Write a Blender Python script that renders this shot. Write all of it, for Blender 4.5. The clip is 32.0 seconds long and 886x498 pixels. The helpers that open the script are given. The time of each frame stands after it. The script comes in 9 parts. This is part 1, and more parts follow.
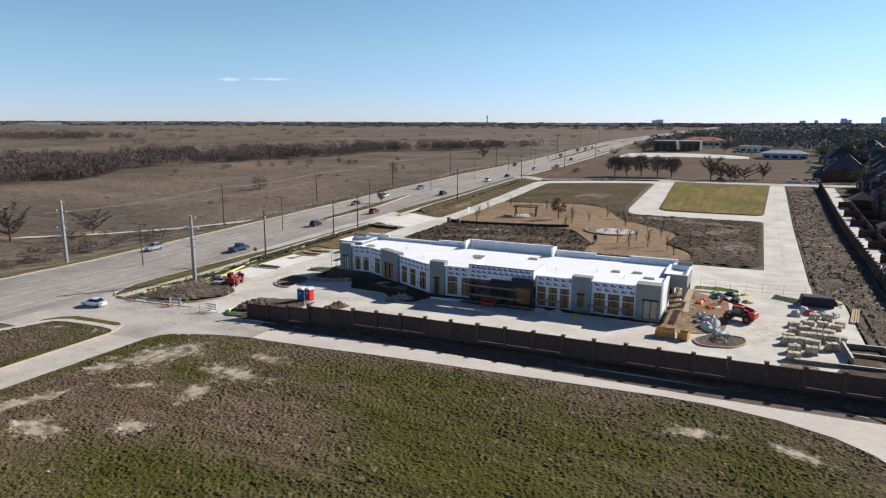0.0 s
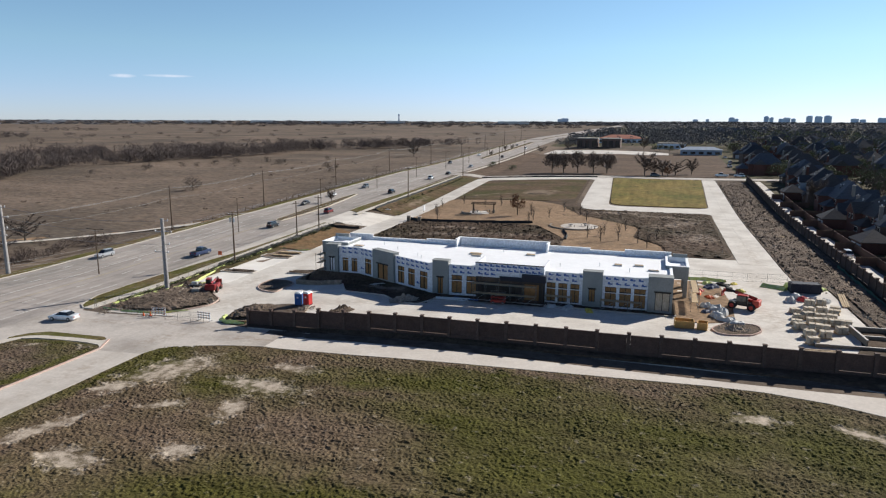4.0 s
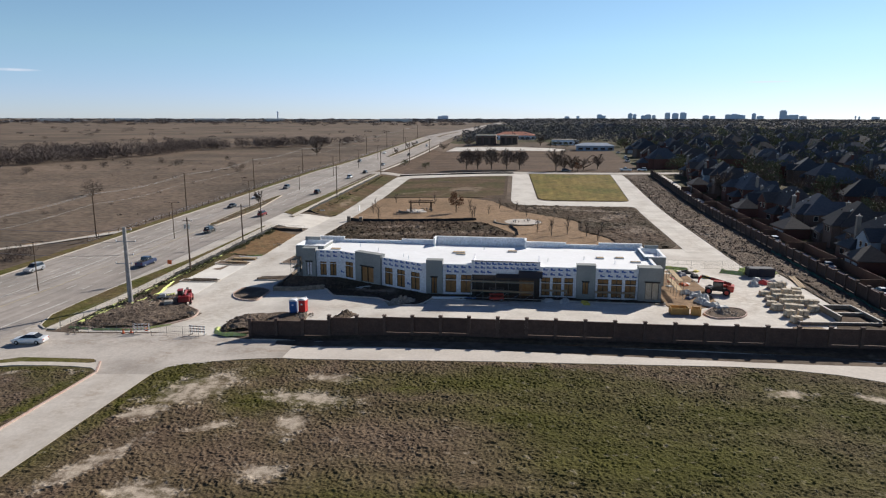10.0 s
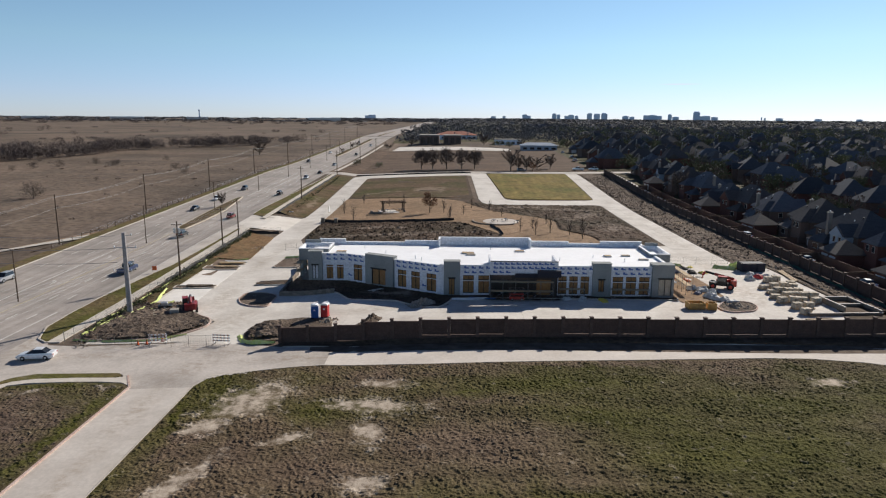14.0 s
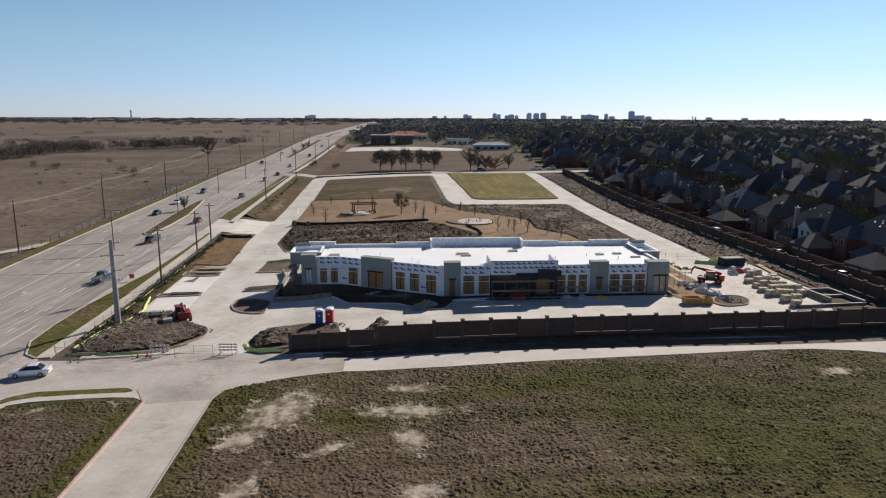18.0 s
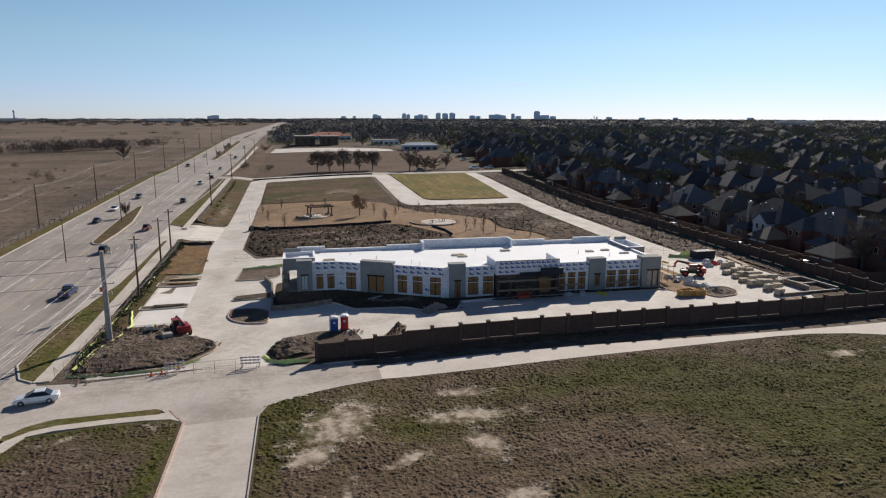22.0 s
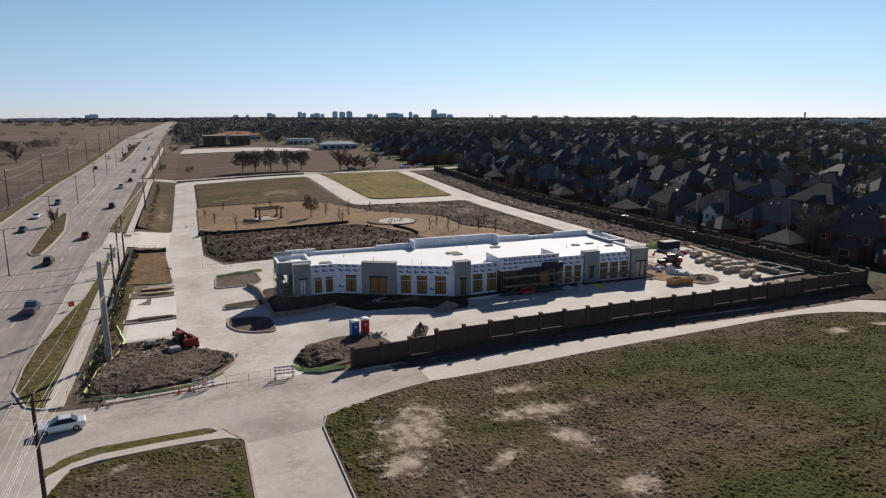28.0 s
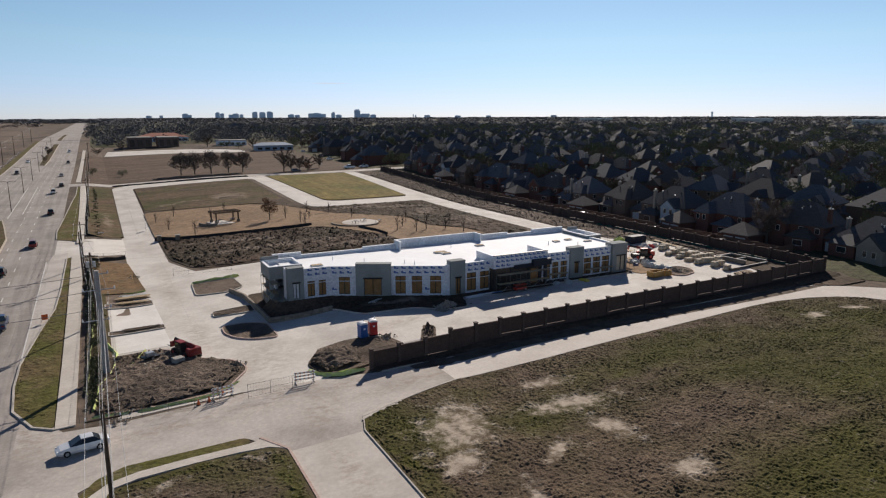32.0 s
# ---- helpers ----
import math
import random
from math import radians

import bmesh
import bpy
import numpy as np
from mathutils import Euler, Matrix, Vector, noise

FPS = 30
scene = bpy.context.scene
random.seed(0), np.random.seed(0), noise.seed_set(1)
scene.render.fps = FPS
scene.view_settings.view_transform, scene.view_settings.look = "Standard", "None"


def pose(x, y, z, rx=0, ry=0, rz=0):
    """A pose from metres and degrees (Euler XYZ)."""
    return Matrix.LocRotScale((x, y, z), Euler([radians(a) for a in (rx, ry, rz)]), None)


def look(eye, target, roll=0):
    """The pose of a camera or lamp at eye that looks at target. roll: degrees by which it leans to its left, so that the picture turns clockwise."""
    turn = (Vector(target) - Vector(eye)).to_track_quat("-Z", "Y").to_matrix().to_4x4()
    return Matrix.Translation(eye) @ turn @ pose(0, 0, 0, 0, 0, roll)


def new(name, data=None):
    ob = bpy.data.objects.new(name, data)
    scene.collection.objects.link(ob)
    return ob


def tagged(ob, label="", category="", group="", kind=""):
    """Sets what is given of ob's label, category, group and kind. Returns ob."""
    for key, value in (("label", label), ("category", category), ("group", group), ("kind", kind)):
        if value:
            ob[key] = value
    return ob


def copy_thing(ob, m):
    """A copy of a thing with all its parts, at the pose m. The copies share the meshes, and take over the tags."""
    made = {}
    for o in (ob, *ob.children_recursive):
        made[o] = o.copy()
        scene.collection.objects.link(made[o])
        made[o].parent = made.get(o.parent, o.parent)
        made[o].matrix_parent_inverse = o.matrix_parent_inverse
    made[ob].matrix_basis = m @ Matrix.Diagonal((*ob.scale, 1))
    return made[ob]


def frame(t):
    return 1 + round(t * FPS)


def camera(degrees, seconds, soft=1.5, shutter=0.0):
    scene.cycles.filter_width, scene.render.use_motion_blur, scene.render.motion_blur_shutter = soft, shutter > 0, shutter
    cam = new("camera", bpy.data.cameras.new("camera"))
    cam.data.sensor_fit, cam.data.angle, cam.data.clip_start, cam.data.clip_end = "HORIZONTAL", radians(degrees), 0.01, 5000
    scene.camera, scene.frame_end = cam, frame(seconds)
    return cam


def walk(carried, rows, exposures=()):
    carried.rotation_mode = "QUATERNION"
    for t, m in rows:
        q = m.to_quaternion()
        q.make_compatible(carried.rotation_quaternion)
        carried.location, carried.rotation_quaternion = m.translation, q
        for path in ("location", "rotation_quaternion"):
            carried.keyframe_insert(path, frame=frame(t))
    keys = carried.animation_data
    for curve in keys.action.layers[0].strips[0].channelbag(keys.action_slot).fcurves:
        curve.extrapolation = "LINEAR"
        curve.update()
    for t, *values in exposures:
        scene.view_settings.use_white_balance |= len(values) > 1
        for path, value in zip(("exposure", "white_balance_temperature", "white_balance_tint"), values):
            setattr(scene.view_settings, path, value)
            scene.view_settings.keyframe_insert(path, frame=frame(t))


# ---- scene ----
cam = camera(67.7, 32.0, 1.2)
METRES, EYE, TILT, LEAN, TURN = 107.0, 31.0, 0.292, -1.794, 25.7
ROWS = [
    (0.0, 0.0, 0.0, 0.0, -0.31, -11.32, 1.56),
    (0.5, -0.019, 0.0046, -0.0003, -1.25, -11.37, 1.51),
    (1.0, -0.0374, 0.0089, -0.0003, -2.22, -11.4, 1.47),
    (1.5, -0.0555, 0.0131, -0.0008, -3.19, -11.41, 1.45),
    (2.0, -0.0734, 0.0176, -0.0009, -4.16, -11.47, 1.45),
    (2.5, -0.0912, 0.0221, -0.001, -5.15, -11.54, 1.48),
    (3.0, -0.1092, 0.0267, -0.0011, -6.14, -11.59, 1.5),
    (3.5, -0.1274, 0.0312, -0.0016, -7.11, -11.6, 1.49),
    (5.5, -0.1997, 0.0475, -0.001, -11.05, -11.81, 1.45),
    (6.0, -0.2176, 0.0515, -0.0005, -12.02, -11.85, 1.47),
    (6.5, -0.2354, 0.0556, -0.0001, -13.0, -11.87, 1.45),
    (7.0, -0.2533, 0.0599, 0.0005, -13.99, -11.89, 1.47),
    (7.5, -0.2717, 0.0638, 0.0014, -14.97, -11.97, 1.45),
    (8.0, -0.2899, 0.0681, 0.0025, -15.95, -12.03, 1.41),
    (8.5, -0.3065, 0.0721, 0.0041, -16.9, -12.07, 1.44),
    (9.0, -0.3162, 0.0737, 0.0052, -17.63, -12.1, 1.48),
    (9.5, -0.3176, 0.074, 0.0064, -18.12, -12.12, 1.51),
    (10.0, -0.3174, 0.0747, 0.0071, -18.45, -12.13, 1.47),
    (10.5, -0.3258, 0.0785, 0.0073, -18.85, -12.13, 1.39),
    (11.0, -0.3423, 0.0865, 0.0087, -19.43, -12.14, 1.37),
    (11.5, -0.3613, 0.0952, 0.0094, -20.2, -12.15, 1.32),
    (12.0, -0.38, 0.1031, 0.0097, -21.05, -12.18, 1.15),
    (12.5, -0.3975, 0.1105, 0.0102, -21.95, -12.24, 1.09),
    (13.0, -0.4143, 0.1176, 0.0108, -22.88, -12.29, 1.09),
    (13.5, -0.4311, 0.1246, 0.0114, -23.81, -12.31, 1.06),
    (15.5, -0.4902, 0.149, 0.0133, -27.37, -12.37, 1.24),
    (16.0, -0.4919, 0.1497, 0.0136, -27.84, -12.41, 1.29),
    (16.5, -0.4912, 0.1503, 0.014, -28.17, -12.43, 1.25),
    (17.0, -0.4977, 0.1559, 0.0143, -28.56, -12.44, 1.21),
    (17.5, -0.5115, 0.1667, 0.0147, -29.14, -12.43, 1.17),
    (18.0, -0.5284, 0.1794, 0.0148, -29.91, -12.43, 1.1),
    (18.5, -0.5445, 0.191, 0.015, -30.82, -12.45, 1.04),
    (19.0, -0.5602, 0.2021, 0.0151, -31.81, -12.45, 0.99),
    (19.5, -0.5749, 0.2127, 0.0159, -32.79, -12.47, 1.02),
    (20.0, -0.5897, 0.2234, 0.0165, -33.79, -12.48, 1.05),
    (20.5, -0.6045, 0.2342, 0.0172, -34.8, -12.5, 1.05),
    (21.0, -0.6193, 0.2449, 0.0179, -35.79, -12.53, 1.03),
    (21.5, -0.6338, 0.2557, 0.0187, -36.79, -12.54, 1.04),
    (22.0, -0.6487, 0.2666, 0.0192, -37.8, -12.58, 1.05),
    (22.5, -0.6639, 0.2772, 0.0194, -38.81, -12.61, 1.06),
    (23.0, -0.6792, 0.2877, 0.0198, -39.82, -12.64, 1.04),
    (23.5, -0.6907, 0.2953, 0.02, -40.7, -12.68, 1.11),
    (24.0, -0.6952, 0.2979, 0.0201, -41.33, -12.7, 1.16),
    (24.5, -0.694, 0.2967, 0.0199, -41.7, -12.74, 1.16),
    (25.0, -0.6966, 0.3002, 0.0199, -42.03, -12.76, 1.11),
    (25.5, -0.7049, 0.3097, 0.0196, -42.49, -12.79, 1.05),
    (27.5, -0.7563, 0.3695, 0.0203, -45.8, -12.86, 1.02),
    (28.0, -0.7682, 0.3833, 0.0207, -46.72, -12.87, 1.0),
    (28.5, -0.78, 0.3969, 0.0212, -47.67, -12.88, 0.99),
    (29.0, -0.7922, 0.4105, 0.0215, -48.62, -12.89, 0.98),
    (29.5, -0.8043, 0.4241, 0.0218, -49.59, -12.92, 0.96),
    (30.0, -0.8167, 0.4376, 0.022, -50.54, -12.94, 0.94),
    (30.5, -0.8291, 0.4512, 0.0222, -51.5, -12.94, 0.92),
    (31.0, -0.8391, 0.4619, 0.0227, -52.37, -12.96, 0.95),
    (31.5, -0.8433, 0.466, 0.0227, -52.99, -12.98, 0.99),
    (32.0, -0.8422, 0.465, 0.0226, -53.37, -12.98, 0.99),
]
walk(cam, [(t, pose(0, 0, EYE, TILT, LEAN, TURN) @ pose(METRES * x, METRES * y, METRES * z, 90 + pitch, roll, yaw)) for t, x, y, z, yaw, pitch, roll in ROWS],
     exposures=[(0.0, 0.36, 6280, 9), (8.0, 0.26, 6380, 10), (16.0, 0.13, 6480, 11), (23.0, 0.01, 6560, 12), (32.0, -0.07, 6600, 13)])

# ---- light ----
SUN_AZ, SUN_EL = 40.0, 30.0          # degrees from +y towards +x, and above the horizon
world = bpy.data.worlds.new("sky")
scene.world = world
world.use_nodes = True
wn = world.node_tree.nodes
sky = wn.new("ShaderNodeTexSky")
sky.sky_type = "NISHITA"
sky.sun_disc = False
sky.sun_elevation, sky.sun_rotation = radians(SUN_EL), radians(SUN_AZ)
sky.air_density, sky.dust_density, sky.ozone_density = 0.8, 0.3, 2.0
sky.altitude = 2500
wn["Background"].inputs["Strength"].default_value = 0.094
links = world.node_tree.links


def sky_math(op, a, b=0.0):
    n = wn.new("ShaderNodeMath")
    n.operation = op
    for k, v in enumerate((a, b)):
        if isinstance(v, float):
            n.inputs[k].default_value = v
        else:
            links.new(v, n.inputs[k])
    return n.outputs[0]


way = wn.new("ShaderNodeSeparateXYZ")
links.new(wn.new("ShaderNodeTexCoord").outputs["Generated"], way.inputs[0])
haze = wn.new("ShaderNodeValToRGB")          # hazy pale horizon, clear cyan above it, deep blue overhead
e = haze.color_ramp.elements
e[0].position, e[0].color = 0.0, (0.385, 0.385, 0.465, 1)
e[1].position, e[1].color = 1.0, (0.215, 0.235, 0.305, 1)
for at, c in ((0.03, (0.45, 0.44, 0.50, 1)), (0.10, (0.57, 0.585, 0.52, 1)), (0.21, (0.63, 0.67, 0.59, 1)), (0.45, (0.29, 0.305, 0.35, 1))):
    e.new(at).color = c
links.new(way.outputs["Z"], haze.inputs["Fac"])
tint = wn.new("ShaderNodeMix")
tint.data_type, tint.blend_type = "RGBA", "MULTIPLY"
tint.inputs[0].default_value = 1.0
links.new(sky.outputs[0], tint.inputs[6])
links.new(haze.outputs["Color"], tint.inputs[7])
double = wn.new("ShaderNodeMix")
double.data_type, double.blend_type, double.clamp_result = "RGBA", "ADD", False
double.inputs[0].default_value = 1.0
links.new(tint.outputs[2], double.inputs[6])
links.new(tint.outputs[2], double.inputs[7])
# thin streaks of cloud low in the north-west: bearing, height, half length and half thickness in degrees
bearing = sky_math("ARCTAN2", way.outputs["X"], way.outputs["Y"])
cirrus = None
for az, el, along_az, thick in ((-42.8, 3.16, 1.0, 0.16), (-39.6, 3.24, 2.0, 0.12), (18.3, 2.7, 1.8, 0.08)):
    u = sky_math("DIVIDE", sky_math("SUBTRACT", bearing, radians(az)), radians(along_az))
    v = sky_math("DIVIDE", sky_math("SUBTRACT", way.outputs["Z"], math.sin(radians(el))), radians(thick))
    d = sky_math("SUBTRACT", 1.0, sky_math("ADD", sky_math("MULTIPLY", u, u), sky_math("MULTIPLY", v, v)))
    d = sky_math("MAXIMUM", d, 0.0)
    cirrus = d if cirrus is None else sky_math("MAXIMUM", cirrus, d)
wisp = wn.new("ShaderNodeTexNoise")
wisp.inputs["Scale"].default_value, wisp.inputs["Detail"].default_value = 60.0, 4.0
links.new(wn["Texture Coordinate"].outputs["Generated"], wisp.inputs["Vector"])
cloud = wn.new("ShaderNodeMix")
cloud.data_type = "RGBA"
cloud.inputs[7].default_value = (7.4, 7.6, 8.4, 1)
links.new(sky_math("MULTIPLY", sky_math("MULTIPLY", cirrus, wisp.outputs["Fac"]), 1.1), cloud.inputs[0])
links.new(double.outputs[2], cloud.inputs[6])
links.new(cloud.outputs[2], wn["Background"].inputs["Color"])
sun_data = bpy.data.lights.new("sun", "SUN")
sun_data.energy, sun_data.angle, sun_data.color = 5.4, radians(0.53), (1.0, 0.93, 0.83)
sun = new("sun", sun_data)
to_sun = Vector((math.sin(radians(SUN_AZ)) * math.cos(radians(SUN_EL)), math.cos(radians(SUN_AZ)) * math.cos(radians(SUN_EL)), math.sin(radians(SUN_EL))))
sun.matrix_world = look(to_sun * 300, (0, 0, 0))


# ---- materials ----
def ramp_node(nt, stops):
    r = nt.nodes.new("ShaderNodeValToRGB")
    e = r.color_ramp.elements
    e[0].position, e[0].color = stops[0][0], (*stops[0][1], 1)
    e[1].position, e[1].color = stops[-1][0], (*stops[-1][1], 1)
    for p, c in stops[1:-1]:
        n = e.new(p)
        n.color = (*c, 1)
    return r


def noise_node(nt, scale, detail=4.0, rough=0.55, stretch=None, dims="pos", distort=0.0):
    n = nt.nodes.new("ShaderNodeTexNoise")
    n.inputs["Scale"].default_value, n.inputs["Detail"].default_value = scale, detail
    n.inputs["Roughness"].default_value, n.inputs["Distortion"].default_value = rough, distort
    if dims == "pos":
        src = nt.nodes.new("ShaderNodeNewGeometry").outputs["Position"]
    else:
        src = nt.nodes.new("ShaderNodeTexCoord").outputs["Object"]
    if stretch:
        mp = nt.nodes.new("ShaderNodeMapping")
        mp.inputs["Scale"].default_value = stretch
        nt.links.new(src, mp.inputs["Vector"])
        src = mp.outputs["Vector"]
    nt.links.new(src, n.inputs["Vector"])
    return n


def mix_node(nt, fac, a, b, mode="MIX"):
    m = nt.nodes.new("ShaderNodeMix")
    m.data_type, m.blend_type = "RGBA", mode
    for sock, v in ((m.inputs[0], fac), (m.inputs[6], a), (m.inputs[7], b)):
        if isinstance(v, bpy.types.NodeSocket):
            nt.links.new(v, sock)
        elif isinstance(v, tuple):
            sock.default_value = (*v, 1)
        else:
            sock.default_value = v
    return m.outputs[2]


def bump_to(nt, bsdf, height, strength, distance):
    b = nt.nodes.new("ShaderNodeBump")
    b.inputs["Strength"].default_value, b.inputs["Distance"].default_value = strength, distance
    nt.links.new(height, b.inputs["Height"])
    nt.links.new(b.outputs["Normal"], bsdf.inputs["Normal"])


def material(name, colours, scale=1.0, rough=0.85, metal=0.0, fine=None, bump=0.0, bump_dist=0.02, stain=None, stain_scale=0.15,
             stain_amount=0.4, dims="pos", stretch=None, vary=0.0, spec=0.3, grain=0.25, mud=(), mud_colour=(0.27, 0.215, 0.165), streak=None):
    """Colours run along a noise of that scale; stain: a second colour at a larger scale; vary: brightness from object to object."""
    m = bpy.data.materials.new(name)
    m.use_nodes = True
    nt = m.node_tree
    bsdf = nt.nodes["Principled BSDF"]
    bsdf.inputs["Roughness"].default_value, bsdf.inputs["Metallic"].default_value = rough, metal
    bsdf.inputs["Specular IOR Level"].default_value = spec
    n = noise_node(nt, scale, 6.0, 0.6, stretch, dims)
    k = len(colours)
    stops = [(0.3 + 0.4 * i / max(1, k - 1), c) for i, c in enumerate(colours)] if k > 1 else [(0.3, tuple(0.88 * v for v in colours[0])), (0.7, tuple(min(1, 1.1 * v) for v in colours[0]))]
    r = ramp_node(nt, stops)
    nt.links.new(n.outputs["Fac"], r.inputs["Fac"])
    col = r.outputs["Color"]
    if stain:
        s = noise_node(nt, stain_scale, 5.0, 0.6, None, dims)
        sr = ramp_node(nt, [(0.45, (0, 0, 0)), (0.68, (stain_amount,) * 3)])
        nt.links.new(s.outputs["Fac"], sr.inputs["Fac"])
        col = mix_node(nt, sr.outputs["Color"], col, stain)
    if fine:
        f = noise_node(nt, fine, 3.0, 0.7, None, dims)
        fr = ramp_node(nt, [(0.3, (1 - grain,) * 3), (0.7, (1 + 0.8 * grain,) * 3)])
        nt.links.new(f.outputs["Fac"], fr.inputs["Fac"])
        col = mix_node(nt, 1.0, col, fr.outputs["Color"], "MULTIPLY")
    if vary:
        oi = nt.nodes.new("ShaderNodeObjectInfo")
        vr = ramp_node(nt, [(0.0, (1 - vary,) * 3), (1.0, (1 + vary,) * 3)])
        nt.links.new(oi.outputs["Random"], vr.inputs["Fac"])
        col = mix_node(nt, 1.0, col, vr.outputs["Color"], "MULTIPLY")
    if streak:
        kn = noise_node(nt, 1.0, 4.0, 0.6, streak)
        kr = ramp_node(nt, [(0.35, (0.80, 0.79, 0.78)), (0.62, (1.05, 1.05, 1.05))])
        nt.links.new(kn.outputs["Fac"], kr.inputs["Fac"])
        col = mix_node(nt, 1.0, col, kr.outputs["Color"], "MULTIPLY")
    if mud:
        mask = patch_mask(nt, mud, 0.35)
        mn = noise_node(nt, 0.9, 7.0, 0.7, (1.0, 1.6, 1.0))
        mm = ramp_node(nt, [(0.42, (0, 0, 0)), (0.66, (0.85, 0.85, 0.85))])
        nt.links.new(mn.outputs["Fac"], mm.inputs["Fac"])
        col = mix_node(nt, mix_node(nt, 1.0, mm.outputs["Color"], mask, "MULTIPLY"), col, mud_colour)
    nt.links.new(col, bsdf.inputs["Base Color"])
    if bump:
        bn = noise_node(nt, fine or scale * 4, 5.0, 0.65, None, dims)
        bump_to(nt, bsdf, bn.outputs["Fac"], bump, bump_dist)
    return m


def plain(name, colour, rough=0.6, metal=0.0, spec=0.4):
    return material(name, [colour], 3.0, rough, metal, spec=spec, dims="obj")


def patch_mask(nt, spots, warp=0.55):
    """A mask of ragged oval spots (x, y, half length, half width, turn in degrees) in plan."""
    pos = nt.nodes.new("ShaderNodeNewGeometry").outputs["Position"]
    wob = noise_node(nt, 0.35, 4.0, 0.65)
    mv = nt.nodes.new("ShaderNodeVectorMath")
    mv.operation = "MULTIPLY_ADD"
    nt.links.new(wob.outputs["Color"], mv.inputs[0])
    mv.inputs[1].default_value = (warp * 7,) * 3
    nt.links.new(pos, mv.inputs[2])
    out = None
    for x, y, a, b, turn in spots:
        mp = nt.nodes.new("ShaderNodeMapping")
        mp.vector_type = "TEXTURE"
        mp.inputs["Location"].default_value = (x + warp * 3.5, y + warp * 3.5, 0)
        mp.inputs["Rotation"].default_value = (0, 0, radians(turn))
        mp.inputs["Scale"].default_value = (a, b, 1000)
        nt.links.new(mv.outputs[0], mp.inputs["Vector"])
        ln = nt.nodes.new("ShaderNodeVectorMath")
        ln.operation = "LENGTH"
        nt.links.new(mp.outputs[0], ln.inputs[0])
        mr = nt.nodes.new("ShaderNodeMapRange")
        mr.inputs["From Min"].default_value, mr.inputs["From Max"].default_value = 1.9, 0.2
        nt.links.new(ln.outputs["Value"], mr.inputs["Value"])
        if out is None:
            out = mr.outputs[0]
        else:
            mx = nt.nodes.new("ShaderNodeMath")
            mx.operation = "MAXIMUM"
            nt.links.new(out, mx.inputs[0])
            nt.links.new(mr.outputs[0], mx.inputs[1])
            out = mx.outputs[0]
    return out


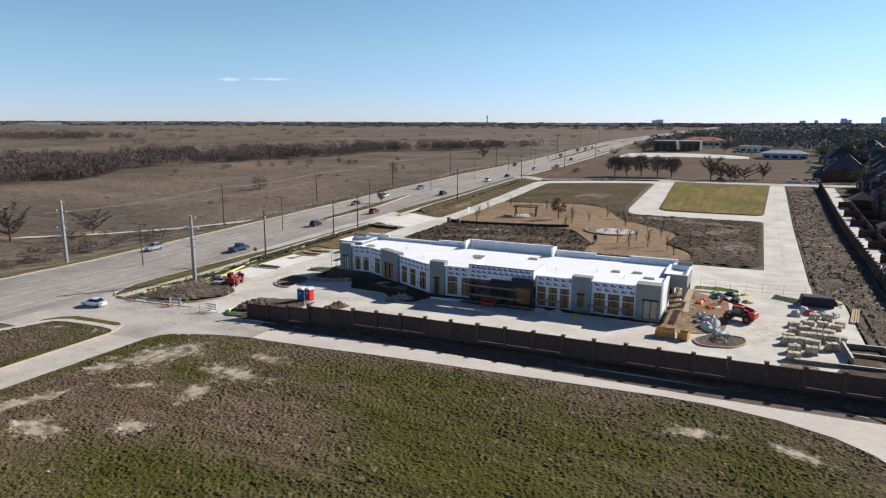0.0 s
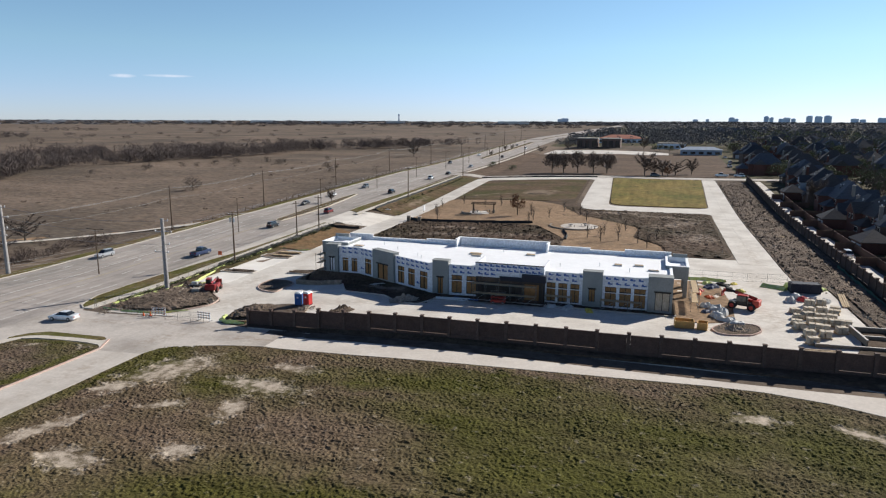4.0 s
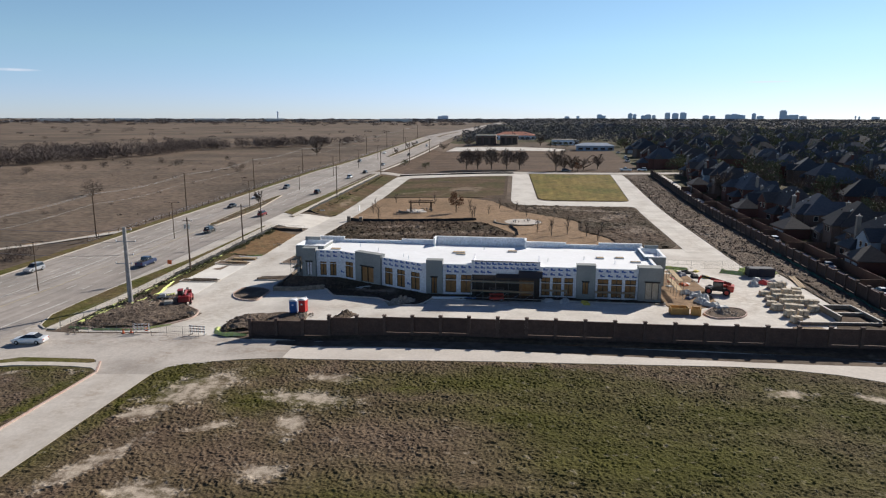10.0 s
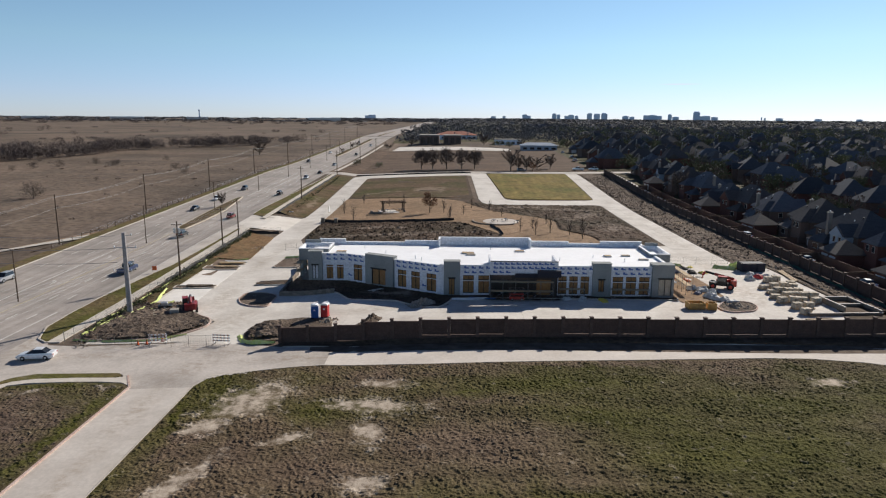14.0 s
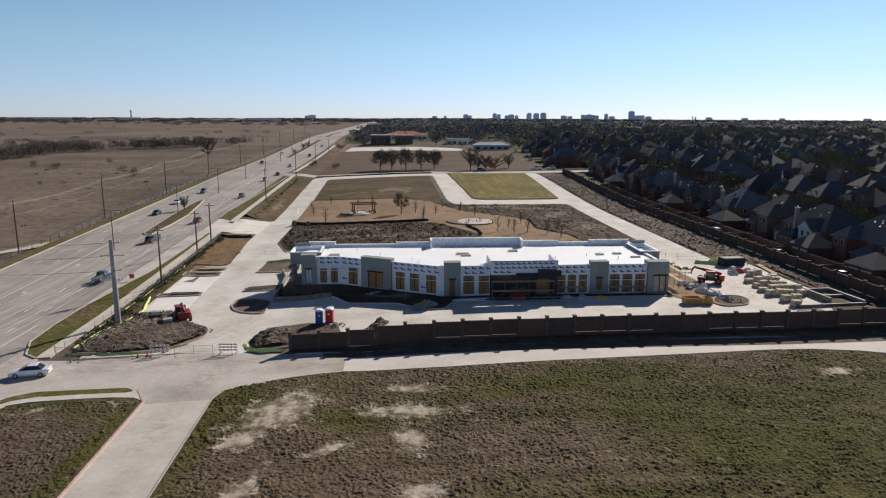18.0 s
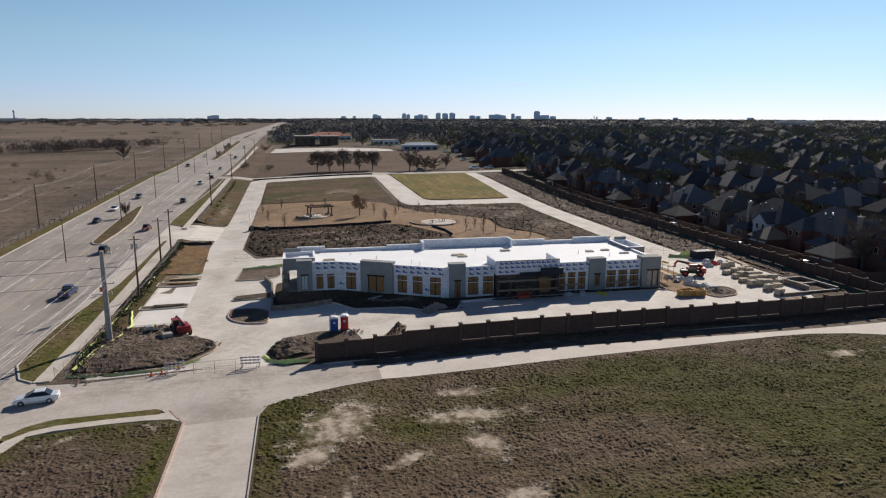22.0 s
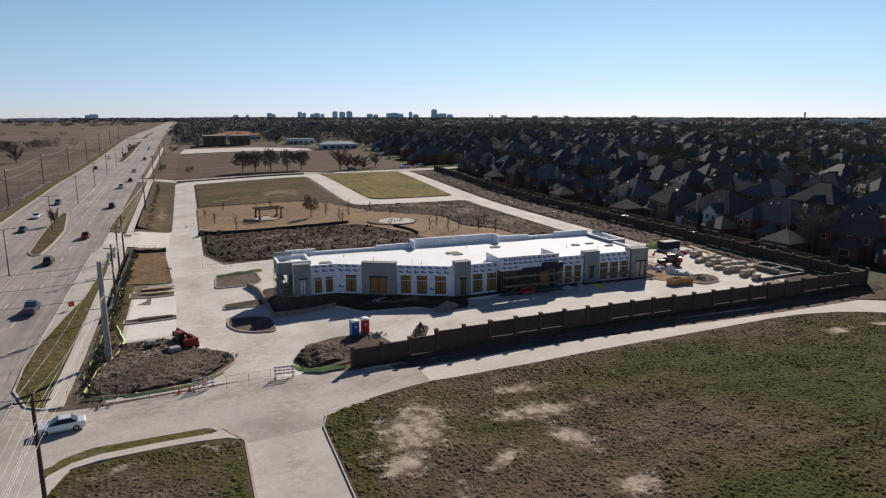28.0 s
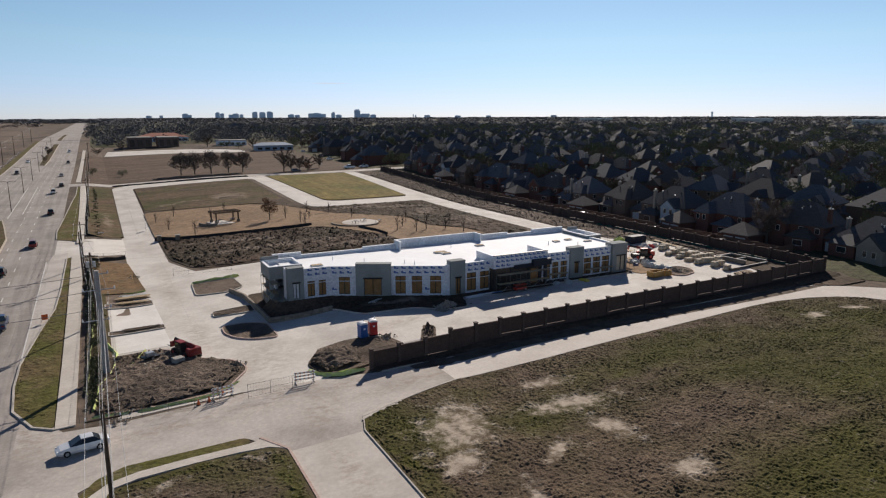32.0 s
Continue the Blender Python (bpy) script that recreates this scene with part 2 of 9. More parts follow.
def turf(name, dry, green, bare, green_scale=0.045, green_at=0.5, spots=(), bare_amount=0.0, clump=1.6, bump=0.8, spot_scale=0.8, green_spots=(), dry_spots=(), stripes=None):
    """Winter turf: dry and green grass in drifts, clumps, and bare soil in ragged spots; stripes: a stretch for mown streaks."""
    m = bpy.data.materials.new(name)
    m.use_nodes = True
    nt = m.node_tree
    bsdf = nt.nodes["Principled BSDF"]
    bsdf.inputs["Roughness"].default_value = 0.95
    bsdf.inputs["Specular IOR Level"].default_value = 0.094
    drift = noise_node(nt, green_scale, 6.0, 0.62)
    dr = ramp_node(nt, [(green_at - 0.10, (0, 0, 0)), (green_at + 0.14, (1, 1, 1))])
    nt.links.new(drift.outputs["Fac"], dr.inputs["Fac"])
    share = dr.outputs["Color"]
    if green_spots:
        share = mix_node(nt, patch_mask(nt, green_spots, 0.9), share, (1.0, 1.0, 1.0))
    if dry_spots:
        share = mix_node(nt, patch_mask(nt, dry_spots, 0.9), share, (0.0, 0.0, 0.0))
    col = mix_node(nt, share, dry, green)
    if stripes:
        tn = noise_node(nt, 1.0, 3.0, 0.6, stripes)
        tr = ramp_node(nt, [(0.35, (0.82, 0.82, 0.8)), (0.65, (1.14, 1.14, 1.12))])
        nt.links.new(tn.outputs["Fac"], tr.inputs["Fac"])
        col = mix_node(nt, 1.0, col, tr.outputs["Color"], "MULTIPLY")
    mid = noise_node(nt, 0.5, 4.0, 0.6)
    mr = ramp_node(nt, [(0.3, (0.8, 0.78, 0.76)), (0.7, (1.15, 1.15, 1.12))])
    nt.links.new(mid.outputs["Fac"], mr.inputs["Fac"])
    col = mix_node(nt, 1.0, col, mr.outputs["Color"], "MULTIPLY")
    # clump tone: hollows darkened, tops lightened, shade and highlight put into the colour
    cl = noise_node(nt, clump, 3.0, 0.6, (1.0, 1.5, 1.0))
    cr = ramp_node(nt, [(0.34, (0.72, 0.70, 0.68)), (0.5, (1, 1, 1)), (0.68, (1.28, 1.25, 1.2))])
    nt.links.new(cl.outputs["Fac"], cr.inputs["Fac"])
    col = mix_node(nt, 1.0, col, cr.outputs["Color"], "MULTIPLY")
    if bare_amount:
        bn = noise_node(nt, 0.11, 6.0, 0.65)
        br = ramp_node(nt, [(0.6, (0, 0, 0)), (0.74, (bare_amount,) * 3)])
        nt.links.new(bn.outputs["Fac"], br.inputs["Fac"])
        col = mix_node(nt, br.outputs["Color"], col, bare)
    if spots:
        mask = patch_mask(nt, spots)
        gr = noise_node(nt, spot_scale, 8.0, 0.7)
        ad = nt.nodes.new("ShaderNodeMath")
        ad.operation = "MULTIPLY_ADD"
        nt.links.new(gr.outputs["Fac"], ad.inputs[0])
        ad.inputs[1].default_value = 3.4
        nt.links.new(mask, ad.inputs[2])
        dv = nt.nodes.new("ShaderNodeMath")
        dv.operation = "DIVIDE"
        nt.links.new(ad.outputs[0], dv.inputs[0])
        dv.inputs[1].default_value = 4.2
        gm = ramp_node(nt, [(0.47, (0, 0, 0)), (0.55, (0.3, 0.3, 0.3)), (0.61, (0.75, 0.75, 0.75)), (0.70, (1, 1, 1))])
        nt.links.new(dv.outputs[0], gm.inputs["Fac"])
        fac = gm.outputs["Color"]
        sn = noise_node(nt, 0.8, 5.0, 0.7)
        sr = ramp_node(nt, [(0.3, tuple(0.72 * v for v in bare)), (0.65, bare)])
        nt.links.new(sn.outputs["Fac"], sr.inputs["Fac"])
        col = mix_node(nt, fac, col, sr.outputs["Color"])
    nt.links.new(col, bsdf.inputs["Base Color"])
    if spots:
        damp = mix_node(nt, fac, cl.outputs["Color"], gr.outputs["Color"])
        bump_to(nt, bsdf, damp, bump * 0.6, 0.12)
    else:
        bump_to(nt, bsdf, cl.outputs["Fac"], bump, 0.25)
    return m


MUD_STREET = [(-86.0, 79.5, 6.0, 2.2, 15), (-83.0, 73.0, 5.0, 1.6, 70), (-94.0, 82.0, 7.0, 1.2, 3), (-77.0, 78.5, 5.0, 1.2, 8), (-100.0, 78.0, 8.0, 1.0, 5), (-70.0, 75.0, 8.0, 0.8, 8), (-112.0, 84.0, 3.0, 5.0, 0)]
MUD_LOT = [(-85.0, 92.0, 3.0, 6.0, -10), (-84.4, 60.0, 1.2, 7.0, 0), (-84.0, 40.0, 0.9, 12.0, 0), (-91.0, 108.0, 1.5, 9.0, 5), (-92.5, 140.0, 1.2, 16.0, 0), (-8.0, 96.5, 7.0, 2.5, 0), (4.0, 104.0, 5.0, 9.0, 20), (5.0, 130.0, 5.0, 8.0, 0), (-40.0, 97.5, 10.0, 1.6, 0), (7.0, 160.0, 2.0, 14.0, 0), (-62.0, 95.0, 6.0, 1.5, 10)]
CONCRETE = material("road_concrete", [(0.32, 0.285, 0.255), (0.405, 0.36, 0.325)], 0.35, 0.9, fine=3.0, bump=0.15, stain=(0.24, 0.22, 0.195), stain_scale=0.06, stain_amount=0.7, grain=0.12, streak=(0.75, 0.014, 1.0))
ASPHALT = material("street_concrete", [(0.46, 0.415, 0.37), (0.54, 0.49, 0.44)], 0.3, 0.9, fine=2.5, bump=0.1, stain=(0.27, 0.24, 0.21), stain_scale=0.10, stain_amount=0.75, grain=0.13, mud=MUD_STREET)
STREET_PALE = material("pale_street_concrete", [(0.52, 0.47, 0.42), (0.61, 0.56, 0.50)], 0.2, 0.88, fine=2.5, bump=0.08, stain=(0.47, 0.42, 0.365), stain_scale=0.12, stain_amount=0.6, grain=0.1)
BAY = material("fresh_bay_concrete", [(0.70, 0.665, 0.61), (0.78, 0.745, 0.69)], 0.25, 0.88, fine=2.0, bump=0.05, stain=(0.60, 0.56, 0.50), stain_scale=0.3, stain_amount=0.5, grain=0.06)
PAVE = material("new_concrete", [(0.57, 0.53, 0.475), (0.67, 0.63, 0.57)], 0.18, 0.88, fine=2.0, bump=0.06, stain=(0.42, 0.375, 0.325), stain_scale=0.11, stain_amount=0.7, grain=0.1, mud=MUD_LOT, mud_colour=(0.36, 0.30, 0.235))
DRIVE = material("drive_concrete", [(0.48, 0.435, 0.385), (0.57, 0.52, 0.465)], 0.2, 0.88, fine=2.0, bump=0.06, stain=(0.38, 0.335, 0.29), stain_scale=0.12, stain_amount=0.7, grain=0.1, mud=MUD_LOT, mud_colour=(0.33, 0.27, 0.21))
KERB = material("kerb_concrete", [(0.42, 0.38, 0.33), (0.55, 0.50, 0.44)], 0.8, 0.9, fine=4.0)
KERB_RED = material("fire_lane_kerb", [(0.46, 0.30, 0.25), (0.52, 0.42, 0.36)], 0.5, 0.9, fine=4.0)
KERB_TAN = material("tan_median_kerb", [(0.44, 0.375, 0.30), (0.52, 0.455, 0.37)], 0.8, 0.9, fine=4.0)
WALK = material("sidewalk_concrete", [(0.50, 0.45, 0.39), (0.60, 0.55, 0.48)], 0.3, 0.9, fine=3.0, stain=(0.40, 0.35, 0.29), stain_scale=0.2, grain=0.12)
PASTURE = turf("pasture_grass", (0.182, 0.140, 0.113), (0.106, 0.087, 0.072), (0.26, 0.20, 0.143), 0.012, 0.50, bare_amount=0.5, clump=0.5, bump=0.5, stripes=(0.006, 0.03, 1.0))
BARE_SPOTS = [(-72.0, 61.5, 5.0, 3.2, 60), (-75.0, 55.0, 2.2, 1.6, 40), (-58.5, 60.3, 4.6, 1.5, -6), (-57.5, 66.4, 2.9, 1.2, -4), (-57.8, 54.0, 1.5, 2.6, 10),
                    (-66.0, 52.5, 2.2, 0.8, 35), (-57.0, 44.5, 2.0, 1.2, 5), (-73.6, 44.0, 4.5, 1.1, 66), (-4.0, 67.6, 2.0, 1.2, 0), (6.0, 67.0, 2.4, 1.0, -25), (-66.0, 40.0, 3.0, 1.6, 0)]
FIELD = turf("field_grass", (0.136, 0.098, 0.071), (0.071, 0.069, 0.016), (0.50, 0.42, 0.335), 0.05, 0.50, spots=BARE_SPOTS, clump=4.0, bump=1.6, stripes=(0.05, 0.55, 1.0),
             green_spots=[(-36.0, 66.5, 13.0, 2.2, 4), (-12.0, 61.0, 15.0, 5.0, 0), (2.0, 62.0, 8.0, 6.0, -30), (-18.0, 50.0, 16.0, 7.0, 0), (-34.0, 57.0, 12.0, 3.0, 0), (-76.5, 63.0, 2.5, 5.0, 0), (-79.0, 58.0, 1.2, 8.0, 0), (-40.0, 40.0, 12.0, 2.5, 10), (-64.0, 59.0, 4.0, 3.0, 0), (-47.0, 64.0, 4.0, 1.6, 0), (-10.0, 42.0, 18.0, 5.0, 0)],
             dry_spots=[(-48.0, 51.0, 9.0, 5.0, 0), (-62.0, 46.0, 8.0, 4.0, 0), (-28.0, 73.5, 24.0, 1.0, 2), (-70.0, 50.0, 5.0, 3.0, 60)])
VERGE = turf("verge_grass", (0.145, 0.108, 0.055), (0.098, 0.098, 0.027), (0.34, 0.28, 0.21), 0.12, 0.48, bare_amount=0.4, clump=1.6)
WESTFIELD = turf("corner_field_grass", (0.122, 0.088, 0.071), (0.070, 0.071, 0.017), (0.40, 0.34, 0.27), 0.06, 0.5, spots=[(-100.0, 65.6, 1.6, 0.6, 10), (-91.5, 66.6, 1.6, 0.6, 0)], clump=4.0, stripes=(0.35, 0.5, 1.0),
                 dry_spots=[(-99.0, 58.0, 4.0, 3.6, 0), (-99.0, 44.0, 5.0, 9.0, 0)], green_spots=[(-90.0, 55.0, 1.0, 14.0, 0), (-98.0, 67.6, 6.0, 0.8, 4), (-106.0, 55.0, 1.0, 10.0, 0)])
LAWN = turf("ryegrass_lawn", (0.20, 0.150, 0.050), (0.120, 0.115, 0.032), (0.24, 0.17, 0.08), 0.06, 0.5, bare_amount=0.5, clump=0.5, bump=0.3, stripes=(0.5, 0.03, 1.0))
DIRT = turf("graded_dirt", (0.185, 0.145, 0.117), (0.105, 0.083, 0.067), (0.30, 0.25, 0.20), 0.13, 0.50, bare_amount=0.7, clump=2.4, bump=1.2)
DIRT_DARK = turf("black_clay_dirt", (0.108, 0.076, 0.057), (0.064, 0.051, 0.035), (0.29, 0.23, 0.18), 0.05, 0.48, spots=[(-62.0, 168.0, 16.0, 2.2, 4), (-72.0, 180.0, 9.0, 2.0, -6), (-45.0, 160.0, 12.0, 1.6, 8), (-8.0, 200.0, 9.0, 3.0, 50), (-12.0, 214.0, 10.0, 2.5, -15), (-4.0, 178.0, 4.0, 8.0, 10), (-28.0, 218.0, 8.0, 2.0, 10), (-60.0, 104.0, 4.0, 1.0, -20)], spot_scale=0.3, bare_amount=0.5, clump=1.6, bump=1.3)
SCRUB = turf("weedy_dirt", (0.122, 0.082, 0.053), (0.068, 0.066, 0.024), (0.25, 0.19, 0.135), 0.06, 0.52, spots=[(-59.0, 263.0, 7.0, 7.0, 0), (-78.0, 258.0, 6.0, 2.0, 20), (-101.0, 230.0, 1.2, 14.0, 0)], spot_scale=0.2, bare_amount=0.4, clump=0.9, stripes=(0.03, 0.25, 1.0), green_spots=[(-81.0, 262.0, 5.0, 6.0, 0), (-50.0, 300.0, 6.0, 3.0, 0), (-102.0, 300.0, 3.0, 12.0, 0)])
STRAW = turf("rusty_straw", (0.19, 0.12, 0.066), (0.105, 0.088, 0.048), (0.31, 0.21, 0.12), 0.22, 0.55, bare_amount=0.5, clump=1.3, bump=0.8)
MULCH = turf("granite_mulch", (0.29, 0.20, 0.13), (0.215, 0.15, 0.097), (0.37, 0.285, 0.195), 0.06, 0.52, bare_amount=0.6, clump=1.6, bump=0.3)
NORTHFIELD = turf("mown_dormant_field", (0.135, 0.095, 0.072), (0.105, 0.076, 0.057), (0.18, 0.135, 0.10), 0.03, 0.5, bare_amount=0.3, clump=0.7, bump=0.2, stripes=(0.02, 0.16, 1.0))
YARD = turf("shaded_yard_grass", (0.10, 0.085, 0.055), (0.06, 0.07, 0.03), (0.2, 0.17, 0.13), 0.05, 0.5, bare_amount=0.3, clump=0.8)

ROOF_WHITE = material("white_roof_membrane", [(0.80, 0.81, 0.82), (0.86, 0.87, 0.88)], 0.2, 0.75, fine=1.2, stain=(0.70, 0.70, 0.70), stain_scale=0.15, stain_amount=0.3, grain=0.05)
WRAP = material("white_housewrap", [(0.66, 0.67, 0.71), (0.75, 0.76, 0.79)], 0.6, 0.6, fine=3.0, bump=0.2)
WRAP_BLUE = plain("housewrap_print_blue", (0.07, 0.13, 0.35), 0.6)
STUCCO = material("grey_stucco_coat", [(0.24, 0.255, 0.25), (0.30, 0.31, 0.30)], 0.5, 0.92, fine=6.0, bump=0.15, stain=(0.2, 0.21, 0.21), stain_scale=0.4)
PLYWOOD = material("bare_plywood", [(0.26, 0.13, 0.05), (0.36, 0.20, 0.085)], 1.5, 0.8, fine=6.0, dims="pos")
DARK_FRAME = plain("dark_bronze_metal", (0.03, 0.028, 0.026), 0.45, 0.4)
BLACK = plain("black_rubber", (0.018, 0.018, 0.018), 0.8)
SLAB = material("foundation_concrete", [(0.30, 0.28, 0.25), (0.38, 0.35, 0.31)], 0.7, 0.9, fine=3.0)
STEEL = material("galvanised_steel", [(0.42, 0.43, 0.44), (0.52, 0.53, 0.54)], 2.0, 0.45, 0.7, dims="obj")
POLE_CONC = material("weathered_steel_pole", [(0.30, 0.285, 0.275), (0.38, 0.36, 0.345)], 0.6, 0.8, 0.0, fine=4.0)
WOOD_POLE = material("creosoted_wood", [(0.075, 0.052, 0.036), (0.12, 0.085, 0.06)], 2.0, 0.95, fine=8.0)
FENCE_PANEL = material("brown_precast_panel", [(0.070, 0.045, 0.037), (0.100, 0.065, 0.053)], 1.2, 0.92, fine=5.0, bump=0.4, bump_dist=0.03, vary=0.1)
FENCE_POST = material("brown_precast_post", [(0.080, 0.054, 0.045), (0.115, 0.080, 0.066)], 1.5, 0.92, fine=5.0, vary=0.08)
LIMESTONE = material("cut_limestone", [(0.42, 0.36, 0.27), (0.56, 0.49, 0.39)], 1.2, 0.9, fine=4.0, bump=0.3, vary=0.15)
WIRE = plain("aluminium_conductor", (0.30, 0.30, 0.30), 0.6, 0.3)
DARK_STEEL = plain("dull_fence_steel", (0.16, 0.16, 0.155), 0.6, 0.4)
PAINT_WHITE = material("white_lane_paint", [(0.53, 0.51, 0.475), (0.67, 0.655, 0.62)], 0.5, 0.8)
PAINT_YELLOW = material("yellow_lane_paint", [(0.42, 0.355, 0.25), (0.50, 0.42, 0.28)], 1.5, 0.8)
LIME = material("lime_green_barrier_fabric", [(0.44, 0.44, 0.26), (0.52, 0.60, 0.17), (0.68, 0.72, 0.42)], 1.4, 0.8)
GREEN_FABRIC = plain("dark_green_silt_fabric", (0.03, 0.085, 0.06), 0.85)
BLACK_FABRIC = plain("black_silt_fabric", (0.022, 0.022, 0.022), 0.85)
ORANGE = plain("orange_plastic", (0.72, 0.13, 0.03), 0.5)
RED_MACHINE = material("red_machine_paint", [(0.22, 0.014, 0.018), (0.29, 0.022, 0.024)], 3.0, 0.45, stain=(0.22, 0.12, 0.09), stain_scale=1.0, dims="obj")
ORANGE_MACHINE = material("orange_red_machine_paint", [(0.42, 0.04, 0.028), (0.52, 0.06, 0.04)], 3.0, 0.45, stain=(0.25, 0.14, 0.09), stain_scale=1.0, dims="obj")
BLUE_PLASTIC = plain("blue_plastic", (0.035, 0.12, 0.36), 0.5)
RED_PLASTIC = plain("red_plastic", (0.50, 0.03, 0.03), 0.5)
WHITE_PLASTIC = plain("white_plastic", (0.75, 0.76, 0.77), 0.5)
LUMBER = material("framing_lumber", [(0.36, 0.26, 0.15), (0.50, 0.38, 0.24)], 2.0, 0.85, fine=6.0)
DUMP_YELLOW = material("rusty_yellow_steel", [(0.46, 0.27, 0.08), (0.55, 0.34, 0.12)], 1.5, 0.7, stain=(0.2, 0.1, 0.05), stain_scale=0.8, dims="obj")
CANVAS_BLACK = plain("black_canvas", (0.015, 0.017, 0.03), 0.7)
GLASS_DARK = plain("dark_window_glass", (0.02, 0.025, 0.03), 0.08, 0.0, 0.6)


# ---- building blocks ----
def ss(a, b, v):
    u = min(1.0, max(0.0, (v - a) / (b - a)))
    return u * u * (3 - 2 * u)


def h(x, y):
    """Height of the ground: lowest at the main road, which climbs northwards, rising behind the site; the building stands on a low plateau, the side street lies lower."""
    road = (1 - ss(-108, -99, x)) * ss(-165, -145, x)
    climb = 3.8 * ss(200, 330, y) * (1 - road) + 5.4 * min(1.0, max(0.0, (y - 105) / 225)) * road + 8.0 * ss(330, 780, y) + 6.0 * ss(900, 4500, math.hypot(x, y))
    plateau = 0.6 * ss(-78, -68, x) * (1 - ss(16, 21, x)) * ss(83.8, 85.8, y) * (1 - ss(123, 134, y)) - 0.4 * ss(-72, -62, x) * (1 - ss(80.4, 81.6, y))
    return -2.8 + 2.8 * ss(-130, -35, x) + 0.9 * ss(-10, 60, x) + climb + plateau


def empty(name, x=0.0, y=0.0, z=0.0, turn=0.0):
    ob = new(name)
    ob.empty_display_size = 0.5
    ob.matrix_basis = pose(x, y, z, 0, 0, turn)
    return ob


def part(name, bm, mat, parent=None, label=""):
    me = bpy.data.meshes.new(name)
    if isinstance(bm, tuple):
        me.from_pydata(bm[0], [], bm[1])
    else:
        bm.to_mesh(me)
        bm.free()
    for mm in (mat if isinstance(mat, (list, tuple)) else [mat]):
        me.materials.append(mm)
    ob = new(name, me)
    if parent is not None:
        ob.parent = parent
    if label:
        ob["label"] = label
    return ob


def shared(name, mesh, parent, m):
    ob = new(name, mesh)
    ob.parent = parent
    ob.matrix_basis = m
    return ob


def add_box(bm, x0, x1, y0, y1, z0, z1, m=None, bevel=0.0):
    vs = [bm.verts.new((x, y, z)) for z in (z0, z1) for x, y in ((x0, y0), (x1, y0), (x1, y1), (x0, y1))]
    fs = [bm.faces.new([vs[i] for i in q]) for q in ((3, 2, 1, 0), (4, 5, 6, 7), (0, 1, 5, 4), (1, 2, 6, 5), (2, 3, 7, 6), (3, 0, 4, 7))]
    if bevel:
        es = list({e for f in fs for e in f.edges})
        r = bmesh.ops.bevel(bm, geom=es, offset=bevel, segments=1, affect="EDGES")
        vs = list({v for f in r["faces"] for v in f.verts} | {v for v in vs if v.is_valid})
    if m is not None:
        for v in vs:
            v.co = m @ v.co
    return vs


def box(x0, x1, y0, y1, z0, z1, bevel=0.0):
    bm = bmesh.new()
    add_box(bm, x0, x1, y0, y1, z0, z1, None, bevel)
    return bm


def add_tube(bm, pts, radii, sides=8, cap=True):
    """A round bar through the points, with a radius at each."""
    pts = [Vector(p) for p in pts]
    if not isinstance(radii, (list, tuple)):
        radii = [radii] * len(pts)
    rings = []
    for i, p in enumerate(pts):
        d = (pts[min(i + 1, len(pts) - 1)] - pts[max(i - 1, 0)]).normalized()
        a = d.cross(Vector((0, 0, 1)) if abs(d.z) < 0.9 else Vector((1, 0, 0))).normalized()
        b = d.cross(a)
        rings.append([bm.verts.new(p + radii[i] * (math.cos(k * math.tau / sides) * a + math.sin(k * math.tau / sides) * b)) for k in range(sides)])
    for r0, r1 in zip(rings, rings[1:]):
        for k in range(sides):
            bm.faces.new((r0[k], r0[(k + 1) % sides], r1[(k + 1) % sides], r1[k]))
    if cap and sides > 2:
        bm.faces.new(rings[0][::-1])
        bm.faces.new(rings[-1])


def tube(pts, radii, sides=8):
    bm = bmesh.new()
    add_tube(bm, pts, radii, sides)
    return bm


def add_prism(bm, outline, z0, z1):
    lo = [bm.verts.new((x, y, z0)) for x, y in outline]
    hi = [bm.verts.new((x, y, z1)) for x, y in outline]
    bm.faces.new(lo[::-1])
    bm.faces.new(hi)
    n = len(lo)
    for i in range(n):
        bm.faces.new((lo[i], lo[(i + 1) % n], hi[(i + 1) % n], hi[i]))


def rounded(pts, r=1.5, n=5, radii=None):
    """An outline with its corners rounded off."""
    out = []
    k = len(pts)
    for i in range(k):
        a, b, c = Vector(pts[i - 1]), Vector(pts[i]), Vector(pts[(i + 1) % k])
        rr = radii[i] if radii else r
        rr = min(rr, 0.48 * (a - b).length, 0.48 * (c - b).length)
        if rr < 0.05:
            out.append(tuple(b))
            continue
        p, q = b + (a - b).normalized() * rr, b + (c - b).normalized() * rr
        for j in range(n + 1):
            u = j / n
            out.append(tuple((1 - u) ** 2 * p + 2 * u * (1 - u) * b + u * u * q))
    return out


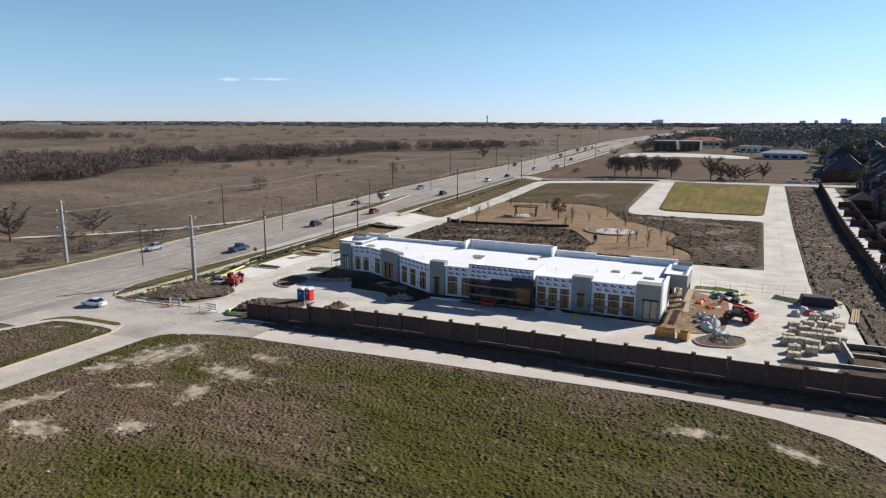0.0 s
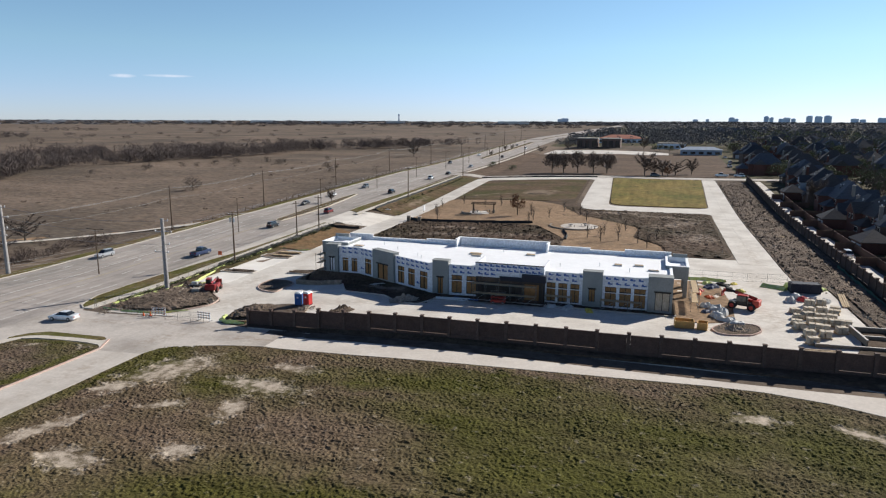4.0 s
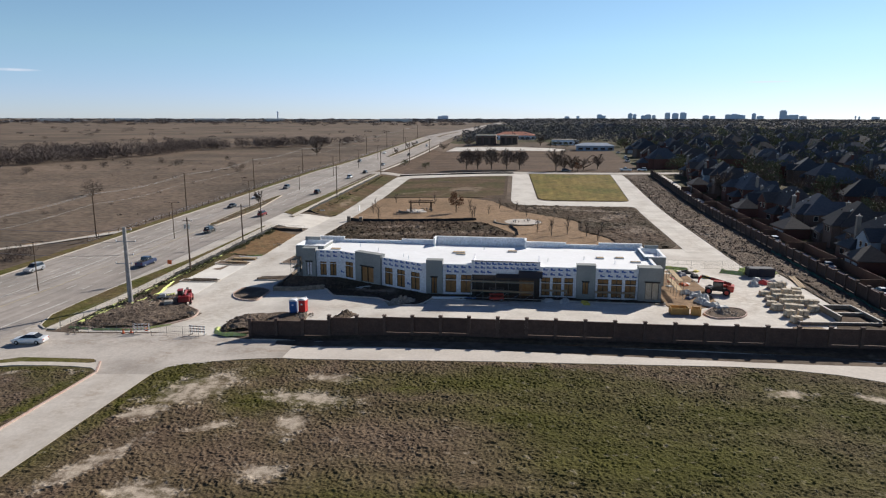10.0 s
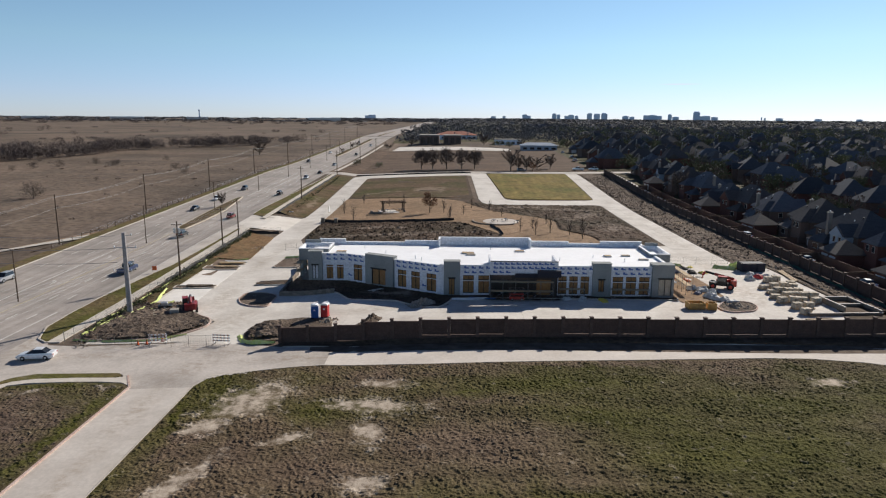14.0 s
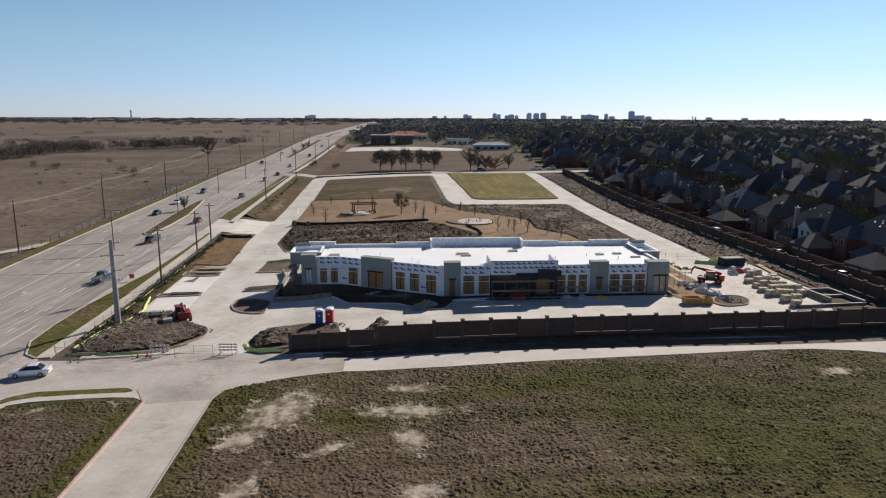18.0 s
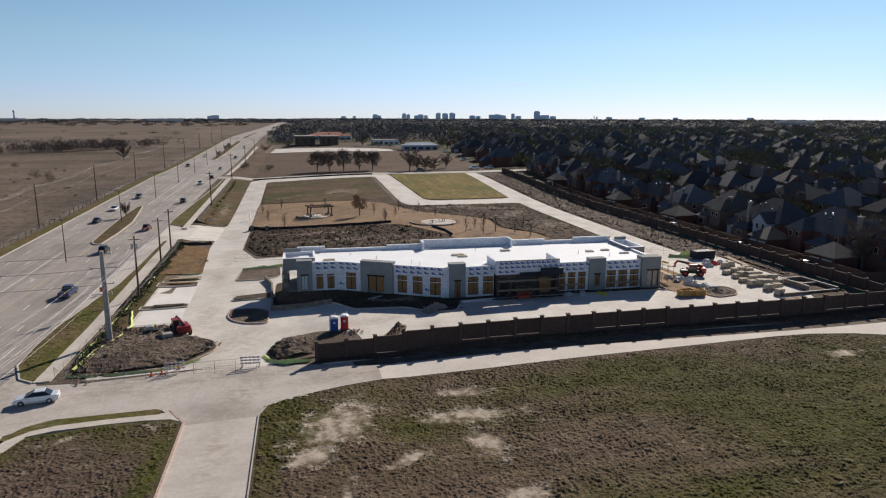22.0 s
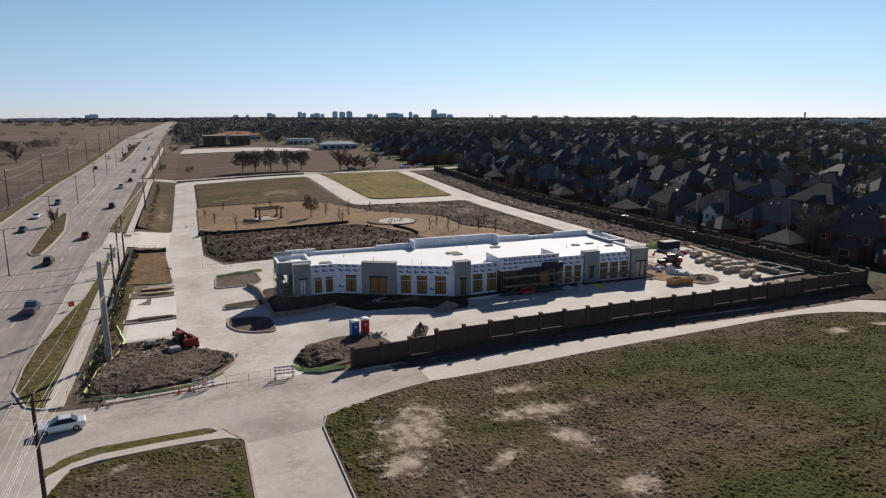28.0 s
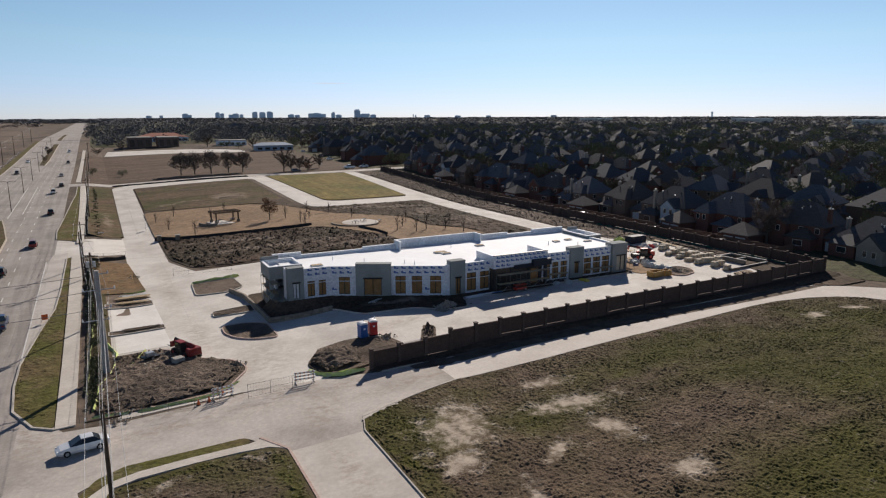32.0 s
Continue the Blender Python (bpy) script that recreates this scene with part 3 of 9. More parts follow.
def drape(outline, dz, step=7.0, skirt=0.0, rough=0.0, mound=0.0):
    """A sheet with that outline laid over the ground dz above it; skirt: the depth of its sides."""
    bm = bmesh.new()
    area = sum(a[0] * b[1] - b[0] * a[1] for a, b in zip(outline, outline[1:] + outline[:1]))
    pts = outline if area > 0 else outline[::-1]
    bm.faces.new([bm.verts.new((x, y, 0)) for x, y in pts])
    for ax in (0, 1):
        lo, hi = min(p[ax] for p in pts), max(p[ax] for p in pts)
        k = math.ceil(lo / step)
        while k * step < hi:
            co, no = [0, 0, 0], [0, 0, 0]
            co[ax], no[ax] = k * step, 1
            if abs(k * step) < 450 or (k % 2 == 0 and abs(k * step) < 850) or k % 12 == 0:
                bmesh.ops.bisect_plane(bm, geom=list(bm.verts) + list(bm.edges) + list(bm.faces), plane_co=co, plane_no=no, dist=0.001)
            k += 1
    edge = {v for e in bm.edges if e.is_boundary for v in e.verts}
    rim = [e for e in bm.edges if e.is_boundary]
    for v in bm.verts:
        v.co.z = h(v.co.x, v.co.y) + dz
        if v not in edge and (rough or mound):
            v.co.z += mound + rough * noise.noise((v.co.x * 0.35, v.co.y * 0.35, 3.1))
    if skirt:
        ex = bmesh.ops.extrude_edge_only(bm, edges=rim)
        for v in ex["geom"]:
            if isinstance(v, bmesh.types.BMVert):
                v.co.z -= skirt
    bmesh.ops.recalc_face_normals(bm, faces=bm.faces)
    return bm


def sheet(name, outline, mat, dz, label, category, skirt=0.15, rough=0.0, mound=0.0, step=7.0, kind="structure"):
    return tagged(part(name, drape(outline, dz, step, skirt, rough, mound), mat), label, category, kind=kind)


def ribbon(name, line, width, height, mat, label, category, dz=0.0, closed=False, kind="structure", lean=0.0):
    """A kerb, low wall or strip of that width and height along a plan line, on the ground."""
    pts = [Vector(p) for p in line]
    if closed:
        pts.append(pts[0])
    fine = []
    for a, b in zip(pts, pts[1:]):
        n = max(1, int((b - a).length / 2.0))
        fine += [a + (b - a) * (i / n) for i in range(n)]
    fine.append(pts[-1])
    vs, fs = [], []
    for i, p in enumerate(fine):
        if closed and i in (0, len(fine) - 1):
            d = (fine[1] - fine[0]).normalized() + (fine[-1] - fine[-2]).normalized()
        else:
            d = fine[min(i + 1, len(fine) - 1)] - fine[max(i - 1, 0)]
        d.normalize()
        s = Vector((-d.y, d.x)) * width / 2
        for q, z in ((p + s, -0.1), (p + s * (1 - lean), height), (p - s * (1 - lean), height), (p - s, -0.1)):
            vs.append((q.x, q.y, h(q.x, q.y) + dz + z))
    for i in range(len(fine) - 1):
        a, b = 4 * i, 4 * i + 4
        fs += [(a + k, b + k, b + k + 1, a + k + 1) for k in range(3)]
    fs += [(0, 1, 2, 3), (len(vs) - 1, len(vs) - 2, len(vs) - 3, len(vs) - 4)]
    return tagged(part(name, (vs, fs), mat), label, category, kind=kind)

# ---- ground, roads and pavements ----
def terrain():
    near = [7.0 * k for k in range(-65, 66)]
    far = [v for v in (455 + 60 * (1.32 ** k - 1) / 0.32 for k in range(1, 12)) if v < 4750] + [4800.0]
    xs = [-v for v in far[::-1]] + near + far
    ys = [-v for v in far[::-1]] + near + [455 + 14.0 * k for k in range(1, 30)] + [v for v in far if v > 880]
    n = len(xs)
    vs = [(x, y, h(x, y)) for y in ys for x in xs]
    fs = [(j * n + i, j * n + i + 1, (j + 1) * n + i + 1, (j + 1) * n + i) for j in range(len(ys) - 1) for i in range(n - 1)]
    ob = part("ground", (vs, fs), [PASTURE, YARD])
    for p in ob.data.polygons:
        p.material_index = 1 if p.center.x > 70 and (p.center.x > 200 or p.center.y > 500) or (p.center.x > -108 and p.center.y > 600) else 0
    return ob


tagged(terrain(), "brown dormant pasture grass ground reaching the horizon", "ground", kind="structure")


YS = [-300, 100, 180, 260, 340, 460, 580, 700]
sheet("road", [(-113.0, y) for y in YS] + [(-144.0, y) for y in YS[::-1]], CONCRETE, 0.05, "wide divided main road of worn grey concrete", "road", 0.05)
sheet("road_far", [(-113.0, 699.0), (-113.0, 3400.0), (-144.0, 3400.0), (-144.0, 699.0)], CONCRETE, 0.22, "main road running on to the horizon", "road", 0.25)
sheet("turn_lane", [(-110.4, 120.0), (-110.4, 182.0), (-113.2, 182.0), (-114.4, 172.0), (-114.4, 109.0), (-113.6, 109.0)], DRIVE, 0.062, "newer pale concrete turn lane beside the main road", "road", 0.05)
S_EDGE = [(-76.0, 70.0), (-66.0, 72.6), (-52.0, 72.7), (-40.0, 73.4), (-24.0, 74.5), (-8.0, 75.7), (-2.0, 75.6), (4.4, 74.3), (9.3, 72.2), (12.4, 69.6), (20.0, 57.0), (34.0, 40.0)]
N_EDGE = [(42.0, 47.0), (28.0, 63.0), (22.0, 71.5), (17.5, 76.0), (13.0, 79.0), (4.0, 80.5), (-10.0, 80.8), (-40.0, 80.3), (-60.0, 79.8), (-73.0, 79.5), (-80.0, 81.4)]
sheet("road_side_street", [(-113.0, 64.0), (-106.5, 64.0), (-107.0, 68.8), (-103.0, 71.5), (-91.5, 70.9), (-88.3, 66.0), (-80.6, 66.0), (-79.6, 69.2)] + S_EDGE[:2] + [(-66.0, 79.65)] + N_EDGE[9:]
      + [(-88.5, 82.6), (-103.0, 82.2), (-108.6, 83.0), (-113.0, 92.5)], ASPHALT, 0.058, "two-lane side street of worn grey concrete", "road", 0.05, step=2.0)
sheet("road_side_street_east", S_EDGE[1:] + N_EDGE[:9] + [(-66.0, 79.65)], STREET_PALE, 0.058, "curving two-lane side street of pale concrete", "road", 0.05, step=2.0)
sheet("driveway", [(-88.3, -120.0), (-80.6, -120.0), (-80.6, 66.0), (-88.3, 66.0)], DRIVE, 0.06, "straight pale concrete driveway between grass fields", "driveway", 0.05)
sheet("field_south", [(-80.4, -120.0), (-80.4, 66.0), (-79.4, 68.9)] + S_EDGE + [(60.0, 5.0), (60.0, -120.0)], FIELD, 0.17, "patchy green and brown winter grass field", "grass field", 0.2, step=3.5)
sheet("field_corner", rounded([(-88.5, -120.0), (-88.5, 66.4), (-90.0, 67.7), (-97.0, 68.4), (-104.2, 67.6), (-108.0, 60.0), (-109.0, -120.0)], 0.6), WESTFIELD, 0.17, "corner grass lot with brown centre and green rim", "grass field", 0.2)
sheet("verge_corner", rounded([(-107.0, 67.6), (-105.5, 70.2), (-103.0, 71.5), (-97.7, 71.3), (-92.0, 71.1), (-91.4, 70.6), (-91.6, 69.6), (-97.0, 69.9), (-102.0, 69.8), (-104.4, 69.1), (-106.2, 67.3)], 0.5), VERGE, 0.165, "narrow grass verge beside the side street kerb", "grass verge", 0.2)
sheet("pavement_corner", [(-108.6, 60.0), (-106.2, 67.2), (-104.4, 69.0), (-102.0, 69.7), (-97.0, 69.8), (-91.6, 69.5), (-90.4, 69.9), (-88.5, 66.6), (-90.0, 67.8), (-92.8, 68.3), (-97.0, 68.5), (-102.0, 68.4), (-104.4, 67.7), (-106.6, 60.0)], WALK, 0.19, "narrow concrete sidewalk round the corner lot", "sidewalk", 0.2)
sheet("pavement_stub", [(-80.0, 68.2), (-74.2, 69.9), (-74.0, 71.0), (-79.3, 69.5)], WALK, 0.20, "short stub of concrete sidewalk ending in grass", "sidewalk", 0.2)
sheet("verge_road", rounded([(-113.9, 91.5), (-114.5, 100.0), (-114.4, 108.0), (-112.6, 124.0), (-111.2, 134.0), (-110.7, 148.0), (-110.4, 176.0), (-109.7, 176.0), (-109.6, 130.0), (-109.6, 100.0), (-109.5, 84.2), (-111.5, 86.0)], 1.2), VERGE, 0.16, "green grass verge between main road and sidewalk", "grass verge", 0.2)
sheet("pavement_road", [(-109.4, 84.0), (-107.4, 84.0), (-107.3, 130.0), (-107.2, 178.0), (-109.6, 178.0), (-109.4, 130.0)], WALK, 0.17, "concrete sidewalk along the main road", "sidewalk", 0.15)
sheet("driveway_north", rounded([(-113.2, 174.0), (-106.0, 178.6), (-98.0, 176.0), (-90.0, 171.0), (-90.0, 206.0), (-97.6, 206.0), (-103.0, 202.0), (-109.0, 195.6), (-113.2, 201.0)], 3.0), PAVE, 0.078, "concrete driveway apron from the main road", "driveway", 0.05)
sheet("verge_road_north", rounded([(-113.4, 200.0), (-113.7, 212.0), (-112.4, 240.0), (-111.2, 270.0), (-110.2, 290.0), (-110.0, 316.0), (-109.3, 316.0), (-109.0, 250.0), (-108.9, 196.0)], 1.0), VERGE, 0.16, "long grass verge beside the main road", "grass verge", 0.2)
sheet("pavement_road_north", [(-108.8, 193.0), (-107.2, 193.0), (-107.0, 250.0), (-106.8, 318.0), (-109.0, 318.0), (-108.8, 250.0)], WALK, 0.17, "concrete sidewalk along the main road", "sidewalk", 0.15)
sheet("pavement_field", [(-111.0, 334.0), (-109.2, 334.0), (-108.0, 560.0), (-109.8, 560.0)], WALK, 0.17, "concrete sidewalk beside the mown field", "sidewalk", 0.15)
sheet("swale_north", rounded([(-106.6, 204.0), (-97.8, 205.0), (-97.8, 316.0), (-106.4, 317.0)], 2.5), SCRUB, 0.14, "weedy green and brown strip inside the sidewalk", "grass strip", 0.1)
sheet("pavement_lot", [(-103.2, 83.0), (-90.0, 83.0), (-80.0, 81.3), (-74.0, 83.6), (22.0, 86.6), (15.5, 100.0), (15.0, 128.0), (10.8, 141.0), (10.8, 150.0), (3.0, 152.0), (-86.0, 152.0), (-90.0, 165.0), (-90.0, 172.0), (-98.0, 180.0), (-103.2, 172.0)], PAVE, 0.06, "new pale concrete parking lot and drive lanes", "parking lot", 0.05, step=2.0)
sheet("driveway_ring", rounded([(-97.6, 204.0), (-90.0, 204.0), (-90.2, 306.5), (-41.0, 309.0), (-39.8, 236.0), (-38.0, 225.6), (-10.0, 225.0), (3.0, 226.0), (3.0, 148.0), (10.8, 148.0), (10.8, 318.0), (5.4, 318.0), (3.0, 236.0), (-30.0, 235.0), (-33.6, 318.0), (-97.6, 318.0)], 0.1,
      radii=[0.1, 0.1, 3, 4, 4, 5, 3, 4, 0.1, 0.1, 1, 1, 4, 6, 2, 9]), PAVE, 0.08, "ring of new pale concrete drive lanes", "driveway", 0.05)
sheet("road_cross_street", [(-113.5, 319.5), (60.0, 318.5), (300.0, 330.0), (300.0, 338.0), (60.0, 327.0), (-113.5, 329.0)], ASPHALT, 0.075, "narrow concrete cross street behind the site", "road", 0.05)
sheet("field_north", [(-108.8, 333.0), (-107.6, 506.0), (-20.0, 491.0), (26.0, 490.0), (24.0, 333.0)], NORTHFIELD, 0.12, "mown brown dormant grass field", "grass field", 0.1)
sheet("pavement_far_lot", [(-97.0, 507.0), (-20.0, 492.5), (-6.0, 493.0), (-6.0, 512.0), (-18.0, 523.0), (-94.0, 549.0)], PAVE, 0.16, "pale concrete parking lot of a far building", "parking lot", 0.1)
sheet("dirt_north", rounded([(-89.6, 168.0), (-86.0, 155.0), (-78.0, 152.5), (0.0, 152.5), (2.8, 157.0), (2.6, 225.0), (-37.0, 224.6), (-41.5, 236.0), (-43.0, 308.0), (-89.8, 306.0)], 3.0), DIRT_DARK, 0.12, "graded dark clay building plot", "dirt plot", 0.1, 0.35)
sheet("grass_northwest", rounded([(-89.4, 247.0), (-89.6, 305.0), (-44.0, 306.0), (-43.0, 240.0), (-57.0, 243.0)], 4.0), SCRUB, 0.22, "weedy grass plot with worn dirt middle", "grass plot", 0.15)
sheet("mulch_bed", rounded([(-90.2, 196.0), (-90.2, 244.0), (-57.0, 241.0), (-46.0, 232.0), (-37.0, 211.0), (-24.0, 198.0), (-18.6, 190.0), (-20.0, 174.0), (-13.0, 164.0), (-12.0, 154.0), (-36.0, 154.0), (-36.5, 166.0), (-47.0, 187.0), (-62.0, 189.4), (-85.0, 191.6)], 3.0), MULCH, 0.30, "tan decomposed granite garden bed", "garden bed", 0.15)
sheet("lawn", rounded([(-33.2, 316.5), (5.0, 316.5), (2.6, 238.0), (-29.6, 237.5)], 1.0, radii=[3, 1, 1, 6]), LAWN, 0.2, "mown green and gold ryegrass lawn", "lawn", 0.15)
sheet("dirt_east", [(11.0, 132.0), (11.0, 316.0), (22.2, 316.0), (22.2, 92.0), (16.0, 92.0), (15.3, 128.0)], DIRT, 0.12, "rough strip of brown dirt along the wall", "dirt strip", 0.1, 0.25, step=2.0)
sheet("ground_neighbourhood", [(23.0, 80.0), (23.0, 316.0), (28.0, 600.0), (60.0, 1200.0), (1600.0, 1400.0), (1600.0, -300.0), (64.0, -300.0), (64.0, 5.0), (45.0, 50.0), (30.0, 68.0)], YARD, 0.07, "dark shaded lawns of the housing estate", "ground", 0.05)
sheet("dirt_island_west", rounded([(-105.4, 85.4), (-105.6, 105.0), (-96.6, 104.4), (-92.6, 97.5), (-88.4, 94.0), (-87.6, 90.0), (-91.4, 84.6), (-100.0, 84.0)], 2.0), DIRT, 0.2, "bare brown dirt island at the site entrance", "dirt island", 0.15, 0.5)
sheet("dirt_island_gate", rounded([(-80.8, 86.6), (-77.5, 91.7), (-73.4, 92.4), (-68.0, 89.6), (-67.0, 84.4), (-74.0, 82.4), (-79.2, 82.0)], 1.5), DIRT, 0.2, "bare dirt island beside the perimeter wall", "dirt island", 0.15, 0.2, 0.0, step=2.0)
for line in ([(-102.6, 106.0), (-95.2, 105.6), (-95.6, 114.3), (-102.6, 114.4)], [(-102.8, 116.9), (-95.4, 116.6), (-95.8, 130.0), (-102.8, 130.2)]):
    sheet("parking_bay", line, BAY, 0.085, "fresh white concrete parking bay", "parking bay", 0.04, step=2.0)
sheet("dirt_strip_west", rounded([(-105.6, 140.6), (-106.0, 171.0), (-98.4, 170.0), (-96.4, 140.6)], 1.5), STRAW, 0.2, "dry straw-coloured planting strip", "planting strip", 0.15, 0.3)
sheet("weeds_west", [(-106.4, 104.5), (-106.4, 172.0), (-104.2, 172.0), (-103.4, 140.0), (-103.2, 104.5)], SCRUB, 0.19, "weedy strip between sidewalk and parking bays", "grass strip", 0.15)
for k, (name, line) in enumerate((("bay_island_south", [(-103.4, 114.6), (-95.4, 114.6), (-95.4, 116.4), (-103.4, 116.6)]), ("bay_island_north", [(-103.6, 130.4), (-96.0, 130.2), (-96.0, 133.0), (-103.6, 133.4)]),
                                  ("drive_island_south", [(-87.6, 109.8), (-87.8, 106.0), (-86.6, 103.0), (-84.4, 101.0), (-81.0, 100.0), (-81.1, 107.4), (-84.0, 109.6)]), ("drive_island_middle", [(-87.9, 115.8), (-87.6, 118.6), (-81.2, 119.2), (-81.2, 115.2)]),
                                  ("drive_island_north", [(-88.6, 131.2), (-88.2, 140.6), (-80.2, 140.8), (-79.8, 132.4), (-83.0, 130.4)]), ("east_island", [(-6.4, 95.9), (-5.2, 93.4), (-1.0, 94.2), (0.7, 96.8), (0.4, 99.6), (-3.6, 100.0)]))):
    o = rounded(line, 0.35 if k in (0, 1, 3) else 1.2)
    sheet("dirt_" + name, o, DIRT, 0.19, "small kerbed island of bare dirt", "traffic island", 0.15, 0.2, step=2.0)
    ribbon("kerb_" + name, o, 0.18, 0.27, KERB_RED if k in (2, 5) else KERB, "low concrete kerb round a dirt island", "kerb", closed=True)
BED = rounded([(-80.4, 126.0), (-80.4, 107.6), (-70.4, 106.8), (-67.2, 101.2), (-58.9, 99.7), (-55.2, 95.9), (-51.4, 95.4), (-49.8, 98.8), (-49.6, 100.4), (-11.0, 100.4), (-11.0, 126.0)], 1.0)
sheet("dirt_front_bed", BED, DIRT_DARK, 0.2, "unplanted dirt bed round the new building", "dirt bed", 0.15, 0.16, 0.0, step=2.0)
ribbon("kerb_front_bed", BED[6:-6], 0.18, 0.26, KERB, "concrete kerb of the planting bed", "kerb")
sheet("sand_east", rounded([(-11.0, 98.6), (-6.6, 98.6), (-2.5, 101.0), (-2.0, 110.0), (-3.0, 126.0), (-11.0, 127.0)], 1.5), MULCH, 0.14, "tan sandy work area beside the building", "sand", 0.1, 0.2, step=2.0)
# kerbs of the streets
ribbon("kerb_side_street", [(-79.5, 69.0)] + S_EDGE, 0.2, 0.22, KERB, "concrete kerb along the grass field", "kerb")
sheet("dirt_wall_foot", [(-73.6, 79.8), (-60.0, 80.1), (-40.0, 80.6), (-10.0, 81.1), (4.0, 80.8), (13.0, 79.3), (17.5, 76.3), (24.0, 76.0), (24.0, 83.4), (-62.0, 81.3), (-73.6, 80.9)], DIRT_DARK, 0.2, "dark bare soil at the foot of the wall", "dirt strip", 0.15, 0.1, step=0.7)
# dark sheet stands for bare soil and the wall's shade together
sheet("dirt_corner", rounded([(9.6, 86.4), (22.6, 87.0), (22.4, 93.0), (18.6, 101.6), (13.6, 101.4), (12.4, 94.0)], 1.0), DIRT_DARK, 0.14, "dark soil corner of the lot with wall shade in its tone", "dirt", 0.1, 0.15, step=2.0)
ribbon("kerb_wall_side", N_EDGE[4:-1], 0.2, 0.16, KERB, "concrete kerb along the perimeter wall", "kerb")
ribbon("kerb_driveway_west", [(-88.4, -120.0), (-88.4, 66.4), (-90.4, 70.2)], 0.25, 0.23, KERB_RED, "kerb with faded red fire lane paint", "kerb")
ribbon("kerb_driveway_east", [(-80.5, -120.0), (-80.5, 66.0), (-79.5, 69.0)], 0.13, 0.20, KERB, "concrete kerb of the driveway", "kerb")
ribbon("kerb_island_west", rounded([(-100.8, 104.2), (-96.6, 104.3), (-92.6, 97.4), (-88.4, 93.9), (-87.5, 90.0), (-91.4, 84.5), (-100.0, 83.9)], 1.5)[4:-2], 0.2, 0.27, KERB_RED, "kerb with faded red paint round the island", "kerb")
ribbon("kerb_main_road_west", [(-144.1, y) for y in YS], 0.25, 0.2, KERB, "concrete kerb on the pasture side", "kerb")
ribbon("kerb_verge", [(-109.4, 84.0), (-111.6, 85.8), (-113.9, 91.5), (-114.5, 100.0), (-114.5, 108.0), (-112.7, 124.0), (-111.3, 134.0), (-110.8, 148.0), (-110.5, 176.0)], 0.25, 0.22, KERB, "concrete kerb of the road verge", "kerb")
ribbon("kerb_verge_north", [(-113.5, 201.0), (-113.8, 212.0), (-112.5, 240.0), (-111.3, 270.0), (-110.3, 290.0), (-110.1, 316.0)], 0.25, 0.22, KERB, "concrete kerb of the road verge", "kerb")
sheet("track_pasture", rounded([(-190.0, 118.0), (-173.9, 133.5), (-166.5, 145.0), (-155.5, 158.5), (-147.4, 166.5), (-147.4, 160.0), (-155.5, 153.5), (-166.5, 140.5), (-173.9, 129.6), (-190.0, 114.0)], 1.0), WALK, 0.34, "pale dirt track leaving the road through the pasture", "track", 0.05)
sheet("verge_west", [(-144.3, y) for y in YS] + [(-147.6, y) for y in YS[::-1]], VERGE, 0.13, "green mown verge along the pasture", "grass verge", 0.1)
# grass medians with kerbs
for o in ([(-128.3, 178.0), (-126.8, 175.2), (-125.5, 175.8), (-124.9, 190.0), (-125.0, 207.0), (-127.2, 226.0), (-129.0, 240.0), (-130.2, 238.0), (-130.4, 230.0), (-130.1, 213.0), (-129.3, 195.0)],
          [(-131.0, 445.0), (-128.0, 443.0), (-127.4, 480.0), (-127.4, 640.0), (-131.4, 640.0), (-131.4, 480.0)], [(-131.2, 700.0), (-127.6, 700.0), (-127.6, 900.0), (-131.2, 900.0)]):
    o = rounded(o, 1.0)
    sheet("median", o, SCRUB, 0.3, "grassy raised road median", "median", 0.25)
    ribbon("kerb_median", o, 0.3, 0.33, KERB_TAN, "tan kerb of the road median", "kerb", closed=True)


# lane paint
def paint(name, segs, width, mat, label):
    vs, fs = [], []
    for (x0, y0), (x1, y1) in segs:
        d = Vector((x1 - x0, y1 - y0)).normalized()
        s = Vector((-d.y, d.x)) * width / 2
        k = len(vs)
        n = max(1, int(math.hypot(x1 - x0, y1 - y0) / 7))
        for i in range(n + 1):
            u = i / n
            x, y = x0 + (x1 - x0) * u, y0 + (y1 - y0) * u
            vs += [(x + s.x, y + s.y, h(x, y) + 0.09), (x - s.x, y - s.y, h(x, y) + 0.09)]
        fs += [(k + 2 * i, k + 2 * i + 1, k + 2 * i + 3, k + 2 * i + 2) for i in range(n)]
    return tagged(part(name, (vs, fs), mat), label, "road marking", kind="structure")


def dashes(x, y0, y1, on=3.0, off=9.0):
    out, y = [], y0
    while y < y1:
        out.append(((x, y), (x, y + on)))
        y += on + off
    return out


def along(x, y0, y1, n=12):
    ys = [y0 + (y1 - y0) * i / n for i in range(n + 1)]
    return [((x, a), (x, b)) for a, b in zip(ys, ys[1:])]


for x in (-140.0, -136.0, -123.5, -120.1):
    paint("lane_dashes", dashes(x, -60, 640), 0.22, PAINT_WHITE, "worn white dashed lane lines")
paint("lane_line", along(-132.0, 60, 168), 0.25, PAINT_WHITE, "solid white turn lane line")
paint("lane_line", along(-114.5, 104, 174), 0.2, PAINT_WHITE, "solid white edge line")
paint("lane_line", along(-117.3, 60, 100), 0.2, PAINT_WHITE, "solid white edge line")
paint("lane_line", along(-126.9, 60, 174), 0.25, PAINT_YELLOW, "worn yellow turn lane line")
paint("lane_line", along(-128.0, 243, 326) + along(-124.6, 250, 326), 0.25, PAINT_WHITE, "solid white turn lane lines")
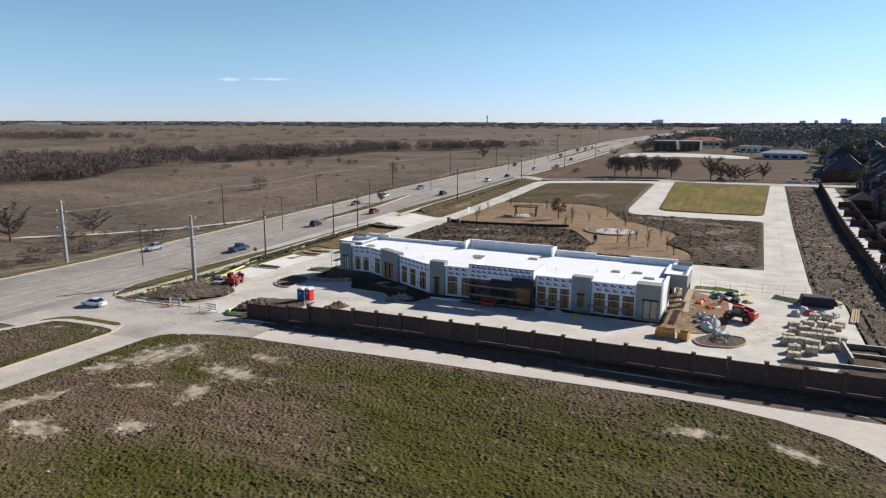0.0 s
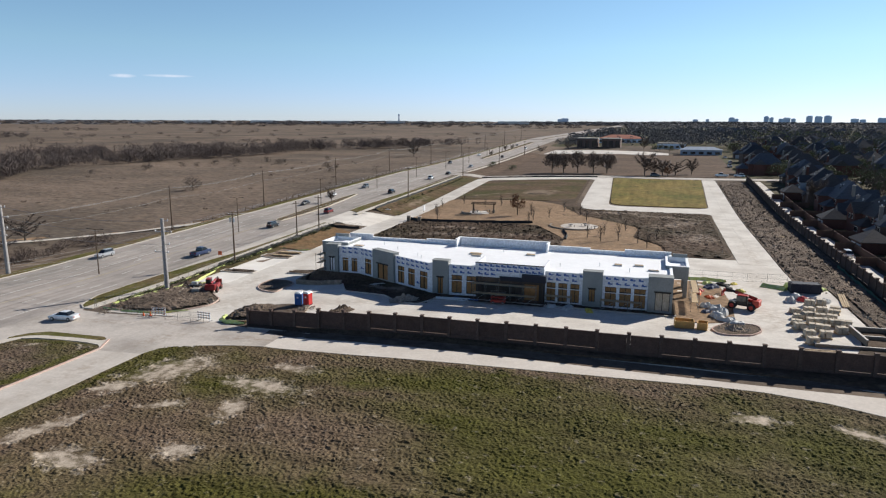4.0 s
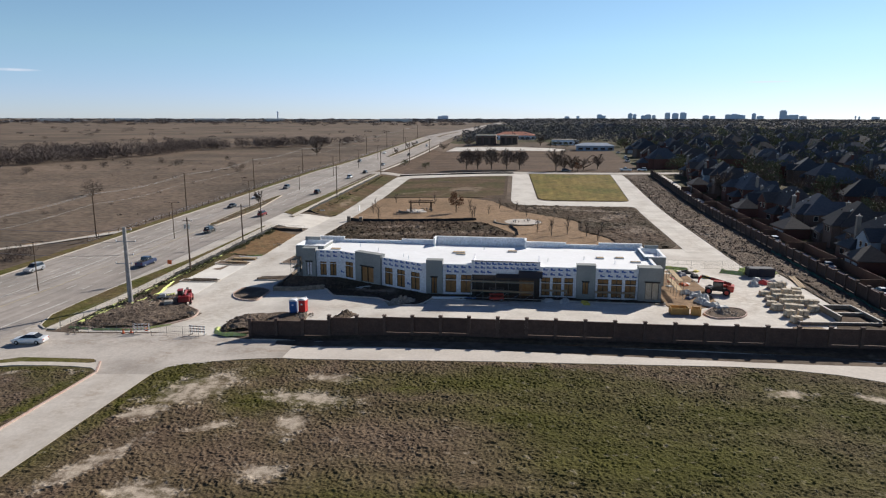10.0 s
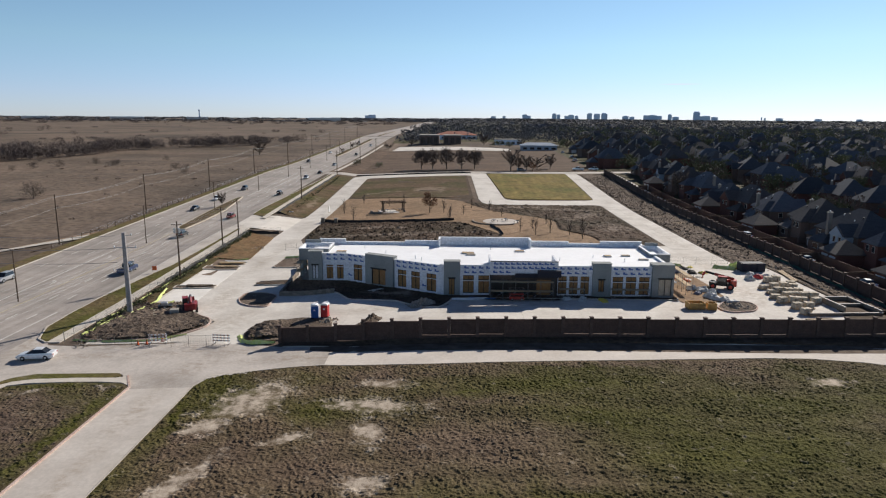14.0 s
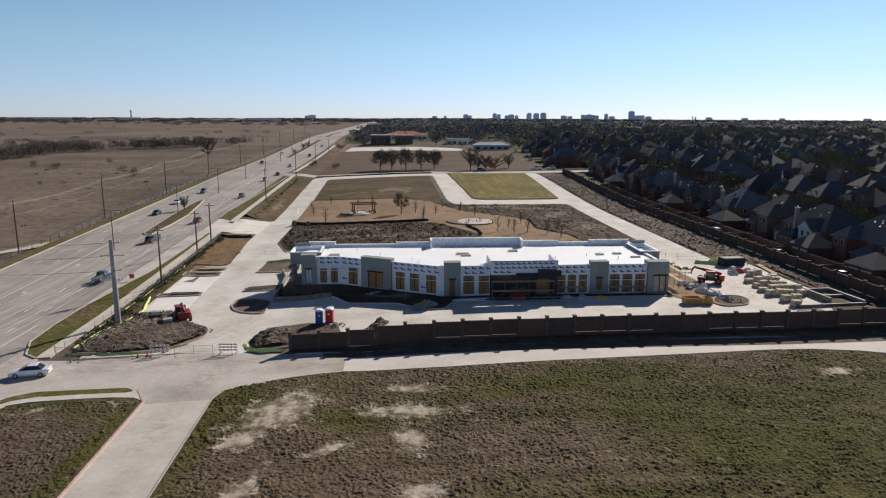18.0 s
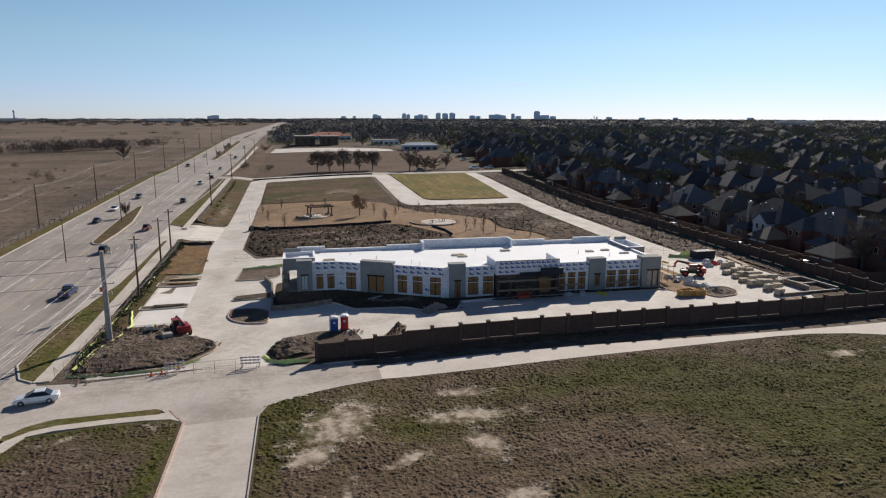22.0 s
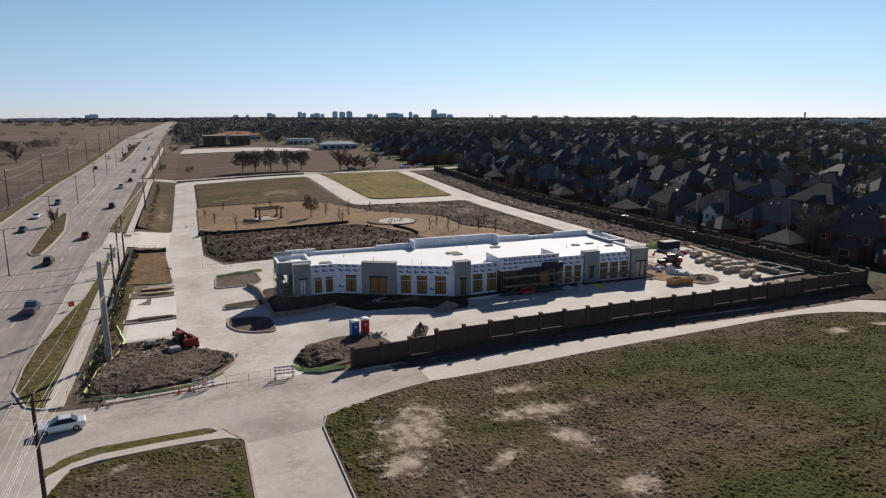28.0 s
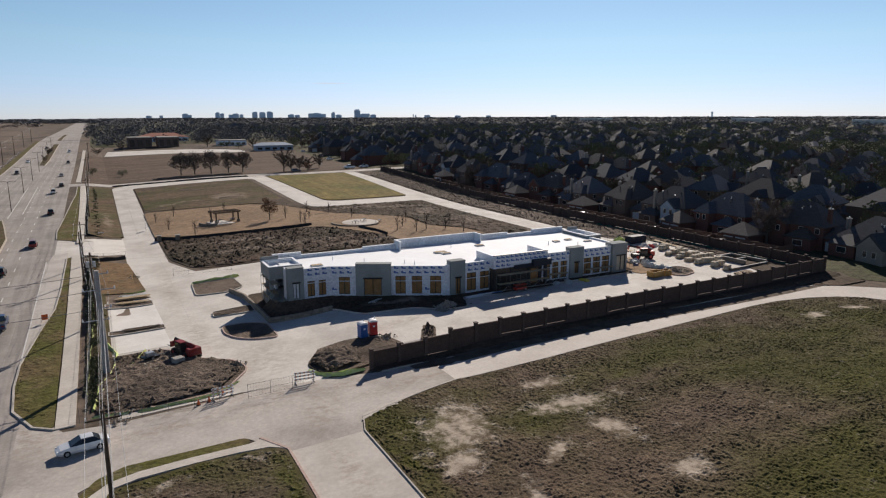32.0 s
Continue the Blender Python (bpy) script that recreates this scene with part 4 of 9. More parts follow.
for ax, ay in ((-129.4, 140.0), (-129.4, 118.0)):
    paint("turn_arrow", [((ax, ay), (ax, ay + 2.2)), ((ax, ay + 2.2), (ax - 0.9, ay + 2.6)), ((ax - 0.5, ay + 2.0), (ax - 1.0, ay + 2.7)), ((ax - 0.5, ay + 3.2), (ax - 1.0, ay + 2.6))], 0.25, PAINT_WHITE, "white left turn arrow painted on the lane")


# dark saw-cut joints in the concrete
def joints(name, xs, ys, x0, x1, y0, y1, dz, width=0.12, slope=0.0):
    vs, fs = [], []
    def quad(a, b):
        d = Vector((b[0] - a[0], b[1] - a[1])).normalized()
        s = Vector((-d.y, d.x)) * width / 2
        n = max(1, int(math.hypot(b[0] - a[0], b[1] - a[1]) / 2))
        k = len(vs)
        for i in range(n + 1):
            x, y = a[0] + (b[0] - a[0]) * i / n, a[1] + (b[1] - a[1]) * i / n
            vs.extend([(x + s.x, y + s.y, h(x, y) + dz), (x - s.x, y - s.y, h(x, y) + dz)])
        fs.extend((k + 2 * i, k + 2 * i + 1, k + 2 * i + 3, k + 2 * i + 2) for i in range(n))
    for x in xs:
        quad((x + slope * (y0 - 100), y0), (x + slope * (y1 - 100), y1))
    for y in ys:
        quad((x0 + slope * (y - 100), y), (x1 + slope * (y - 100), y))
    return tagged(part(name, (vs, fs), JOINT), "dark saw-cut joints in the concrete", "pavement joint", kind="structure")


JOINT = material("joint_sealant", [(0.36, 0.33, 0.29), (0.42, 0.39, 0.35)], 1.0, 0.9)
joints("joints_main_road", (-139.9, -135.9, -127.5, -123.4, -120.0, -116.6), [100 + 4.6 * k for k in range(0, 60)], -143.8, -114.6, 100, 376, 0.082, 0.05)
joints("joints_driveway", (), [-20 + 9.2 * k for k in range(9)], -88.2, -80.7, -60, 64, 0.085, 0.02)
joints("joints_east_drive", (6.9,), [152 + 4.6 * k for k in range(34)], 3.2, 10.6, 150, 312, 0.105, 0.06)
joints("joints_west_drive", (-93.9,), [208 + 4.6 * k for k in range(21)], -97.4, -90.2, 206, 304, 0.105, 0.06)
joints("joints_lot", (-91.5,), [106 + 4.6 * k for k in range(14)], -95.0, -88.6, 106, 170, 0.09, 0.022)
joints("joints_front_lane", [-66 + 9.2 * k for k in range(8)], (92.6,), -66, 8, 87.5, 98.5, 0.09, 0.018)

# ---- perimeter wall of precast panels ----
def wall_run(name, a, b, label, bays, height=2.45, lift=0.0):
    """A run of precast wall: posts with caps, and a panel between each two."""
    root = empty(name)
    tagged(root, label, "wall", kind="structure")
    a, b = Vector(a), Vector(b)
    d = (b - a) / bays
    turn = math.degrees(math.atan2(d.y, d.x))
    L = d.length
    post = bmesh.new()
    add_box(post, -0.22, 0.22, -0.22, 0.22, -1.4, height + 0.12)
    add_box(post, -0.28, 0.28, -0.28, 0.28, height + 0.12, height + 0.26)
    pm = bpy.data.meshes.new("post")
    post.to_mesh(pm)
    post.free()
    pm.materials.append(FENCE_POST)
    pan = bmesh.new()
    add_box(pan, 0.23, L - 0.23, -0.06, 0.06, 0.16, height - 0.12)
    add_box(pan, 0.23, L - 0.23, -0.11, 0.11, height - 0.12, height)
    for k in range(1, 4):
        add_box(pan, 0.23, L - 0.23, -0.075, 0.075, 0.16 + k * (height - 0.3) / 4 - 0.03, 0.16 + k * (height - 0.3) / 4 + 0.03)
    qm = bpy.data.meshes.new("panel")
    pan.to_mesh(qm)
    pan.free()
    qm.materials.append(FENCE_PANEL)
    beam = bmesh.new()
    add_box(beam, 0.23, L - 0.23, -0.13, 0.13, -1.2, 0.06)
    gm = bpy.data.meshes.new("grade_beam")
    beam.to_mesh(gm)
    beam.free()
    gm.materials.append(FENCE_PANEL)
    for i in range(bays + 1):
        p = a + d * i
        z = h(p.x, p.y) + lift
        shared("post", pm, root, pose(p.x, p.y, z, 0, 0, turn))
        if i < bays:
            q = a + d * (i + 0.5)
            shared("panel", qm, root, pose(p.x, p.y, min(h(p.x, p.y), h(q.x, q.y)) + lift - 0.1 + (0.09 if (i * 7) % 5 in (1, 3, 4) else 0.0), 0, 0, turn))
            shared("grade_beam", gm, root, pose(p.x, p.y, min(h(p.x, p.y), h(q.x, q.y)) + lift, 0, 0, turn))
    return root


wall_run("wall_south", (-73.8, 81.0), (-62.0, 81.5), "brown precast perimeter wall, stepped west end", 3, 2.45, 0.1)
wall_run("wall_south_long", (-62.0, 81.6), (23.2, 83.7), "long brown precast perimeter wall along the side street", 21, 2.35, 0.55)
wall_run("wall_east", (23.2, 83.7), (23.6, 314.0), "long brown precast perimeter wall against the housing estate", 57, 2.3, 0.25)


# ---- the new single-storey commercial building ----
bld = tagged(empty("commercial_building"), "long white single-storey building under construction with grey stucco piers", "building")
FLOOR = 0.75


class Face:
    """A stretch of facade from a to b in plan; s runs along it, out is the distance in front of it."""
    def __init__(self, a, b):
        self.a, self.b = Vector((*a, 0)), Vector((*b, 0))
        self.d = (self.b - self.a).normalized()
        self.n = Vector((self.d.y, -self.d.x, 0))
        self.length = (self.b - self.a).length
        m = Matrix((self.d, -self.n, Vector((0, 0, 1)))).transposed().to_4x4()
        self.m = Matrix.Translation(self.a) @ m

    def block(self, bm, s0, s1, out, back, z0, z1):
        add_box(bm, s0, s1, -out, back, z0, z1, self.m)


def lattice(bm, face, cuts_s, cuts_z, keep, out, back):
    """One closed mesh of the cells of a grid over the facade that keep(i, j) leaves standing."""
    vs = {}

    def v(i, j, k):
        if (i, j, k) not in vs:
            vs[i, j, k] = bm.verts.new(face.m @ Vector((cuts_s[i], -out if k == 0 else back, cuts_z[j])))
        return vs[i, j, k]
    ni, nj = len(cuts_s) - 1, len(cuts_z) - 1
    cells = {(i, j) for i in range(ni) for j in range(nj) if keep((cuts_s[i] + cuts_s[i + 1]) / 2, (cuts_z[j] + cuts_z[j + 1]) / 2)}
    for i, j in cells:
        bm.faces.new((v(i, j, 0), v(i + 1, j, 0), v(i + 1, j + 1, 0), v(i, j + 1, 0)))
        bm.faces.new((v(i, j, 1), v(i, j + 1, 1), v(i + 1, j + 1, 1), v(i + 1, j, 1)))
        if (i - 1, j) not in cells:
            bm.faces.new((v(i, j, 1), v(i, j, 0), v(i, j + 1, 0), v(i, j + 1, 1)))
        if (i + 1, j) not in cells:
            bm.faces.new((v(i + 1, j, 0), v(i + 1, j, 1), v(i + 1, j + 1, 1), v(i + 1, j + 1, 0)))
        if (i, j - 1) not in cells:
            bm.faces.new((v(i, j, 1), v(i + 1, j, 1), v(i + 1, j, 0), v(i, j, 0)))
        if (i, j + 1) not in cells:
            bm.faces.new((v(i, j + 1, 0), v(i + 1, j + 1, 0), v(i + 1, j + 1, 1), v(i, j + 1, 1)))


def wall_with_openings(bm, face, s0, s1, z0, z1, openings, thick=0.3):
    """A wall stretch with rectangular openings (s, width, bottom, top) cut through it."""
    cs = sorted({s0, s1, *(c - w / 2 for c, w, lo, hi in openings), *(c + w / 2 for c, w, lo, hi in openings)})
    cz = sorted({z0, z1, *(lo for c, w, lo, hi in openings), *(hi for c, w, lo, hi in openings)})
    lattice(bm, face, cs, cz, lambda a, b: not any(abs(a - c) < w / 2 and lo < b < hi for c, w, lo, hi in openings), 0.0, thick)


def window(face, s, w, lo, hi, transom=True, mullion=1):
    """A boarded opening: plywood sheets set back behind dark framing."""
    n = mullion + 1
    t = 0.09
    cs, bays = [s - w / 2], []
    for i in range(n):
        a, b = s - w / 2 + w * i / n + t / 2, s - w / 2 + w * (i + 1) / n - t / 2
        cs += [a, b]
        bays.append((a, b))
    cs.append(s + w / 2)
    rows = [(lo + 0.08, hi - 0.86), (hi - 0.74, hi - 0.1)] if transom else [(lo + 0.08, hi - 0.1)]
    cz = [lo, *(v for r in rows for v in r), hi]
    bm = bmesh.new()
    lattice(bm, face, cs, cz, lambda a, b: not any(p < a < q and r0 < b < r1 for p, q in bays for r0, r1 in rows), -0.05, 0.24)
    win = part("window", bm, DARK_FRAME, bld)
    for i, (a, b) in enumerate(bays):
        for k, (r0, r1) in enumerate(rows):
            bm = bmesh.new()
            face.block(bm, a, b, -0.15 - 0.02 * ((i + k) % 2), 0.22, r0, r1)
            part("plywood_sheet", bm, PLYWOOD, win, "bare plywood boarding")
    return win


def wrap_print(face, s0, s1, rows, parent, openings=(), seed=1):
    """Rows of small blue printed marks on the house wrap, and pale taped seams."""
    rng = random.Random(seed)
    bm = bmesh.new()
    for z, step in rows:
        s = s0 + 0.4 + rng.random() * 0.4
        while s < s1 - 0.5:
            if not any(abs(s + 0.25 - c) < w / 2 + 0.4 and lo - 0.35 < z < hi + 0.25 for c, w, lo, hi in openings):
                face.block(bm, s, s + 0.34, 0.006, 0.0, z, z + 0.40)
                face.block(bm, s + 0.26, s + 0.78, 0.007, 0.0, z - 0.02, z + 0.2)
            s += step
    if len(bm.verts):
        tagged(part("wrap_print", bm, WRAP_BLUE, parent, "rows of blue printed marks"), kind="stuff")
    else:
        bm.free()


def wrapped_wall(a, b, top, openings, mullions=1, seed=1, rows=None, transom=True):
    f = Face(a, b)
    bm = bmesh.new()
    wall_with_openings(bm, f, 0, f.length, FLOOR - 0.1, top, openings)
    w = part("wall", bm, WRAP, bld, "white house wrap with blue print")
    wrap_print(f, 0, f.length, rows or ((5.4, 1.25), (4.6, 1.3), (1.7, 1.3)), w, openings, seed)
    cap = bmesh.new()
    f.block(cap, 0, f.length, 0.06, 0.36, top, top + 0.09)
    part("coping", cap, ROOF_WHITE, bld, "white parapet coping")
    for z in (3.2, 4.3):
        if f.length > 2:
            band = bmesh.new()
            f.block(band, 0.1, f.length - 0.1, 0.05, 0.0, z, z + 0.1)
            part("nailing_strip", band, WHITE_PLASTIC, w, "pale horizontal strip")
    for s, ww, lo, hi in openings:
        window(f, s, ww, lo, hi, transom, mullions)
    return f


def stucco_pier(a, b, top, depth=0.9, opening=None, lintel=True, infill=PLYWOOD):
    f = Face(a, b)
    bm = bmesh.new()
    if opening:
        wall_with_openings(bm, f, 0, f.length, FLOOR - 0.1, top, [opening], 0.5)
        for e in (0, f.length - 0.4):
            ret = bmesh.new()
            f.block(ret, e, e + 0.4, -0.503, depth, FLOOR - 0.1, top - 0.003)
            part("pier_return", ret, STUCCO, bld)
    else:
        f.block(bm, 0, f.length, 0, depth, FLOOR - 0.1, top)
    p = part("pier", bm, STUCCO, bld, "grey stucco pier")
    cap = bmesh.new()
    f.block(cap, -0.05, f.length + 0.05, 0.06, depth, top, top + 0.1)
    part("coping", cap, STUCCO, p)
    if opening:
        s, w, lo, hi = opening
        bm = bmesh.new()
        f.block(bm, s - w / 2, s + w / 2, -0.28, 0.34, lo, hi)
        part("infill", bm, infill, p, "boarded niche")
        if lintel:
            bm = bmesh.new()
            f.block(bm, s - w / 2 - 0.15, s + w / 2 + 0.15, 0.14, 0.02, hi - 0.02, hi + 0.22)
            part("lintel", bm, DARK_FRAME, p, "dark projecting lintel")
        fr = bmesh.new()
        lattice(fr, f, [s - w / 2, s - w / 2 + 0.08, s - 0.04, s + 0.04, s + w / 2 - 0.08, s + w / 2], [lo, hi - 0.1, hi], lambda a, b: b > hi - 0.1 or min(abs(a - s), abs(abs(a - s) - w / 2 + 0.04)) < 0.05, -0.1, 0.27)
        part("frame", fr, DARK_FRAME, p)
    return f


# floor slab and roof
OUT = [(-76.2, 112.2), (-69.3, 112.0), (-51.6, 102.9), (-11.7, 102.5), (-11.7, 122.6), (-76.2, 122.6)]
bm = bmesh.new()
add_prism(bm, [(-76.4, 111.9), (-69.3, 111.7), (-51.6, 102.6), (-43.2, 102.2), (-43.2, 100.6), (-31.3, 100.6), (-31.3, 102.2), (-11.4, 102.2), (-9.0, 104.5), (-9.0, 121.0), (-11.4, 123.0), (-76.4, 123.0), (-78.6, 121.0), (-78.6, 114.5)], -1.6, FLOOR - 0.1)
part("foundation", bm, SLAB, bld)
bm = bmesh.new()
add_prism(bm, [(-76.0, 112.4), (-69.2, 112.2), (-51.5, 103.1), (-11.9, 102.7), (-11.9, 122.5), (-76.0, 122.5)], 5.35, 5.5)
roof = part("roof", bm, ROOF_WHITE, bld, "bright white flat membrane roof")
# facade, from the west pier eastwards
stucco_pier((-76.3, 111.6), (-73.7, 111.6), 6.15, 1.6, (1.3, 1.1, 1.0, 3.6), True, WRAP)
wrapped_wall((-73.7, 112.1), (-69.3, 112.0), 5.75, [(1.35, 1.25, 0.95, 3.6), (3.3, 1.25, 0.95, 3.6)], 1, 2, None, False)
f2 = Face((-69.3, 112.0), (-51.6, 102.8))
def on2(s, out=0.0):
    p = f2.a + f2.d * s + f2.n * out
    return (p.x, p.y)
wrapped_wall(on2(0), on2(4.7), 5.75, [(2.7, 1.9, 0.95, 3.95)], 1, 3)
stucco_pier(on2(4.7, 0.5), on2(10.7, 0.5), 6.25, 1.4, (2.9, 3.0, 0.9, 3.75), True)
wrapped_wall(on2(10.7), on2(19.95), 5.8, [(1.6, 1.75, 1.0, 4.1), (4.4, 1.75, 1.0, 4.1), (7.6, 1.9, 1.0, 4.1)], 1, 4)
stucco_pier((-50.9, 102.0), (-48.1, 102.0), 6.6, 1.6, (1.4, 1.0, 0.8, 3.7), True)
wrapped_wall((-51.6, 102.8), (-50.9, 102.5), 5.9, [], 1, 5)
wrapped_wall((-48.1, 102.4), (-43.0, 102.4), 5.95, [(1.45, 1.85, 1.05, 4.2), (4.1, 1.85, 1.05, 4.2)], 1, 6)
wrapped_wall((-31.5, 102.4), (-25.4, 102.4), 5.95, [(1.0, 1.45, 1.05, 4.2), (2.9, 1.45, 1.05, 4.2), (4.85, 1.45, 1.05, 4.2)], 1, 7)
stucco_pier((-25.4, 102.0), (-22.3, 102.0), 6.5, 1.6, (1.5, 1.0, 1.6, 3.7), True)
wrapped_wall((-22.3, 102.4), (-15.3, 102.4), 5.95, [(1.3, 1.75, 1.05, 4.2), (3.55, 1.75, 1.05, 4.2), (5.8, 1.75, 1.05, 4.2)], 1, 8)
stucco_pier((-15.3, 101.8), (-11.6, 101.8), 6.4, 2.2, (2.2, 2.2, 1.1, 4.0), True, LIMESTONE)
# entrance porch with a raised front
# near-black colour puts the shade of the deep porch recess into its surfaces
PORCH_SHADE = material("dark_porch_shade", [(0.035, 0.03, 0.028), (0.06, 0.05, 0.044)], 1.0, 0.8)
fp = Face((-43.0, 101.0), (-31.5, 101.0))
for e in (0.0, fp.length - 0.3):
    bm = bmesh.new()
    fp.block(bm, e, e + 0.3, -0.3, 6.0, 4.65, 6.95)
    part("wall", bm, WRAP, bld, "porch side wall in white wrap")
bm = bmesh.new()
fp.block(bm, 0, fp.length, 0, 0.3, 4.65, 6.95)
porch = part("wall", bm, WRAP, bld, "raised white wrapped porch front")
wrap_print(fp, 0, fp.length, ((6.45, 0.95), (5.75, 1.0), (5.0, 1.1)), porch, [(8.0, 8.0, 4.4, 5.4)], 9)
bm = bmesh.new()
fp.block(bm, 0, fp.length, 0.06, 0.36, 6.95, 7.04)
part("coping", bm, DARK_FRAME, bld)
for q in ((4.2, 8.0, 0.35, 0.1, 4.3, 4.95), (8.0, 11.9, 0.75, 0.1, 4.45, 5.6)):
    bm = bmesh.new()
    fp.block(bm, *q)
    part("canopy", bm, CANVAS_BLACK, bld, "black sheeted entrance canopy")
for s in (0.1, 3.6, 7.4, 11.0):
    bm = bmesh.new()
    fp.block(bm, s, s + 0.45, -0.02, 0.5, FLOOR - 0.1, 4.65)
    part("column", bm, PORCH_SHADE, bld, "dark porch column")
bm = bmesh.new()
fp.block(bm, 0.31, fp.length - 0.31, -1.5, 1.6, FLOOR - 0.1, 4.65)
part("wall", bm, PORCH_SHADE, bld, "recessed entrance wall with porch shade in its colour")
# two bays take the dark frame material, continuing the painted recess shade
for s in (1.9, 5.4, 9.3):
    bm = bmesh.new()
    fp.block(bm, s - 1.2, s + 1.2, -1.45, 1.5, 0.85, 3.5)
    part("boarding", bm, PLYWOOD if s == 9.3 else DARK_FRAME, bld, "boarded entrance bay")
# side and rear walls with stepped parapets
def parapet(x0, x1, y0, y1, z1, mat=WRAP, z0=-0.1, label=""):
    ob = part("wall", box(x0, x1, y0, y1, z0, z1), mat, bld, label)
    part("coping", box(x0 - 0.05, x1 + 0.05, y0 - 0.05, y1 + 0.05, z1, z1 + 0.09), ROOF_WHITE, ob)
    return ob


for x0, x1, z in ((-76.2, -71.0, 6.55), (-71.0, -59.0, 6.0), (-59.0, -52.2, 6.35), (-52.2, -33.9, 7.05), (-33.9, -26.2, 6.45), (-26.2, -19.8, 6.1), (-19.8, -11.6, 6.55)):
    parapet(x0, x1, 122.5 + (0.0 if z != 7.05 else 0.3), 122.9 + (0.0 if z != 7.05 else 0.3), z)
parapet(-52.2, -51.9, 120.4, 122.8, 7.05, ROOF_WHITE, 5.3)
parapet(-34.2, -33.9, 120.4, 122.8, 7.05, ROOF_WHITE, 5.3)
parapet(-12.0, -11.6, 104.0, 113.0, 5.75, WRAP)
parapet(-12.0, -11.6, 121.0, 122.5, 6.1, WRAP)
parapet(-76.3, -75.9, 113.2, 115.0, 5.8, WRAP)
parapet(-76.3, -75.9, 121.0, 122.5, 6.1, WRAP)
# corner towers over the side porches
for x0, x1, y0, y1, name in ((-12.6, -8.9, 112.8, 121.0, "east"), (-78.7, -73.0, 114.8, 121.0, "west")):
    def ring(a0, a1, b0, b1, t, z0, z1):
        bm = bmesh.new()
        o, i = [(a0, b0), (a1, b0), (a1, b1), (a0, b1)], [(a0 + t, b0 + t), (a1 - t, b0 + t), (a1 - t, b1 - t), (a0 + t, b1 - t)]
        v = [[bm.verts.new((*q, z)) for q in c] for c, z in ((o, z0), (o, z1), (i, z1), (i, z0))]
        for k in range(4):
            for r in range(4):
                bm.faces.new((v[r][k], v[r][(k + 1) % 4], v[(r + 1) % 4][(k + 1) % 4], v[(r + 1) % 4][k]))
        return bm
    tw = part("corner_tower", ring(x0, x1, y0, y1, 0.3, 3.9, 6.05), STUCCO, bld, "grey stucco corner tower")
    part("lining", ring(x0 + 0.303, x1 - 0.303, y0 + 0.303, y1 - 0.303, 0.05, 5.36, 6.04), ROOF_WHITE, tw, "white membrane lining")
    part("tower_roof", box(x0 + 0.303, x1 - 0.303, y0 + 0.303, y1 - 0.303, 5.2, 5.36), ROOF_WHITE, tw)
    part("coping", ring(x0 - 0.06, x1 + 0.06, y0 - 0.06, y1 + 0.06, 0.42, 6.053, 6.14), ROOF_WHITE, tw, "white coping")
    part("tower_screen", box(x0 + (1.2 if name == "east" else 0.0), x1 - (0.0 if name == "east" else 2.6), y1 - 0.32, y1 + 0.02, 6.142, 6.75), STUCCO, tw, "raised grey stucco screen")
    for cx, cy in ((x0 + 0.4, y0 + 0.4), (x1 - 0.4, y0 + 0.4), (x1 - 0.4, y1 - 0.4), (x1 - 0.4 if name == "east" else x0 + 0.4, (y0 + y1) / 2)):
        part("column", box(cx - 0.3, cx + 0.3, cy - 0.3, cy + 0.3, FLOOR - 0.1, 3.9), STUCCO, bld)
# roof fittings
for x, y, w, d in ((-46.5, 114.5, 2.4, 1.2), (-46.0, 113.0, 1.8, 0.8), (-36.5, 116.8, 1.8, 1.1), (-20.5, 113.0, 1.4, 1.1), (-17.0, 113.5, 1.6, 0.9), (-14.6, 110.2, 1.8, 0.6), (-70.5, 114.6, 2.0, 1.2)):
    ht = part("roof_hatch", box(x - w / 2, x + w / 2, y - d / 2, y + d / 2, 5.5, 5.72, 0.02), STEEL, bld, "low grey roof curb")
    part("hatch_lid", box(x - w / 2 + 0.1, x + w / 2 - 0.1, y - d / 2 + 0.1, y + d / 2 - 0.1, 5.72, 5.77), LUMBER, ht)
for x, y in ((-55.0, 107.8), (-56.2, 109.4), (-62.0, 114.0), (-30.0, 109.0), (-23.5, 111.5), (-18.4, 108.6), (-42.0, 118.5), (-66.5, 118.0)):
    part("vent_pipe", tube([(x, y, 5.48), (x, y, 6.15)], 0.07, 8), WHITE_PLASTIC, bld)


def backfill(line, out, seed):
    """A bank of loose soil thrown against the foot of the facade."""
    vs, fs = [], []
    pts = []
    for (x0, y0), (x1, y1) in zip(line, line[1:]):
        n = max(2, int(math.hypot(x1 - x0, y1 - y0) / 0.4))
        pts += [(x0 + (x1 - x0) * i / n, y0 + (y1 - y0) * i / n, (y1 - y0) / math.hypot(x1 - x0, y1 - y0), -(x1 - x0) / math.hypot(x1 - x0, y1 - y0)) for i in range(n + 1)]
    for x, y, nx, ny in pts:
        for k in range(6):
            u = k / 5
            px, py = x + nx * out * u, y + ny * out * u
            z = (FLOOR + 0.02) * (1 - u) ** 1.2 + (h(px, py) + 0.2) * (1 - (1 - u) ** 1.2) + 0.1 * noise.noise((px * 1.4, py * 1.4, seed)) + 0.06 * noise.noise((px * 4, py * 4, seed))
            vs.append((px, py, z))
    for i in range(len(pts) - 1):
        for k in range(5):
            a = 6 * i + k
            fs.append((a, a + 1, a + 7, a + 6))
    return tagged(part("backfill_soil", (vs, fs), DIRT_DARK), "loose dark soil banked against the foundation", "soil", kind="stuff")


